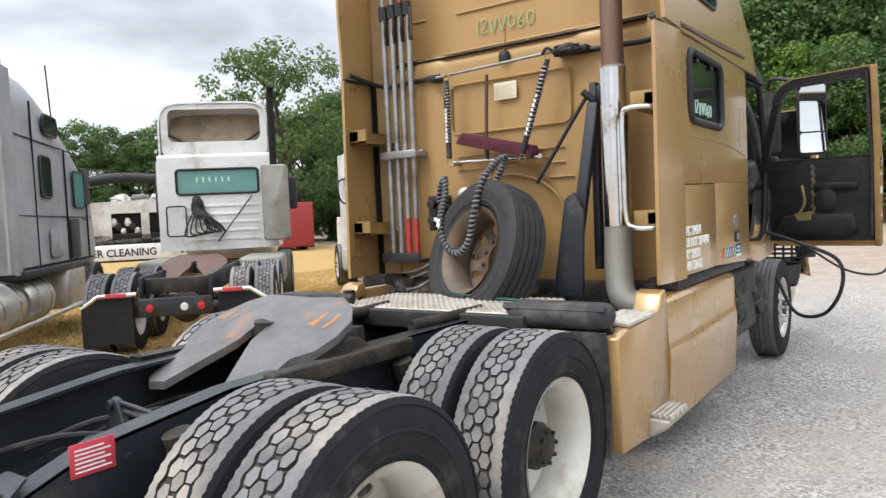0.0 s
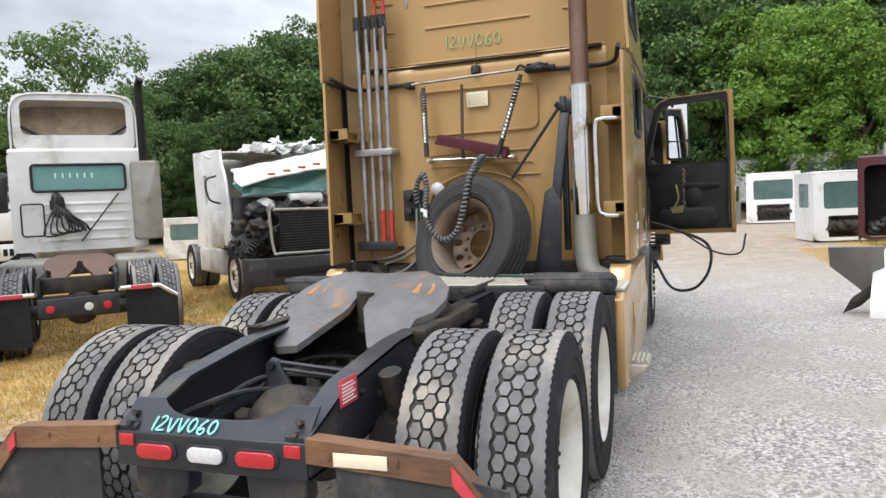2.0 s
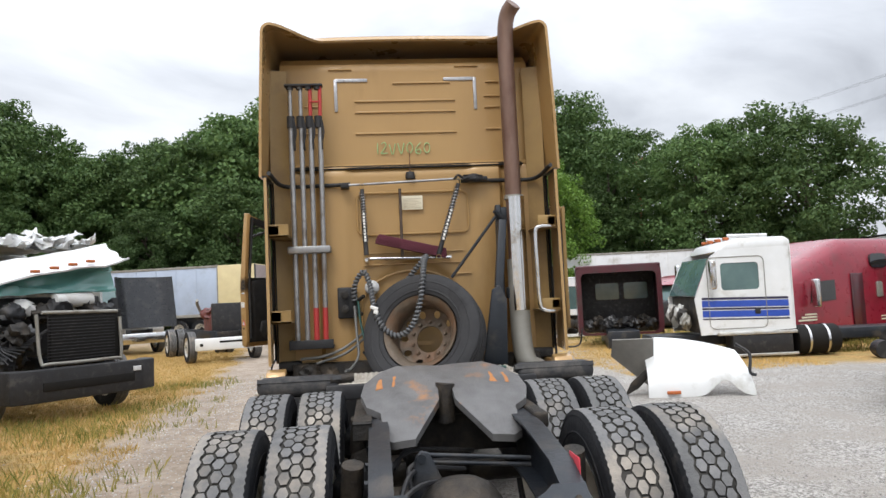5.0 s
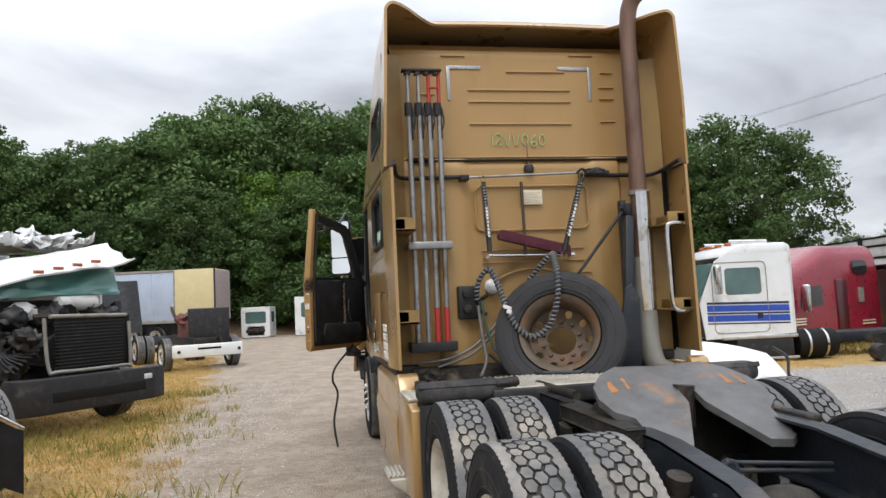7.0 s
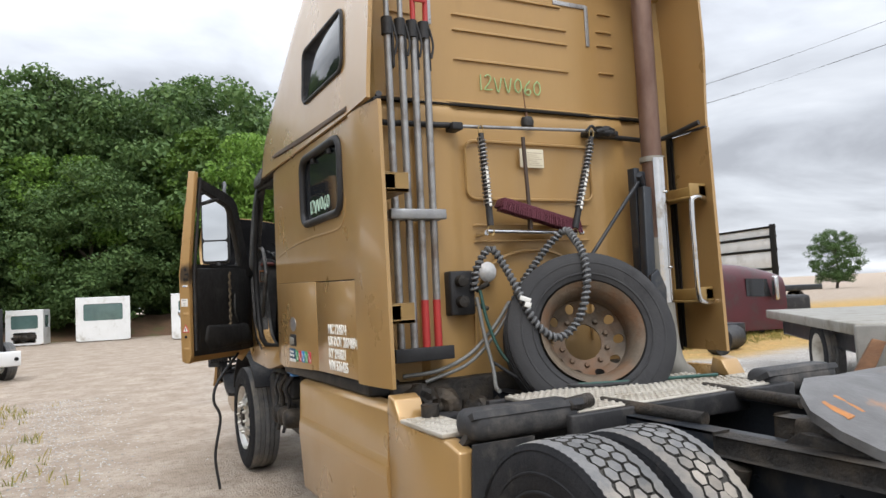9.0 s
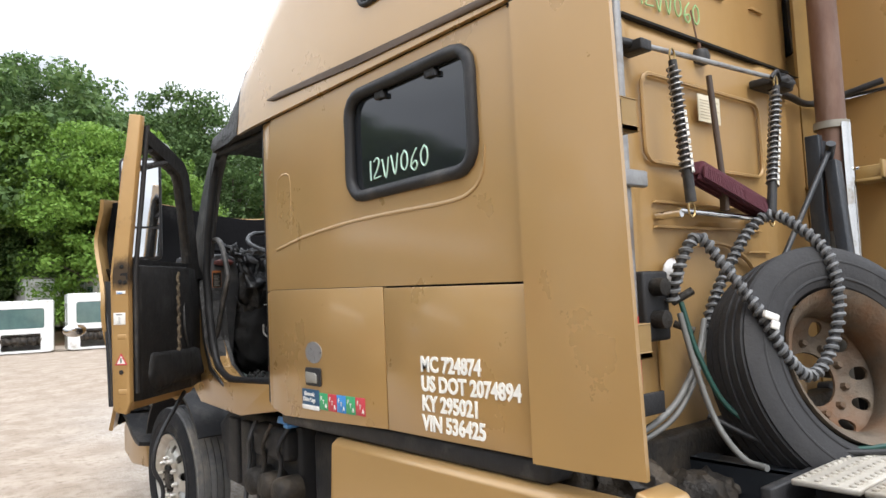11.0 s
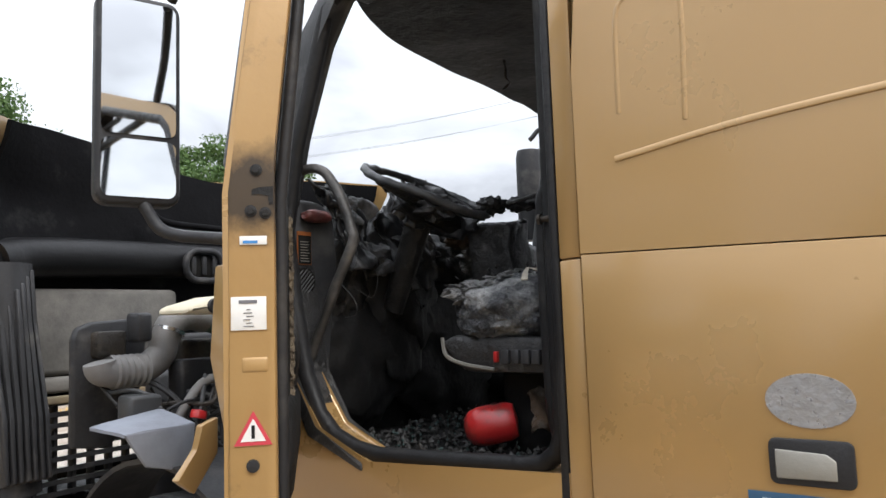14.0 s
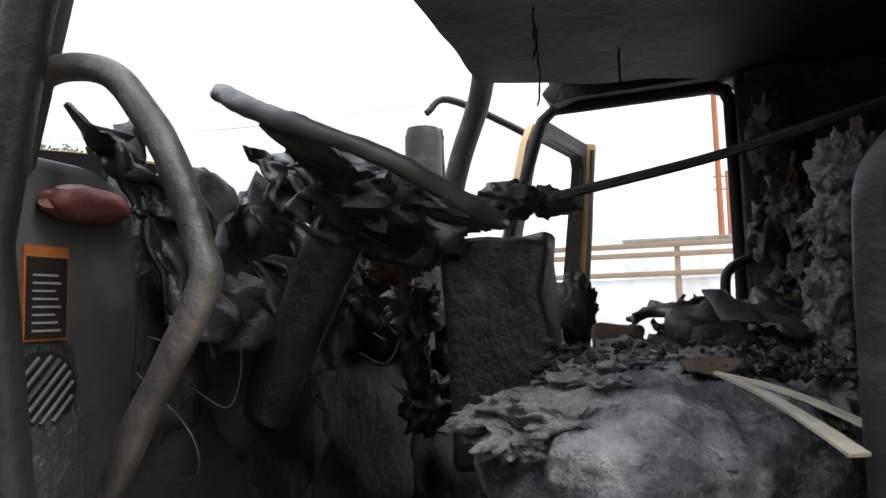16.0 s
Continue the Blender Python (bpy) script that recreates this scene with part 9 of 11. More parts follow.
# white day-cab tractor seen from behind
def white_day_cab():
    t = thing("day_cab_truck", "grubby white day-cab semi tractor with roof fairing", "truck", at=heading(-5.16, 4.84, 45))
    rolling_chassis(t, 0.05, 7.2, (0.75, 2.05), (6.4,), RIM_WHITE)
    back_flaps(t, 0.0)
    f = fifth_wheel(t, -0.35, -0.10, mat("rusty_brown_plate", (0.14, 0.075, 0.055), (0.10, 0.06, 0.045), 0.5, 0.4, 7, 0.2))
    tagged(f, "rust-brown greasy fifth-wheel plate")
    W = 1.03
    y0 = 4.25
    bm = bmesh.new()
    holed(bm, rrect(-W, W, 1.15, 2.82, 0.10), [rrect(-0.70, 0.72, 2.16, 2.60, 0.06)], "y", y0, y0 + 0.04)
    rw = part("rear_wall", bm, WHITE_CAB, t, "ribbed white cab rear wall")
    for z in (1.35, 1.5, 1.65, 1.8, 1.95):
        bm = bmesh.new()
        prism(bm, [(-0.55, z - 0.03), (-0.50, z + 0.02), (0.66, z + 0.02), (0.72, z - 0.03)], "y", y0 - 0.012, y0, 0.004)
        part("rib", bm, WHITE_CAB, rw)
    bm = bmesh.new()
    prism(bm, rrect(-0.68, 0.70, 2.18, 2.58, 0.05), "y", y0 + 0.012, y0 + 0.022)
    w = part("rear_window", bm, TEAL_GLASS, t, "green tinted rear window")
    bm = bmesh.new()
    tube(bm, [(x, y0 - 0.005, z) for x, z in rrect(-0.70, 0.72, 2.16, 2.60, 0.06)], 0.022, 8, closed=True)
    part("window_seal", bm, BLACK_PLASTIC, w)
    for k in range(6):
        bm = bmesh.new()
        box(bm, -0.36 + 0.11 * k, -0.335 + 0.11 * k, y0 + 0.008, y0 + 0.011, 2.37, 2.46, 0.001)
        part("marker_stroke", bm, CHALK_PALE, w, "pale hand-written mark on the glass")
    for s in (-1, 1):
        bm = bmesh.new()
        holed(bm, [(y0 + 0.04, 1.15), (5.7, 1.15), (5.9, 1.9), (5.5, 2.70), (y0 + 0.04, 2.70)], [rrect(4.75, 5.45, 2.0, 2.5, 0.08)], "x", s * W, s * (W - 0.04))
        sd = part("cab_side", bm, WHITE_CAB, t)
        bm = bmesh.new()
        box(bm, min(s * 1.20, s * 1.36), max(s * 1.20, s * 1.36), 5.6, 5.75, 1.85, 2.50, 0.03)
        tube(bm, [(s * W, 5.7, 2.3), (s * 1.24, 5.68, 2.3)], 0.02, 8)
        tube(bm, [(s * W, 5.7, 1.9), (s * 1.24, 5.68, 1.9)], 0.02, 8)
        part("mirror", bm, BLACK_PLASTIC, t, "black door mirror")
    bm = bmesh.new()
    box(bm, -W, W, y0, 5.6, 2.76, 2.88, 0.06)
    part("roof", bm, WHITE_CAB, t)
    # roof fairing, hollow behind, its tan inside showing
    def fair(u, v):
        th = math.pi * u
        c, s = math.cos(th), math.sin(th)
        k = 0.3
        H = 3.78 - 0.75 * v ** 1.6
        return (-0.94 * math.copysign(abs(c) ** k, c) * (1 - 0.05 * v), y0 + 0.02 + 1.5 * v, 2.82 + (H - 2.82) * abs(s) ** k)
    bm = bmesh.new()
    sheet(bm, lambda u, v: fair(1 - u, v), 36, 14, 0.03)
    part("roof_fairing", bm, WHITE_CAB, t, "white roof wind deflector open behind")
    bm = bmesh.new()
    sheet(bm, lambda u, v: (0.82 - 1.64 * u, y0 + 0.30 + 0.25 * v, 2.96 + 0.68 * v), 12, 8, 0.02)
    crumple(bm, 0.02, 4)
    part("fairing_liner", bm, TAN_LINER, t, "mildewed tan fibreglass inside the deflector")
    bm = bmesh.new()
    holed(bm, rrect(-0.92, 0.92, 2.84, 3.78, 0.14), [rrect(-0.80, 0.80, 3.10, 3.68, 0.12)], "y", y0 + 0.05, y0 + 0.10)
    part("fairing_rim", bm, WHITE_CAB, t)
    bm = bmesh.new()
    tube(bm, curve([(-0.80, y0 + 0.06, 3.24), (-0.4, y0 + 0.1, 3.06), (0.4, y0 + 0.1, 3.06), (0.80, y0 + 0.06, 3.26)], 6), 0.025, 8)
    part("drain_hose", bm, BLACK_PLASTIC, t)
    bm = bmesh.new()
    prism(bm, rrect(0.80, 1.26, 1.28, 2.62, 0.06), "y", y0 - 0.42, y0 - 0.06, 0.03)
    st = part("exhaust_guard", bm, GREY_BOX, t, "weathered grey exhaust guard")
    bm = bmesh.new()
    tube(bm, curve([(1.02, y0 - 0.2, 2.5), (1.02, y0 - 0.2, 3.5), (1.02, y0 - 0.2, 3.88), (1.05, y0 - 0.28, 4.02)], 6), 0.065, 14)
    part("exhaust_pipe", bm, SEAM, st, "black exhaust stack")
    bm = bmesh.new()
    for k in range(7):
        tube(bm, curve([(-0.30, y0 - 0.1, 2.05 - 0.03 * k), (-0.45 + 0.05 * k, y0 - 0.22, 1.75), (-0.55 + 0.10 * k, y0 - 0.25, 1.42 + 0.03 * k), (-0.2 + 0.05 * k, y0 - 0.2, 1.5), (-0.26, y0 - 0.12, 1.9)], 6), 0.015, 6)
    lump(bm, (-0.34, y0 - 0.1, 1.92), (0.10, 0.07, 0.20), 0.5, 3, 3, 3)
    tagged(part("air_hose_tangle", bm, BLACK_PLASTIC, t, "tangle of black air hoses"), kind="stuff")
    bm = bmesh.new()
    tube(bm, [(0.60, y0 - 0.04, 2.10), (-0.02, y0 - 0.10, 1.3)], 0.014, 6)
    part("tie_bar", bm, BLACK_PLASTIC, t)
    bm = bmesh.new()
    tube(bm, [(x, y0 - 0.08, z) for x, z in rrect(-0.88, -0.55, 1.42, 1.95, 0.05)], 0.014, 6, closed=True)
    part("hose_hoop", bm, BLACK_PLASTIC, t)
    bm = bmesh.new()
    for s in (-1, 1):
        box(bm, min(s * 0.45, s * 1.15), max(s * 0.45, s * 1.15), 2.9, 4.3, 0.55, 1.05, 0.06)
    part("side_tank", bm, GREY_BOX, t)
    bm = bmesh.new()
    box(bm, -0.85, 0.85, 5.7, 7.4, 0.9, 1.75, 0.15)
    part("hood", bm, WHITE_CAB, t)


white_day_cab()


# dusty grey sleeper tractor
def grey_sleeper():
    t = thing("sleeper_truck", "dusty grey sleeper-cab semi truck with chrome tanks", "truck", at=heading(-5.77, 1.40, 49))
    rolling_chassis(t, 0.0, 7.4, (0.5,), (6.4,), RIM_WHITE)
    W = 1.18
    bm = bmesh.new()
    def body(u, v):
        th = math.pi * u
        c, s = math.cos(th), math.sin(th)
        y = 2.2 + 4.0 * v
        H = 3.72 if v < 0.28 else 3.72 - 1.15 * ((v - 0.28) / 0.72) ** 1.4
        return (W * math.copysign(abs(c) ** 0.28, c) * (1 - 0.03 * v), y, 1.05 + (H - 1.05) * abs(s) ** 0.28)
    sheet(bm, body, 44, 20, -0.04)
    cab = part("cab_body", bm, SILVER_GREY, t, "dusty grey sleeper body", sharp=50)
    bm = bmesh.new()
    box(bm, -W + 0.04, W - 0.04, 2.2, 2.25, 1.06, 3.66, 0.01)
    part("rear_wall", bm, SILVER_GREY, t)
    bm = bmesh.new()
    sheet(bm, lambda u, v: (W + 0.005, 1.82 + 0.42 * u, 1.1 + 2.45 * v), 4, 6, -0.03)
    part("side_extender", bm, SILVER_GREY, t)
    for y0, y1, z0, z1, m in ((3.3, 3.75, 2.05, 2.60, TINT), (4.95, 5.55, 1.95, 2.5, TEAL_GLASS), (3.55, 4.2, 2.95, 3.2, TINT)):
        bm = bmesh.new()
        prism(bm, rrect(y0, y1, z0, z1, 0.07), "x", W - 0.02, W + 0.012)
        w = part("side_window", bm, m, t, "tinted sleeper window")
        bm = bmesh.new()
        tube(bm, [(W + 0.008, y, z) for y, z in rrect(y0 - 0.01, y1 + 0.01, z0 - 0.01, z1 + 0.01, 0.08)], 0.018, 6, closed=True)
        part("window_seal", bm, BLACK_PLASTIC, w)
    for y0, y1, z0, z1 in ((2.25, 6.0, 1.78, 1.79), (2.25, 6.0, 2.79, 2.80), (4.55, 4.562, 1.1, 2.79), (5.75, 5.762, 1.1, 2.5), (3.05, 3.062, 1.1, 3.3), (2.25, 6.0, 1.10, 1.13)):
        bm = bmesh.new()
        box(bm, W - 0.02, W + 0.006, y0, y1, z0, z1)
        part("panel_seam", bm, SEAM, cab)
    bm = bmesh.new()
    box(bm, 0.95, W + 0.03, 2.3, 5.6, 0.98, 1.09, 0.02)
    part("skirt", bm, BLACK_PLASTIC, t, "dark lower skirt")
    bm = bmesh.new()
    prism(bm, rrect(5.55, 5.95, 2.0, 2.6, 0.06), "x", W - 0.02, W + 0.02, 0.01)
    part("vent_window", bm, BLACK_PLASTIC, t)
    bm = bmesh.new()
    prism(bm, rrect(3.55, 4.1, 1.2, 1.6, 0.06), "x", W, W + 0.03, 0.01)
    part("locker_door", bm, SILVER_GREY, t)
    bm = bmesh.new()
    prism(bm, rrect(4.65, 5.15, 1.15, 1.75, 0.05), "x", W, W + 0.012, 0.006)
    part("grab_panel", bm, BLACK_PLASTIC, t)
    bm = bmesh.new()
    tube(bm, [(1.0, 4.8, 2.75), (0.98, 4.65, 4.1)], 0.014, 6)
    part("antenna", bm, BLACK_PLASTIC, t)
    for y0, y1 in ((1.3, 2.5), (2.7, 3.7)):
        bm = bmesh.new()
        lathe(bm, [(0.0001, 0), (0.28, 0), (0.31, 0.04), (0.31, y1 - y0 - 0.04), (0.28, y1 - y0), (0.0001, y1 - y0)], 28, pose(0.86, y0, 0.66, 0, 0, 90))
        tk = part("fuel_tank", bm, ALU, t, "scuffed aluminium fuel tank")
        for k in (0.25, 0.75):
            bm = bmesh.new()
            lathe(bm, [(0.312, 0), (0.325, 0), (0.325, 0.05), (0.312, 0.05)], 28, pose(0.86, y0 + (y1 - y0) * k, 0.66, 0, 0, 90), True)
            part("tank_strap", bm, CHROME, tk)
    bm = bmesh.new()
    tube(bm, [(1.2, 1.3, 0.42), (1.22, 5.4, 0.42)], 0.035, 8)
    box(bm, 0.8, 1.2, 4.3, 5.3, 0.4, 1.02, 0.05)
    part("step_rail", bm, ALU, t)
    bm = bmesh.new()
    box(bm, -0.9, 0.9, 6.0, 7.6, 0.85, 1.85, 0.2)
    part("hood", bm, SILVER_GREY, t)


grey_sleeper()


# white utility truck with a company sign board
def utility_truck():
    t = thing("service_truck", "white service truck with tank hose and lettered sign board", "truck", at=heading(-15.5, 10.6, 147))
    rolling_chassis(t, -2.5, 3.2, (-1.6,), (2.4,), RIM_WHITE)
    bm = bmesh.new()
    box(bm, -1.1, 1.1, -2.4, 1.0, 1.1, 1.5, 0.03)
    part("body_deck", bm, SEAM, t)
    bm = bmesh.new()
    box(bm, -1.16, -1.12, -2.4, 1.2, 0.82, 1.22, 0.01)
    sg = part("sign_board", bm, WHITE_PAINT, t, "white sign board with black lettering")
    letters("lettering", "ER CLEANING", 0.27, sg, Matrix.Translation((-1.165, 0.95, 0.92)) @ Matrix(((0, 0, -1), (-1, 0, 0), (0, 1, 0))).to_4x4(), SEAM, 0.9)
    bm = bmesh.new()
    for k in range(9):
        box(bm, -1.17, -1.161, -1.25 - 0.13 * k, -1.16 - 0.13 * k, 0.93, 1.10)
    part("number_bars", bm, SEAM, sg)
    bm = bmesh.new()   # body side with two open hatches
    holed(bm, [(-2.35, 1.24), (1.0, 1.24), (1.0, 2.30), (-0.4, 2.36), (-1.0, 2.22), (-2.35, 2.20)], [rrect(-0.25, 0.45, 1.36, 2.02, 0.03), rrect(-0.95, -0.45, 1.36, 2.02, 0.03)], "x", -1.10, -1.04)
    body = part("tank_housing", bm, WHITE_DIRTY, t, "white body side with open hatches")
    bm = bmesh.new()
    box(bm, -0.98, 1.0, -2.3, 0.95, 1.24, 2.2, 0.05)
    part("inner_box", bm, SEAM, body)
    for k in range(6):
        bm = bmesh.new()
        lump(bm, (-1.03, -0.15 + 0.11 * k, 1.55 + 0.12 * (k % 3)), (0.05, 0.07, 0.10), 0.4, 3, k, 3)
        part("machinery", bm, (ALU, GREASE, WHITE_DIRTY)[k % 3], body)
    bm = bmesh.new()
    box(bm, -1.16, -1.11, -1.75, -1.05, 1.30, 2.15, 0.02)
    part("hatch_door", bm, WHITE_PAINT, body, "white hatch door")
    for k in range(5):
        bm = bmesh.new()
        lump(bm, (-0.8, -1.6 + 0.45 * k, 2.38), (0.2, 0.24, 0.14), 0.35, 2.5, 7 + k, 3)
        part("hose_bundle", bm, (WHITE_DIRTY, GREY_LINER)[k % 2], t)
    bm = bmesh.new()
    tube(bm, curve([(-0.8, -2.2, 2.7), (-0.8, 0.0, 2.95), (-0.7, 1.4, 2.8)], 6), 0.13, 12)
    part("suction_hose", bm, BLACK_PLASTIC, t)
    bm = bmesh.new()
    prism(bm, [(1.1, 1.0), (1.1, 2.75), (2.5, 2.75), (2.9, 2.0), (2.9, 1.0)], "x", -1.05, 1.05, 0.08)
    c = part("cab", bm, WHITE_PAINT, t, "white cab")
    bm = bmesh.new()
    prism(bm, [(1.4, 2.0), (1.4, 2.6), (2.4, 2.6), (2.65, 2.0)], "x", -1.07, -1.04)
    part("side_window", bm, TINT, c)
    bm = bmesh.new()
    box(bm, -0.9, 0.9, 2.9, 3.9, 0.9, 1.7, 0.1)
    part("hood", bm, WHITE_PAINT, t)


utility_truck()

# crashed white truck with its front torn open
def crashed_truck():
    t = thing("wrecked_truck", "crashed white semi truck with crushed cab and exposed radiator", "truck", at=heading(-4.90, 9.90, -130))
    rolling_chassis(t, -6.0, -0.3, (-5.2,), (-1.25,), RIM_WHITE_F)
    bm = bmesh.new()
    prism(bm, [(-1.22, -0.42), (-1.18, -0.10), (-0.9, 0.0), (0.9, 0.0), (1.18, -0.10), (1.22, -0.42), (1.1, -0.45), (0.85, -0.16), (-0.85, -0.16), (-1.1, -0.45)], "z", 0.36, 0.86, 0.02)
    b = part("bumper", bm, BLACK_PLASTIC, t, "black plastic bumper")
    bm = bmesh.new()
    box(bm, -0.75, 0.75, -0.02, 0.012, 0.52, 0.66, 0.01)
    part("bumper_slot", bm, SEAM, b)
    bm = bmesh.new()
    box(bm, -0.86, -0.72, -0.02, 0.02, 0.68, 0.76, 0.01)
    part("fog_lamp", bm, WHITE_LENS, b)
    bm = bmesh.new()
    box(bm, -0.70, 0.48, -0.42, -0.30, 0.92, 1.72, 0.02)
    r = part("radiator", bm, SEAM, t, "bare black radiator core")
    for k in range(14):
        bm = bmesh.new()
        box(bm, -0.58, 0.54, -0.30, -0.292, 0.97 + 0.05 * k, 0.985 + 0.05 * k)
        part("radiator_fin", bm, BLACK_PLASTIC, r)
    bm = bmesh.new()
    tube(bm, curve([(-0.66, -0.28, 1.6), (-0.66, -0.25, 0.95), (-0.5, -0.2, 0.92), (0.5, -0.2, 0.92), (0.66, -0.25, 0.98), (0.70, -0.3, 1.7)], 6), 0.028, 8)
    tube(bm, [(-0.62, -0.29, 1.70), (0.62, -0.29, 1.72)], 0.03, 8)
    part("radiator_frame", bm, GREY_BOX, r, "bent grey radiator frame")
    for k in range(16):
        bm = bmesh.new()
        a = k * 2.1
        lump(bm, (0.85 + 0.22 * math.sin(a), -0.55 - 0.07 * k, 0.95 + 0.45 * (0.5 + 0.5 * math.cos(a * 1.7))), (0.17, 0.17, 0.17), 0.55, 2.5, 40 + k, 3)
        part("engine_wreckage", bm, (GREASE, BLACK_PLASTIC, CHAR_GREY, GREASE)[k % 4], t, "broken engine parts", sharp=60)
    for k in range(7):
        bm = bmesh.new()
        lump(bm, (-0.75 + 0.25 * k, -1.0 - 0.1 * (k % 3), 1.72 + 0.08 * (k % 2)), (0.20, 0.18, 0.16), 0.45, 2.5, 70 + k, 3)
        part("engine_wreckage", bm, (BLACK_PLASTIC, GREASE, WHITE_DIRTY)[k % 3], t, "broken engine parts", sharp=60)
    bm = bmesh.new()
    for k in range(12):
        tube(bm, curve([(0.4 + 0.06 * k, -0.4, 1.5 - 0.05 * k), (0.8 + 0.03 * k, -0.6, 1.2), (0.95 - 0.04 * k, -0.9, 0.8 + 0.06 * k)], 5), 0.016, 5)
    tagged(part("torn_hose_tangle", bm, BLACK_PLASTIC, t, "torn black hoses"), kind="stuff")
    bm = bmesh.new()
    lathe(bm, [(0.0001, -0.35), (0.11, -0.33), (0.12, 0.0), (0.11, 0.33), (0.0001, 0.35)], 18, pose(-0.25, -1.0, 1.92, 0, 0, 5))
    part("washer_tank", bm, WHITE_DIRTY, t, "dirty white plastic tank")
    # cab shell
    bm = bmesh.new()
    holed(bm, [(-1.5, 1.0), (-1.55, 2.0), (-2.0, 2.95), (-4.4, 3.10), (-4.4, 1.0)], [[(-3.5, 1.9), (-3.5, 2.55), (-3.2, 2.55), (-3.2, 1.9)]], "x", 1.12, 1.07)
    bmesh.ops.subdivide_edges(bm, edges=bm.edges[:], cuts=3)
    crumple(bm, 0.05, 2.2, 3)
    part("cab_side", bm, WHITE_PAINT, t, "dented white cab side")
    bm = bmesh.new()
    box(bm, -1.12, -1.07, -4.4, -1.6, 1.0, 2.9, 0.01)
    part("cab_side", bm, WHITE_PAINT, t)
    bm = bmesh.new()
    box(bm, -1.08, 1.08, -4.45, -4.38, 1.0, 2.95, 0.01)
    part("rear_wall", bm, WHITE_PAINT, t)
    bm = bmesh.new()
    prism(bm, rrect(-3.0, -1.9, 1.05, 1.75, 0.08), "x", 1.10, 1.15, 0.01)
    prism(bm, rrect(-2.7, -2.5, 1.25, 1.55, 0.05), "x", 1.14, 1.165)
    part("door_panel", bm, WHITE_DIRTY, t)
    bm = bmesh.new()
    tube(bm, curve([(1.15, -2.0, 1.9), (1.38, -1.9, 2.0), (1.42, -1.9, 2.35), (1.2, -2.0, 2.45)], 6), 0.02, 8)
    part("mirror_bracket", bm, BLACK_PLASTIC, t)
    bm = bmesh.new()
    slab(bm, ((1.08, -2.0, 2.86), (-1.08, -1.9, 2.95), (-1.08, -4.4, 3.0), (1.08, -4.4, 2.98)), 0.03, 3, 0.06)
    part("roof", bm, WHITE_DIRTY, t, "crumpled white roof")
    bm = bmesh.new()
    slab(bm, ((1.02, -0.95, 2.20), (-1.10, -0.75, 2.62), (-1.05, -1.35, 2.92), (1.02, -1.6, 2.55)), 0.03, 7, 0.035)
    v = part("sun_visor", bm, WHITE_PAINT, t, "white sun visor hanging askew")
    for k in range(4):
        bm = bmesh.new()
        f = 0.28 + 0.14 * k
        box(bm, 1.02 - 2.1 * f - 0.07, 1.02 - 2.1 * f + 0.07, -0.93 + 0.2 * f - 0.03, -0.90 + 0.2 * f, 2.26 + 0.42 * f, 2.31 + 0.42 * f, 0.008)
        part("marker_lamp", bm, ORANGE_RUB, v)
    for k in range(5):
        bm = bmesh.new()
        slab(bm, ((0.6 - 0.35 * k, -1.6, 2.95), (0.3 - 0.35 * k, -1.7, 3.05 + 0.12 * (k % 2)), (0.25 - 0.35 * k, -2.5, 3.05), (0.65 - 0.35 * k, -2.4, 2.98)), 0.02, 11 + k, 0.09)
        part("torn_roof_sheet", bm, WHITE_PAINT, t, "torn white roof sheet")
    bm = bmesh.new()
    slab(bm, ((0.98, -1.1, 2.0), (-1.02, -0.95, 2.05), (-1.0, -1.2, 2.62), (0.98, -1.45, 2.36)), 0.015, 5, 0.05)
    part("windscreen", bm, TEAL_GLASS, t, "shattered sagging windscreen")
    for s in (-1, 1):
        bm = bmesh.new()
        prism(bm, [(-1.4, 1.0), (-1.2, 1.9), (-1.05, 1.95), (-1.05, 1.0)], "x", s * 0.98, s * 1.1, 0.02)
        part("cowl_side", bm, BLACK_PLASTIC, t)
    bm = bmesh.new()
    box(bm, -1.0, 1.0, -1.7, -1.5, 1.0, 2.0, 0.03)
    part("dash", bm, BLACK_PLASTIC, t)
    bm = bmesh.new()
    box(bm, 0.7, 1.15, -4.2, -2.2, 0.45, 1.0, 0.06)
    part("side_tank", bm, WHITE_DIRTY, t)


crashed_truck()


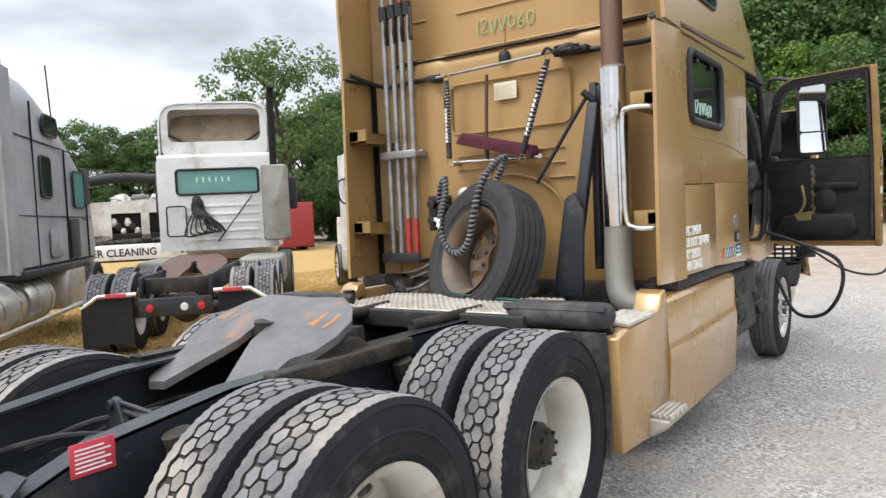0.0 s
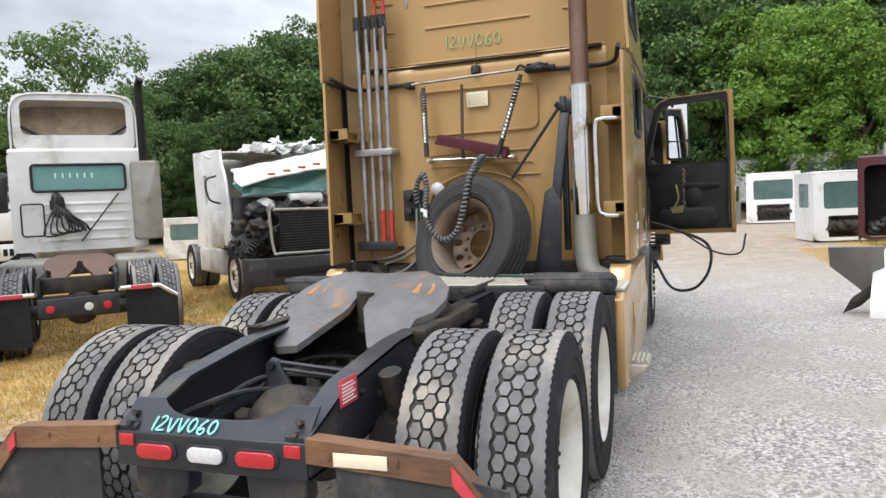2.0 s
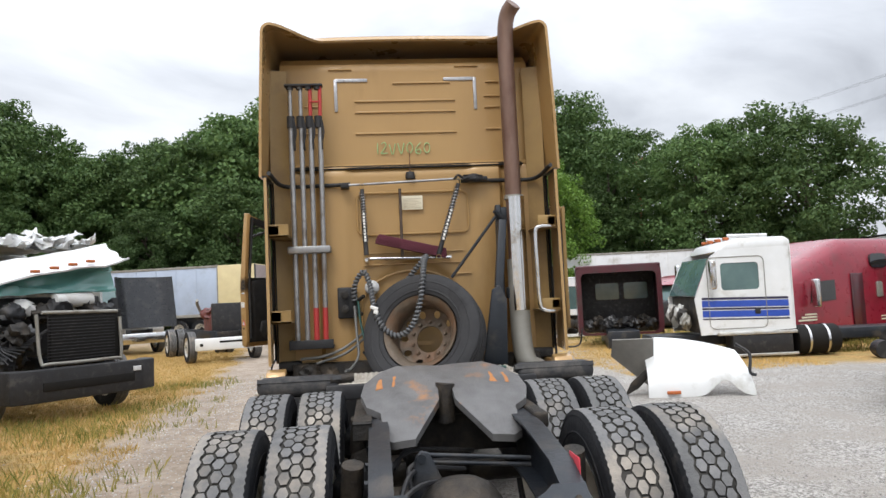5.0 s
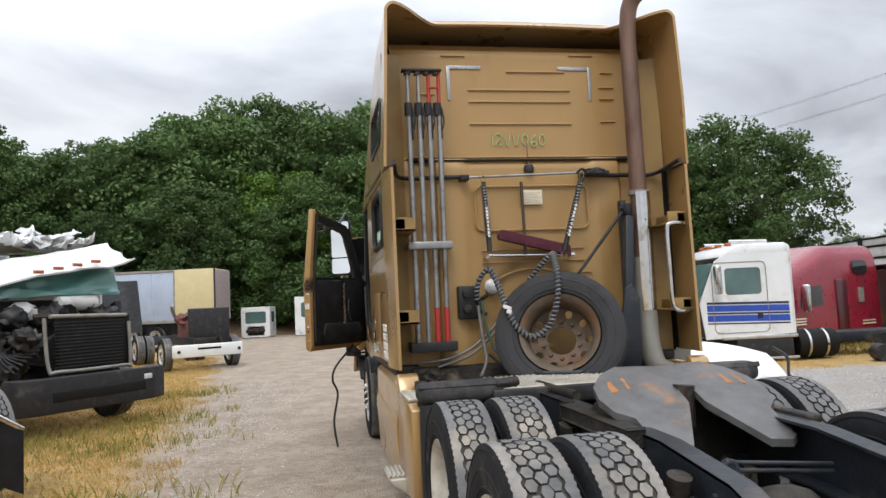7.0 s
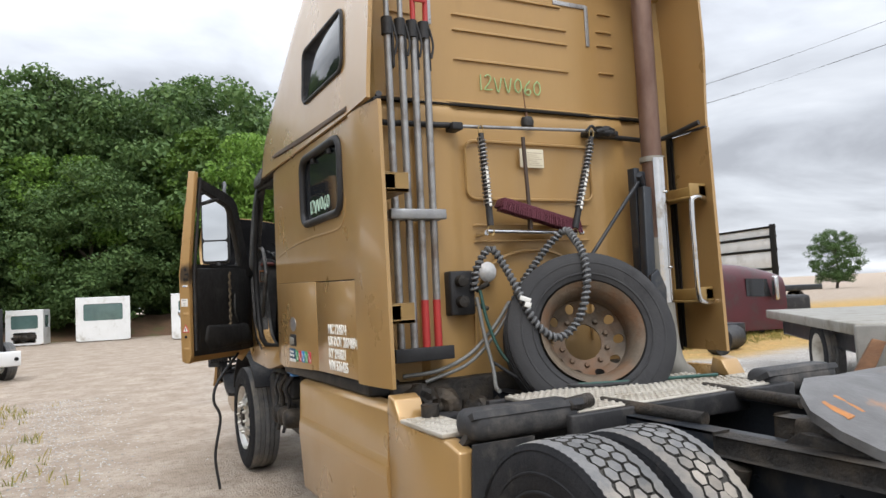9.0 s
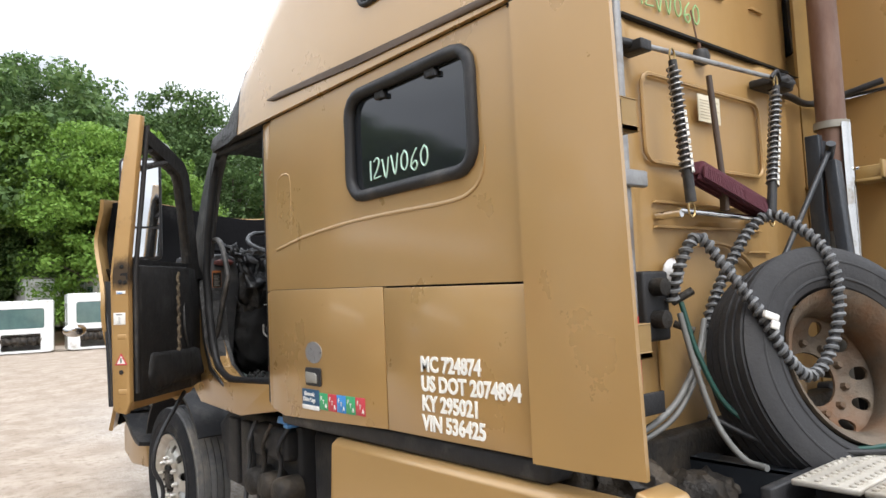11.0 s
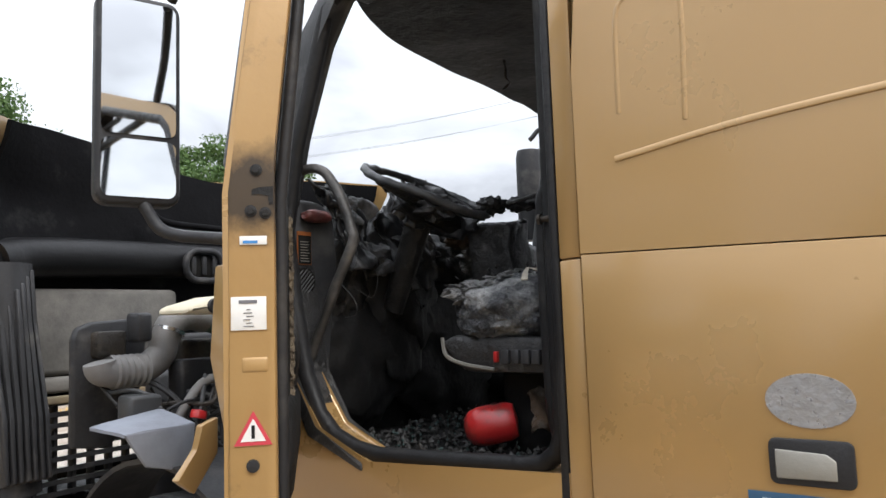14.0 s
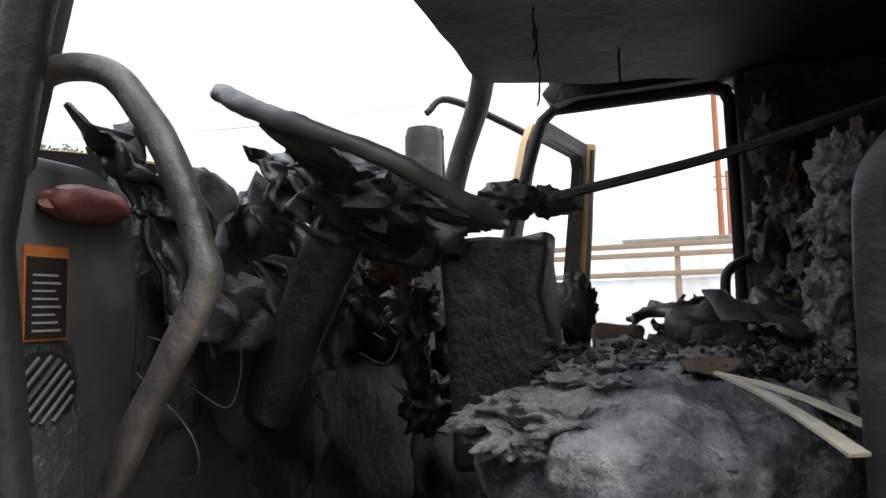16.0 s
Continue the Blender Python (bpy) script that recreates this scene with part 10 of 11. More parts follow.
def chassis_wreck():
    t = thing("stripped_chassis", "stripped truck chassis with radiator, white bumper and chrome wheels", "truck", at=heading(-4.93, 21.0, -155))
    rolling_chassis(t, -5.5, -0.1, (-4.6,), (-1.0,), RIM_ALU_F)
    bm = bmesh.new()
    box(bm, -1.02, 1.08, -0.05, 0.05, 0.42, 0.80, 0.03)
    b = part("bumper", bm, WHITE_PAINT, t, "white steel bumper")
    bm = bmesh.new()
    for x in (-0.9, 0.9):
        lathe(bm, [(0.0001, 0), (0.05, 0), (0.05, 0.02), (0.0001, 0.02)], 12, pose(x, 0.05, 0.6, 0, 0, 90))
    box(bm, -0.35, 0.35, 0.045, 0.06, 0.64, 0.70, 0.005)
    part("bumper_opening", bm, SEAM, b)
    bm = bmesh.new()
    box(bm, -0.84, 0.42, -0.75, -0.58, 0.72, 1.88, 0.03)
    part("radiator", bm, BLACK_PLASTIC, t, "black radiator standing upright")
    bm = bmesh.new()
    box(bm, -0.4, 0.4, -2.0, -0.8, 0.9, 1.5, 0.08)
    lump(bm, (0.3, -1.3, 1.55), (0.3, 0.35, 0.2), 0.4, 2.5, 3, 3)
    part("engine", bm, RED_CHAR, t, "dull red engine block", sharp=60)
    bm = bmesh.new()
    tube(bm, curve([(0.5, -1.6, 1.5), (0.7, -1.4, 1.85), (0.75, -1.2, 2.0)], 5), 0.05, 8)
    part("pipe", bm, GREY_BOX, t)


chassis_wreck()


def black_truck():
    t = thing("black_truck", "black semi truck with its hood tilted forward", "truck", at=heading(-9.3, 26.4, -142))
    rolling_chassis(t, -6.0, -0.1, (-5.0,), (-1.2,), RIM_ALU_F)
    bm = bmesh.new()
    sheet(bm, lambda u, v: (-1.1 + 2.2 * u, 0.1 - 0.4 * v + 0.5 * abs(2 * u - 1) ** 3, 1.05 + 1.95 * v), 16, 10, 0.04)
    h = part("hood", bm, BLACK_PAINT, t, "black hood standing open")
    bm = bmesh.new()
    tube(bm, [(-0.8, -0.05, 1.4), (0.5, -0.3, 2.7)], 0.025, 6)
    tube(bm, [(0.5, -0.05, 1.4), (-0.8, -0.3, 2.7)], 0.025, 6)
    part("hood_brace", bm, GREY_BOX, h)
    bm = bmesh.new()
    box(bm, -1.18, 1.18, -0.1, 0.25, 0.45, 0.85, 0.05)
    part("bumper", bm, CHROME, t, "chrome bumper")
    bm = bmesh.new()
    prism(bm, [(-1.9, 1.0), (-2.0, 2.1), (-2.3, 2.75), (-4.8, 2.85), (-4.8, 1.0)], "x", -1.1, 1.1, 0.05)
    c = part("cab", bm, BLACK_PAINT, t)
    glass_quad(c, ((1.0, -1.95, 2.0), (-1.0, -1.95, 2.0), (-0.95, -2.26, 2.65), (0.95, -2.26, 2.65)), CAB_GLASS, "windscreen")
    bm = bmesh.new()
    box(bm, -1.1, 1.1, -1.9, -0.6, 0.75, 1.15, 0.1)
    part("fender", bm, ALU, t)


black_truck()


def box_trailer(name, x, y, yaw, length, material, label, z0=1.1, z1=4.0, cream=False):
    t = thing(name, label, "trailer", at=heading(x, y, yaw))
    bm = bmesh.new()
    box(bm, -1.28, 1.28, 0, length, z0, z1, 0.04)
    b = part("box", bm, material, t)
    bm = bmesh.new()
    n = int(length / 1.2)
    for k in range(n + 1):
        for s in (-1, 1):
            yk = min(length - 0.05, k * length / n)
            box(bm, min(s * 1.28, s * 1.30), max(s * 1.28, s * 1.30), yk, yk + 0.05, z0, z1)
    part("side_rib", bm, material, b)
    bm = bmesh.new()
    for s in (-1, 1):
        box(bm, min(s * 1.27, s * 1.31), max(s * 1.27, s * 1.31), 0, length, z1 - 0.12, z1 + 0.01, 0.005)
        box(bm, min(s * 1.27, s * 1.31), max(s * 1.27, s * 1.31), 0, length, z0 - 0.1, z0 + 0.08, 0.005)
    part("edge_rail", bm, GREY_BOX, b)
    for yk in (1.2, 2.5):
        for s in (-1, 1):
            wheel(t, s * 1.0, yk, 0.515, s, None, None, False)
    bm = bmesh.new()
    box(bm, -0.6, 0.6, 0.5, 3.2, 0.5, z0, 0.02)
    for s in (-1, 1):
        box(bm, s * 0.7, s * 0.8, length - 3.2, length - 3.1, 0.0, z0, 0.01)
    part("undercarriage", bm, FRAME_BLACK, t)
    if cream:
        bm = bmesh.new()
        box(bm, -1.29, 1.27, -2.3, -0.03, z0, z1, 0.02)
        part("rear_section", bm, CREAM_DOOR, t, "cream painted rear section")
        bm = bmesh.new()
        box(bm, -1.31, -1.25, -0.05, 0.02, z0 - 0.1, z1 + 0.02, 0.01)
        part("corner_post", bm, GREY_BOX, t)
        bm = bmesh.new()
        box(bm, -1.32, -1.24, -2.36, -2.28, z0 - 0.1, z1 + 0.03, 0.01)
        part("corner_post", bm, FRAME_BLACK, t)
        bm = bmesh.new()
        box(bm, -1.2, 1.26, -2.36, -2.31, z0, z1 - 0.06, 0.01)
        part("rear_door", bm, mat("pinkish_grey_door", (0.36, 0.30, 0.29), (0.28, 0.23, 0.22), 0.7), t, "weathered pinkish-grey rear door")
    return t


box_trailer("box_trailer", -9.26, 41.9, 78, 15.0, TRAILER_BLUE, "pale blue box trailer with a cream rear section", 1.3, 4.2, cream=True)
box_trailer("box_trailer", 13.5, 52.0, 95, 9.0, TRAILER_WHITE, "white box trailer parked by the trees")
box_trailer("box_trailer", 24.0, 44.0, 85, 12.0, TRAILER_WHITE, "white box trailer parked by the trees")


def cab_shell(x, y, yaw, material, label, w=2.3, h=2.1, d=1.9, hollow=True):
    t = thing("cab_shell", label, "truck cab", "loose cab shells", at=heading(x, y, yaw))
    W = w / 2
    bm = bmesh.new()
    holed(bm, rrect(-W, W, 0.05, h, 0.18), [rrect(-W * 0.72, W * 0.72, h * 0.48, h * 0.86, 0.1)] + ([rrect(-W * 0.6, W * 0.6, 0.15, h * 0.38, 0.05)] if hollow else []), "y", 0, -0.06)
    part("front", bm, material, t)
    for s in (-1, 1):
        bm = bmesh.new()
        holed(bm, rrect(-d, -0.06, 0.05, h, 0.15), [rrect(-d * 0.8, -d * 0.25, h * 0.5, h * 0.85, 0.1)], "x", s * W, s * (W - 0.05))
        part("side", bm, material, t)
        bm = bmesh.new()
        box(bm, min(s * (W - 0.04), s * (W - 0.02)), max(s * (W - 0.04), s * (W - 0.02)), -d * 0.8, -d * 0.25, h * 0.5, h * 0.85)
        part("side_window", bm, CAB_GLASS, t)
    bm = bmesh.new()
    box(bm, -W, W, -d, -d + 0.05, 0.05, h, 0.01)
    part("rear_wall", bm, material, t)
    bm = bmesh.new()
    box(bm, -W, W, -d, 0, h - 0.06, h + 0.03, 0.03)
    part("roof", bm, material, t)
    bm = bmesh.new()
    box(bm, -W * 0.74, W * 0.74, -0.05, -0.03, h * 0.47, h * 0.87)
    part("windscreen", bm, CAB_GLASS, t, "grey-green windscreen")
    for k in range(8 if hollow else 0):
        bm = bmesh.new()
        lump(bm, (-W * 0.6 + W * 0.17 * k, -0.1, h * 0.24), (0.16, 0.12, 0.18), 0.5, 2.5, k + x, 2)
        part("firewall_part", bm, GREASE, t)


cab_shell(-1.6, 43.5, 178, WHITE_PAINT, "white sleeper shell standing on the ground", 2.7, 2.4, 2.0, False)
cab_shell(-5.4, 44.5, 170, WHITE_PAINT, "small white cab shell standing on the ground", 1.8, 1.9, 1.6)
cab_shell(2.6, 38.2, 168, WHITE_PAINT, "white cab shell without hood on the bare dirt", 2.5, 2.3, 2.0)
cab_shell(5.6, 37.6, 172, WHITE_PAINT, "white cab shell with its front stripped to the firewall", 2.5, 2.55, 2.0)
cab_shell(8.7, 46.0, 178, WHITE_DIRTY, "tall white sleeper shell behind the cabs", 2.4, 3.9, 3.0, False)
cab_shell(11.4, 46.5, 178, WHITE_PAINT, "wide white body shell at the far edge of the yard", 3.2, 4.1, 4.0, False)
cab_shell(10.0, 36.0, 165, WHITE_PAINT, "white cab shell by the far trailers", 2.4, 2.3, 2.2)
cab_shell(6.1, 22.2, 188, WHITE_PAINT, "white cab shell with a square windscreen", 2.0, 2.1, 1.9)


def maroon_cab():
    t = thing("burnt_cab", "maroon truck cab with burnt black interior", "truck cab", at=heading(6.65, 17.81, 165))
    W = 1.2
    bm = bmesh.new()
    holed(bm, rrect(-W, W, 0.35, 2.35, 0.22), [rrect(-W + 0.14, W - 0.14, 0.42, 2.15, 0.15)], "y", 0, -0.12)
    part("front_frame", bm, MAROON, t, "maroon cab front edge")
    for s in (-1, 1):
        bm = bmesh.new()
        box(bm, min(s * W, s * (W - 0.05)), max(s * W, s * (W - 0.05)), -1.5, -0.1, 0.35, 2.3, 0.02)
        part("side", bm, MAROON, t)
    bm = bmesh.new()
    box(bm, -W, W, -1.5, -0.05, 2.28, 2.38, 0.04)
    part("roof", bm, MAROON, t)
    bm = bmesh.new()
    box(bm, -W, W, -1.5, -1.42, 0.35, 2.3, 0.02)
    part("inner_wall", bm, CHAR, t, "sooty black cab interior")
    for x in (-0.75, 0.1):
        bm = bmesh.new()
        prism(bm, rrect(x - 0.3 + 0.1, x + 0.5, 1.35, 1.85, 0.06), "y", -1.41, -1.39)
        part("rear_window", bm, CAB_GLASS, t)
    for k in range(9):
        bm = bmesh.new()
        lump(bm, (-0.9 + 0.22 * k, -0.5 - 0.1 * (k % 3), 0.62 + 0.08 * (k % 2)), (0.18, 0.24, 0.16), 0.5, 2.5, 90 + k, 3)
        part("burnt_lump", bm, (CHAR, GREASE, CHAR_GREY)[k % 3], t, "burnt engine-bay parts", sharp=60)
    bm = bmesh.new()
    box(bm, -0.43, 0.43, -3.0, 0.8, -0.02, 0.5, 0.02)
    part("frame", bm, FRAME_BLACK, t)


maroon_cab()


def striped_truck():
    t = thing("striped_truck", "white day-cab truck with blue door stripes, hood removed", "truck", at=heading(8.93, 13.79, 82.6))
    W = 1.05
    bm = bmesh.new()
    holed(bm, [(0, 0.62), (2.05, 0.55), (2.15, 1.35), (1.75, 2.28), (1.55, 2.42), (0, 2.45)], [rrect(0.72, 1.55, 1.52, 2.12, 0.08)], "x", -W, -W + 0.05)
    side = part("cab_side", bm, WHITE_PAINT, t, "white cab side with door")
    bm = bmesh.new()
    holed(bm, [(0, 0.62), (2.05, 0.55), (2.15, 1.35), (1.75, 2.28), (1.55, 2.42), (0, 2.45)], [rrect(0.72, 1.55, 1.52, 2.12, 0.08)], "x", W - 0.05, W)
    part("cab_side", bm, WHITE_PAINT, t)
    bm = bmesh.new()
    prism(bm, [(-0.02, 2.4), (1.55, 2.38), (1.4, 2.58), (1.1, 2.66), (0.1, 2.66), (-0.02, 2.58)], "x", -W, W, 0.05)
    roof = part("roof", bm, WHITE_PAINT, t, "white cab roof")
    bm = bmesh.new()
    for x in (-0.7, -0.2, 0.3, 0.7):
        box(bm, x - 0.06, x + 0.06, 1.2, 1.32, 2.64, 2.71, 0.015)
    part("marker_lamp", bm, ORANGE_RUB, roof)
    bm = bmesh.new()
    tube(bm, [(-0.6, 0.3, 2.72), (-0.6, 1.2, 2.74)], 0.05, 8)
    tube(bm, [(0.5, 0.4, 2.72), (0.5, 1.3, 2.74)], 0.05, 8)
    part("air_horn", bm, CHROME, roof)
    bm = bmesh.new()
    box(bm, -W, W, 0.0, 0.05, 0.62, 2.45, 0.01)
    part("rear_wall", bm, WHITE_PAINT, t)
    bm = bmesh.new()
    box(bm, -W + 0.05, W - 0.05, 1.98, 2.05, 0.6, 1.4, 0.01)
    part("firewall", bm, GREASE, t)
    glass_quad(t, ((-0.98, 2.13, 1.42), (0.98, 2.13, 1.42), (0.92, 1.76, 2.25), (-0.92, 1.76, 2.25)), CAB_GLASS, "windscreen", "pale green windscreen")
    bm = bmesh.new()
    prism(bm, rrect(0.71, 1.56, 1.51, 2.13, 0.08), "x", -W + 0.02, -W + 0.03)
    part("door_window", bm, CAB_GLASS, side)
    for z0, z1, m in ((1.28, 1.33, STRIPE_DARK), (1.12, 1.26, STRIPE_BLUE), (1.06, 1.10, STRIPE_DARK), (0.90, 1.04, STRIPE_BLUE), (0.84, 0.87, STRIPE_DARK)):
        bm = bmesh.new()
        prism(bm, [(0.12, z0), (2.0, z0 + 0.05), (2.0, z1 + 0.05), (0.12, z1)], "x", -W - 0.006, -W)
        part("stripe", bm, m, side, "painted side stripe")
    bm = bmesh.new()
    tube(bm, [(-W - 0.006, y, z) for y, z in rrect(0.6, 1.85, 0.68, 2.25, 0.12)], 0.010, 5, closed=True)
    part("door_seam", bm, GREY_BOX, side)
    bm = bmesh.new()
    box(bm, -W - 0.02, -W, 0.74, 0.86, 0.98, 1.10, 0.01)
    part("door_handle", bm, BLACK_PLASTIC, side)
    for s in (-1, 1):
        bm = bmesh.new()
        box(bm, min(s * 1.14, s * 1.34), max(s * 1.14, s * 1.34), 1.72, 1.86, 1.55, 2.20, 0.05)
        tube(bm, [(s * 1.05, 1.75, 2.1), (s * 1.2, 1.78, 2.1)], 0.02, 6)
        part("mirror", bm, CHROME, t, "chrome door mirror")
    for k in range(6):
        bm = bmesh.new()
        lump(bm, (-0.5 + 0.2 * k, 2.22, 0.85 + 0.1 * (k % 3)), (0.15, 0.12, 0.18), 0.5, 2.5, 110 + k, 3)
        part("engine_lump", bm, (GREY_BOX, GREASE, WHITE_DIRTY)[k % 3], t, "exposed engine parts", sharp=60)
    bm = bmesh.new()
    lathe(bm, [(0.0001, 0), (0.30, 0), (0.32, 0.04), (0.32, 0.86), (0.30, 0.9), (0.0001, 0.9)], 24, pose(-0.80, -0.95, 0.36, 0, 0, 90))
    tk = part("fuel_tank", bm, SEAM, t, "black fuel tank with bright straps")
    for y in (-0.7, -0.3):
        bm = bmesh.new()
        lathe(bm, [(0.322, 0), (0.335, 0), (0.335, 0.05), (0.322, 0.05)], 24, pose(-0.80, y, 0.36, 0, 0, 90), True)
        part("tank_strap", bm, CHROME, tk)
    bm = bmesh.new()
    box(bm, -1.1, -0.6, 0.1, 1.4, 0.10, 0.55, 0.03)
    part("battery_box", bm, BLACK_PLASTIC, t)
    bm = bmesh.new()
    box(bm, -1.12, -1.0, 0.0, 1.6, 0.06, 0.12, 0.01)
    box(bm, -1.12, -1.0, 0.0, 1.7, 0.53, 0.60, 0.01)
    part("step", bm, ALU, t)
    bm = bmesh.new()
    box(bm, -0.42, 0.42, -3.5, 3.0, 0.3, 0.55, 0.02)
    part("frame", bm, FRAME_BLACK, t)


striped_truck()


def red_sleeper(x, y, yaw, material, label, sleeper=True, z_low=0.35, q=-1):
    t = thing("red_truck", label, "truck", "red trucks", at=heading(x, y, yaw) @ Matrix.Translation((0, 0, -0.2)))
    L = 4.3 if sleeper else 2.2
    def body(u, v):
        th = math.pi * u
        c, s = math.cos(th), math.sin(th)
        yy = L * v
        H = 2.95 if sleeper and v < 0.45 else (2.95 - 0.95 * ((v - 0.45) / 0.55) ** 1.1 if sleeper else 2.35 - 0.4 * v ** 2)
        return (1.12 * math.copysign(abs(c) ** 0.3, c), yy, z_low + (H - z_low) * abs(s) ** 0.3)
    bm = bmesh.new()
    sheet(bm, body, 40, 24, -0.03)
    b = part("cab_body", bm, material, t, sharp=50)
    bm = bmesh.new()
    box(bm, -1.08, 1.08, 0, 0.05, z_low, 2.2, 0.01)
    part("rear_wall", bm, material, t)
    if sleeper:
        bm = bmesh.new()
        prism(bm, rrect(0.5, 1.15, 2.12, 2.50, 0.15), "x", q * 1.14, q * 1.08)
        part("oval_window", bm, TINT, b, "dark oval sleeper window")
        bm = bmesh.new()
        prism(bm, rrect(0.75, 0.98, 1.35, 1.75, 0.03), "x", q * 1.155, q * 1.12, 0.005)
        part("vent", bm, GREY_BOX, b)
        bm = bmesh.new()
        box(bm, -1.16, -1.12, 1.5, 1.95, z_low + 0.1, 2.0, 0.02)
        part("recess_panel", bm, MAROON, b)
        bm = bmesh.new()
        for k in range(3):
            box(bm, -1.15, -1.14, 3.3 - 0.0 * k, 3.95 - 0.12 * k, 0.86 + 0.07 * k, 0.90 + 0.07 * k)
        for k in range(2):
            box(bm, -1.15, -1.14, 0.3, 0.9, 0.75 + 0.08 * k, 0.78 + 0.08 * k)
        part("lettering_bar", bm, TAPE, b)
    w0, w1 = (2.55, 3.45) if sleeper else (0.9, 1.7)
    bm = bmesh.new()
    prism(bm, [(w0, 1.35), (w1, 1.30), (w1 - 0.12, 1.82), (w0, 1.86)], "x", q * 1.14, q * 1.08)
    part("door_window", bm, TINT, b)
    bm = bmesh.new()
    box(bm, min(q * 1.42, q * 1.22), max(q * 1.42, q * 1.22), w1 - 0.05, w1 + 0.08, 1.20, 1.90, 0.04)
    tube(bm, [(q * 1.1, w1, 1.3), (q * 1.3, w1, 1.3)], 0.02, 6)
    part("mirror", bm, CHROME, t, "tall chrome mirror")
    bm = bmesh.new()
    box(bm, -0.9, 0.9, L, L + 1.0, z_low, 1.3, 0.1)
    part("engine_bay", bm, BLACK_PLASTIC, t)
    bm = bmesh.new()
    sheet(bm, lambda u, v: (0.9 - 1.8 * u, L + 0.01 - 0.35 * v, 1.3 + 0.6 * v), 4, 4, -0.02)
    part("windscreen", bm, CAB_GLASS, t)
    bm = bmesh.new()
    box(bm, -0.45, 0.45, -2.0, L, 0.1, z_low + 0.1, 0.02)
    part("frame", bm, FRAME_BLACK, t)


red_sleeper(13.44, 16.92, 107.9, CRIMSON, "crimson sleeper-cab truck parked in the weeds")
red_sleeper(14.0, 16.0, -106, MAROON, "dark maroon day-cab truck parked in the weeds", False, q=1)
red_sleeper(13.0, 27.5, 140, CRIMSON, "crimson truck behind the striped truck", False)


def body_panel():
    t = thing("hood_panel", "white fibreglass truck hood half lying on the gravel", "body panel", at=pose(4.62, 8.50, gz(4.6, 8.5), 0, 0, -14))
    def shell(u, v):
        x = -0.85 + 1.42 * u
        top = 0.86 - 0.25 * u ** 2 - 0.25 * max(0, 0.12 - u) * 6
        arch = 0.24 * math.exp(-((u - 0.72) / 0.13) ** 2)
        z0 = 0.0 + arch
        return (x + 0.12 * (1 - v) * (u - 0.3), -0.30 + 0.75 * v ** 2, z0 + (top - z0) * v ** 0.8)
    bm = bmesh.new()
    sheet(bm, shell, 26, 14, 0.02)
    part("shell", bm, WHITE_PAINT, t, "white moulded shell")
    bm = bmesh.new()
    sheet(bm, lambda u, v: (-1.35 + 0.62 * u, -0.05 + 0.35 * v, 0.88 - 0.28 * v - 0.55 * u * v), 10, 8, 0.02)
    part("inner_fender", bm, GREY_LINER, t, "grey inner fender edge")
    bm = bmesh.new()
    box(bm, -0.62, -0.42, -0.345, -0.30, 0.05, 0.10, 0.01)
    part("marker_lamp", bm, ORANGE_RUB, t)
    bm = bmesh.new()
    tube(bm, curve([(0.45, -0.1, 0.75), (0.62, -0.2, 0.6), (0.58, -0.32, 0.35), (0.66, -0.34, 0.3)], 5), 0.025, 6)
    part("rubber_latch", bm, BLACK_PLASTIC, t)
    bm = bmesh.new()
    prism(bm, [(-1.2, 0.0), (-1.1, 0.2), (-0.8, 0.45), (-0.75, 0.35), (-1.0, 0.1)], "y", 0.0, 0.05, 0.01)
    part("bracket", bm, GREASE, t)


body_panel()


def flatbed_tail():
    t = thing("flatbed_trailer", "weathered grey steel trailer tail at the gravel edge", "trailer", at=pose(6.75, 5.05, gz(6, 5), 0, 0, -40))
    bm = bmesh.new()
    box(bm, -1.2, 1.2, 0.0, 5.0, 0.85, 1.0, 0.02)
    part("deck", bm, GREY_BOX, t)
    bm = bmesh.new()
    box(bm, -1.22, 1.22, -0.06, 0.02, 0.45, 0.98, 0.02)
    part("tail_board", bm, GREY_LINER, t, "dented grey tail plate")
    bm = bmesh.new()
    for s in (-1, 1):
        box(bm, s * 0.8, s * 0.92, 0.0, 4.9, 0.55, 0.86, 0.02)
    part("frame", bm, FRAME_BLACK, t)
    bm = bmesh.new()
    prism(bm, [(-1.35, 0.32), (-1.15, 0.26), (-0.9, 0.78), (-1.05, 0.82)], "y", -0.10, -0.05, 0.01)
    part("rusty_ramp", bm, RUST, t, "rusty folded ramp")
    for s in (-1, 1):
        wheel(t, s * 0.95, 2.2, 0.42, s, TYRE_RIB, None, False)


flatbed_tail()


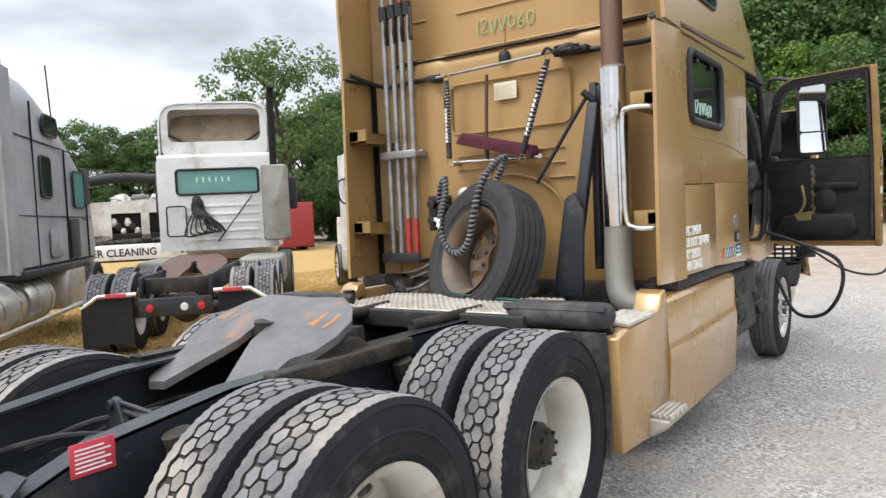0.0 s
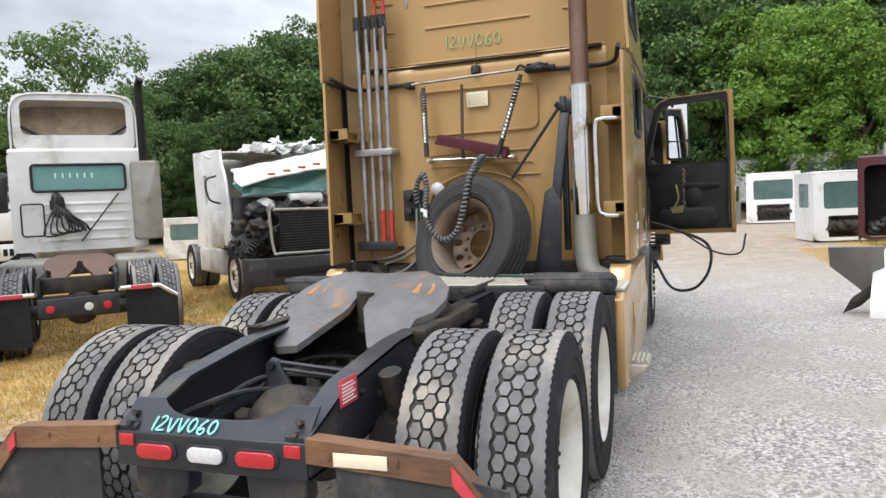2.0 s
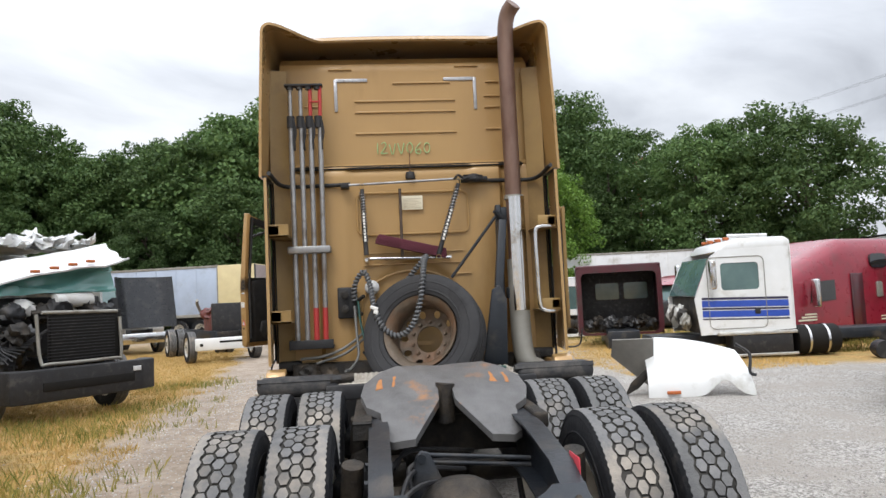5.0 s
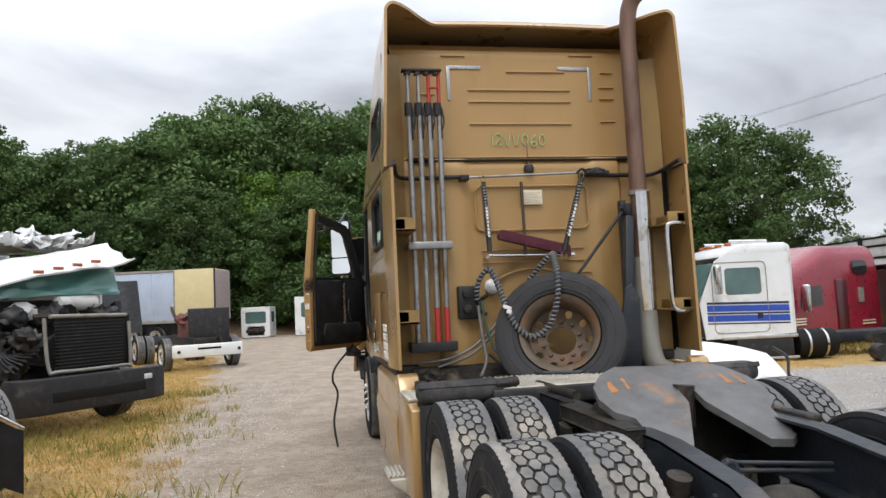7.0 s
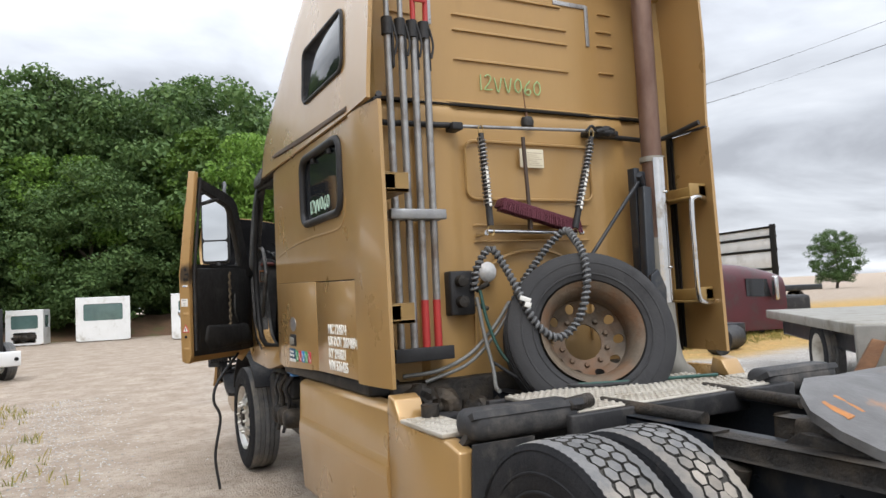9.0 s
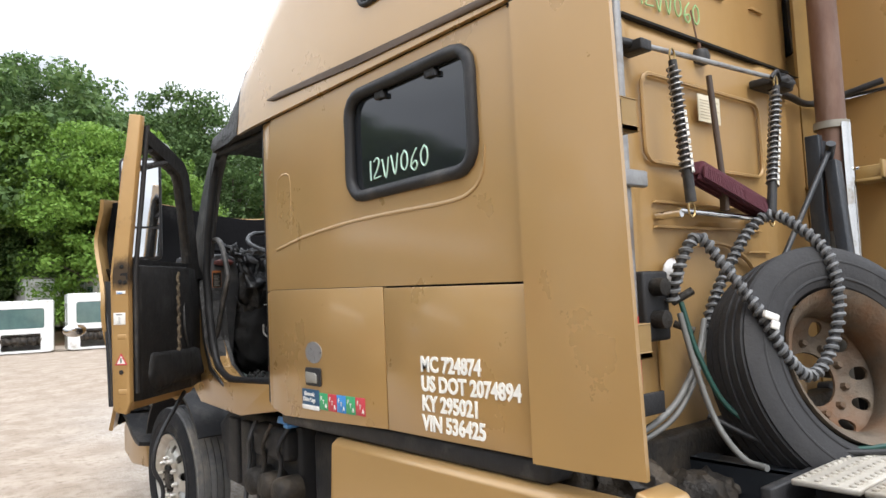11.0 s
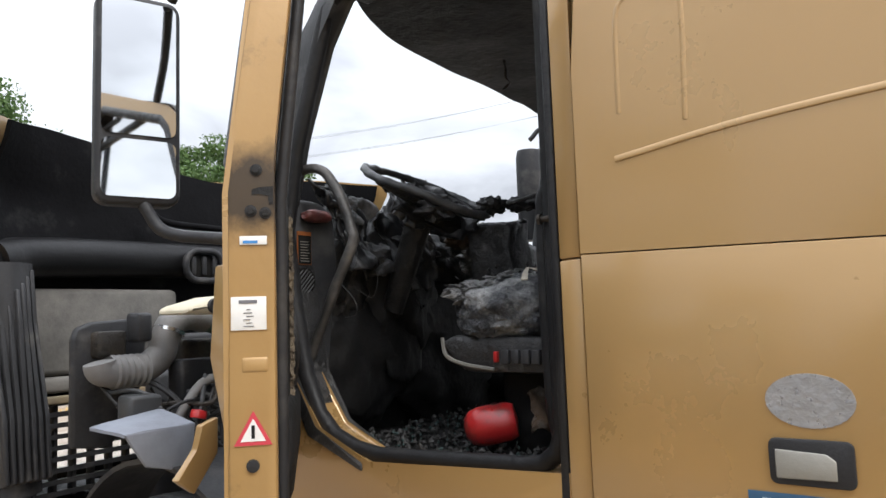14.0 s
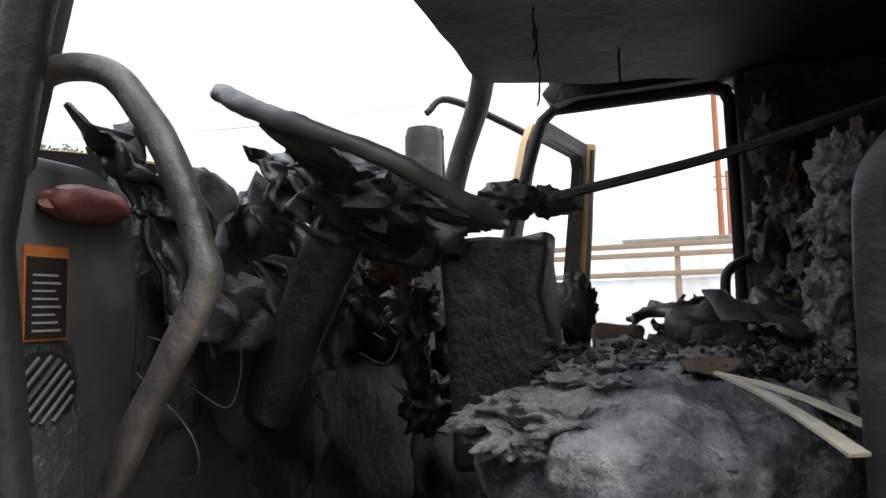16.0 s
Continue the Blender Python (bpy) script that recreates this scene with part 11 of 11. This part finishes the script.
def stake_trailer(x, y, yaw, length, label):
    t = thing("stake_trailer", label, "trailer", "stake trailers", at=heading(x, y, yaw))
    bm = bmesh.new()
    box(bm, -1.2, 1.2, 0, length, 1.0, 1.25, 0.02)
    part("deck", bm, FRAME_BLACK, t)
    k = 0
    yk = 0.0
    while yk < length:
        bm = bmesh.new()
        box(bm, -1.26, -1.18, yk, yk + 0.34, 0.4, 4.12, 0.01)
        part("post", bm, SEAM, t, "black post")
        for z0, z1 in ((0.5, 1.22), (1.34, 1.98), (2.12, 2.88), (3.0, 3.5), (3.62, 3.95)):
            bm = bmesh.new()
            box(bm, -1.20, -1.16, yk + 0.36, min(length, yk + 5.08), z0, z1, 0.006)
            part("panel", bm, TRAILER_WHITE, t)
        yk += 5.1
    bm = bmesh.new()
    box(bm, -1.25, -1.15, 0, length, 3.95, 4.05, 0.01)
    part("top_rail", bm, SEAM, t)
    for z in (1.28, 2.05, 2.94, 3.56):
        bm = bmesh.new()
        box(bm, -1.24, -1.15, 0, length, z - 0.06, z + 0.06, 0.01)
        part("side_rail", bm, SEAM, t)
    for yw in (1.5, 2.8, length - 2):
        for s in (-1, 1):
            wheel(t, s * 1.0, yw, 0.515, s, None, None, False)


stake_trailer(27.0, 22.0, -11, 16.0, "tall white-panelled stake trailer with black posts")


def board_fence():
    t = thing("board_fence", "weathered wooden board rails above white panels", "fence", at=pose(17.5, 1.0, gz(17, 1), 0, 0, 0))
    for k in range(5):
        bm = bmesh.new()
        box(bm, -0.06, 0.06, 2.6 * k, 2.6 * k + 0.14, 0.0, 3.45, 0.01)
        part("post", bm, WOOD_GREY, t)
    for z in (2.55, 3.05, 3.3):
        bm = bmesh.new()
        box(bm, -0.10, -0.06, 0.0, 10.6, z, z + 0.14, 0.008)
        part("board", bm, WOOD_GREY, t)
    for k in range(4):
        bm = bmesh.new()
        box(bm, -0.03, 0.0, 2.6 * k + 0.14, 2.6 * k + 2.6, 0.3, 2.5, 0.008)
        part("panel", bm, TRAILER_WHITE, t)


board_fence()


def utility_pole(x, y, h, label):
    t = thing("utility_pole", label, "utility pole", "utility poles", at=pose(x, y, gz(x, y)))
    bm = bmesh.new()
    tube(bm, [(0, 0, -0.3), (0, 0, h * 0.5), (0, 0, h)], 0.19, 12, 0.13)
    part("pole", bm, WOOD_POLE, t)
    for z in (h - 0.5, h - 1.6):
        bm = bmesh.new()
        box(bm, -0.06, 0.06, -1.1, 1.1, z, z + 0.12, 0.01)
        part("crossarm", bm, WOOD_POLE, t)
        for yy in (-1.0, -0.4, 0.4, 1.0):
            bm = bmesh.new()
            lathe(bm, [(0.0001, 0), (0.05, 0), (0.06, 0.06), (0.03, 0.12), (0.0001, 0.13)], 8, pose(0, yy, z + 0.12, 0, -90, 0))
            part("insulator", bm, GREY_BOX, t)


utility_pole(38.0, 4.0, 15.5, "orange-brown wooden utility pole with crossarms")
utility_pole(62.0, 2.0, 13.0, "distant wooden utility pole")
utility_pole(22.5, 56.0, 13.0, "wooden pole at the wood edge")
bm = bmesh.new()
for k, yy in enumerate((-1.0, -0.4, 0.4, 1.0)):
    for z, dz in ((15.2, 13.0), (14.0, 11.8)):
        tube(bm, curve([(22.5, 56 + yy, dz), (32, 32 + yy, z - 1.4), (38.0, 4.0 + yy, z), (50, 3 + yy, z - 2.2), (62.0, 2.0 + yy, dz - 0.3)], 8), 0.004, 4)
ob = solid("power_line", bm, SEAM, "thin black overhead power lines", "power line", kind="stuff")
box_trailer("box_trailer", 24.0, -6.0, 0, 14.0, TRAILER_WHITE, "white box trailer far across the yard")
box_trailer("box_trailer", -26.0, 26.0, 60, 12.0, mat("faded_red_container", (0.30, 0.03, 0.03), (0.24, 0.025, 0.025), 0.6), "faded red container behind the white trucks", 0.2, 2.6)
cab_shell(-17.5, 22.0, -160, WHITE_DIRTY, "white pickup-sized cab behind the trucks", 2.0, 1.7, 2.6, False)


def barrel(x, y, r, l, yaw, label):
    bm = bmesh.new()
    lathe(bm, [(0.0001, 0), (r, 0), (r * 1.03, 0.03), (r, 0.06), (r, l - 0.06), (r * 1.03, l - 0.03), (r, l), (0.0001, l)], 20)
    solid("tank_drum", bm, BLACK_PLASTIC, label, "drum", "loose drums", at=pose(x, y, gz(x, y) + r, 0, 0, yaw))


barrel(10.6, 12.2, 0.28, 0.9, 20, "black steel drum lying in the weeds")
barrel(9.9, 11.5, 0.18, 0.4, 70, "small black tank lying in the weeds")
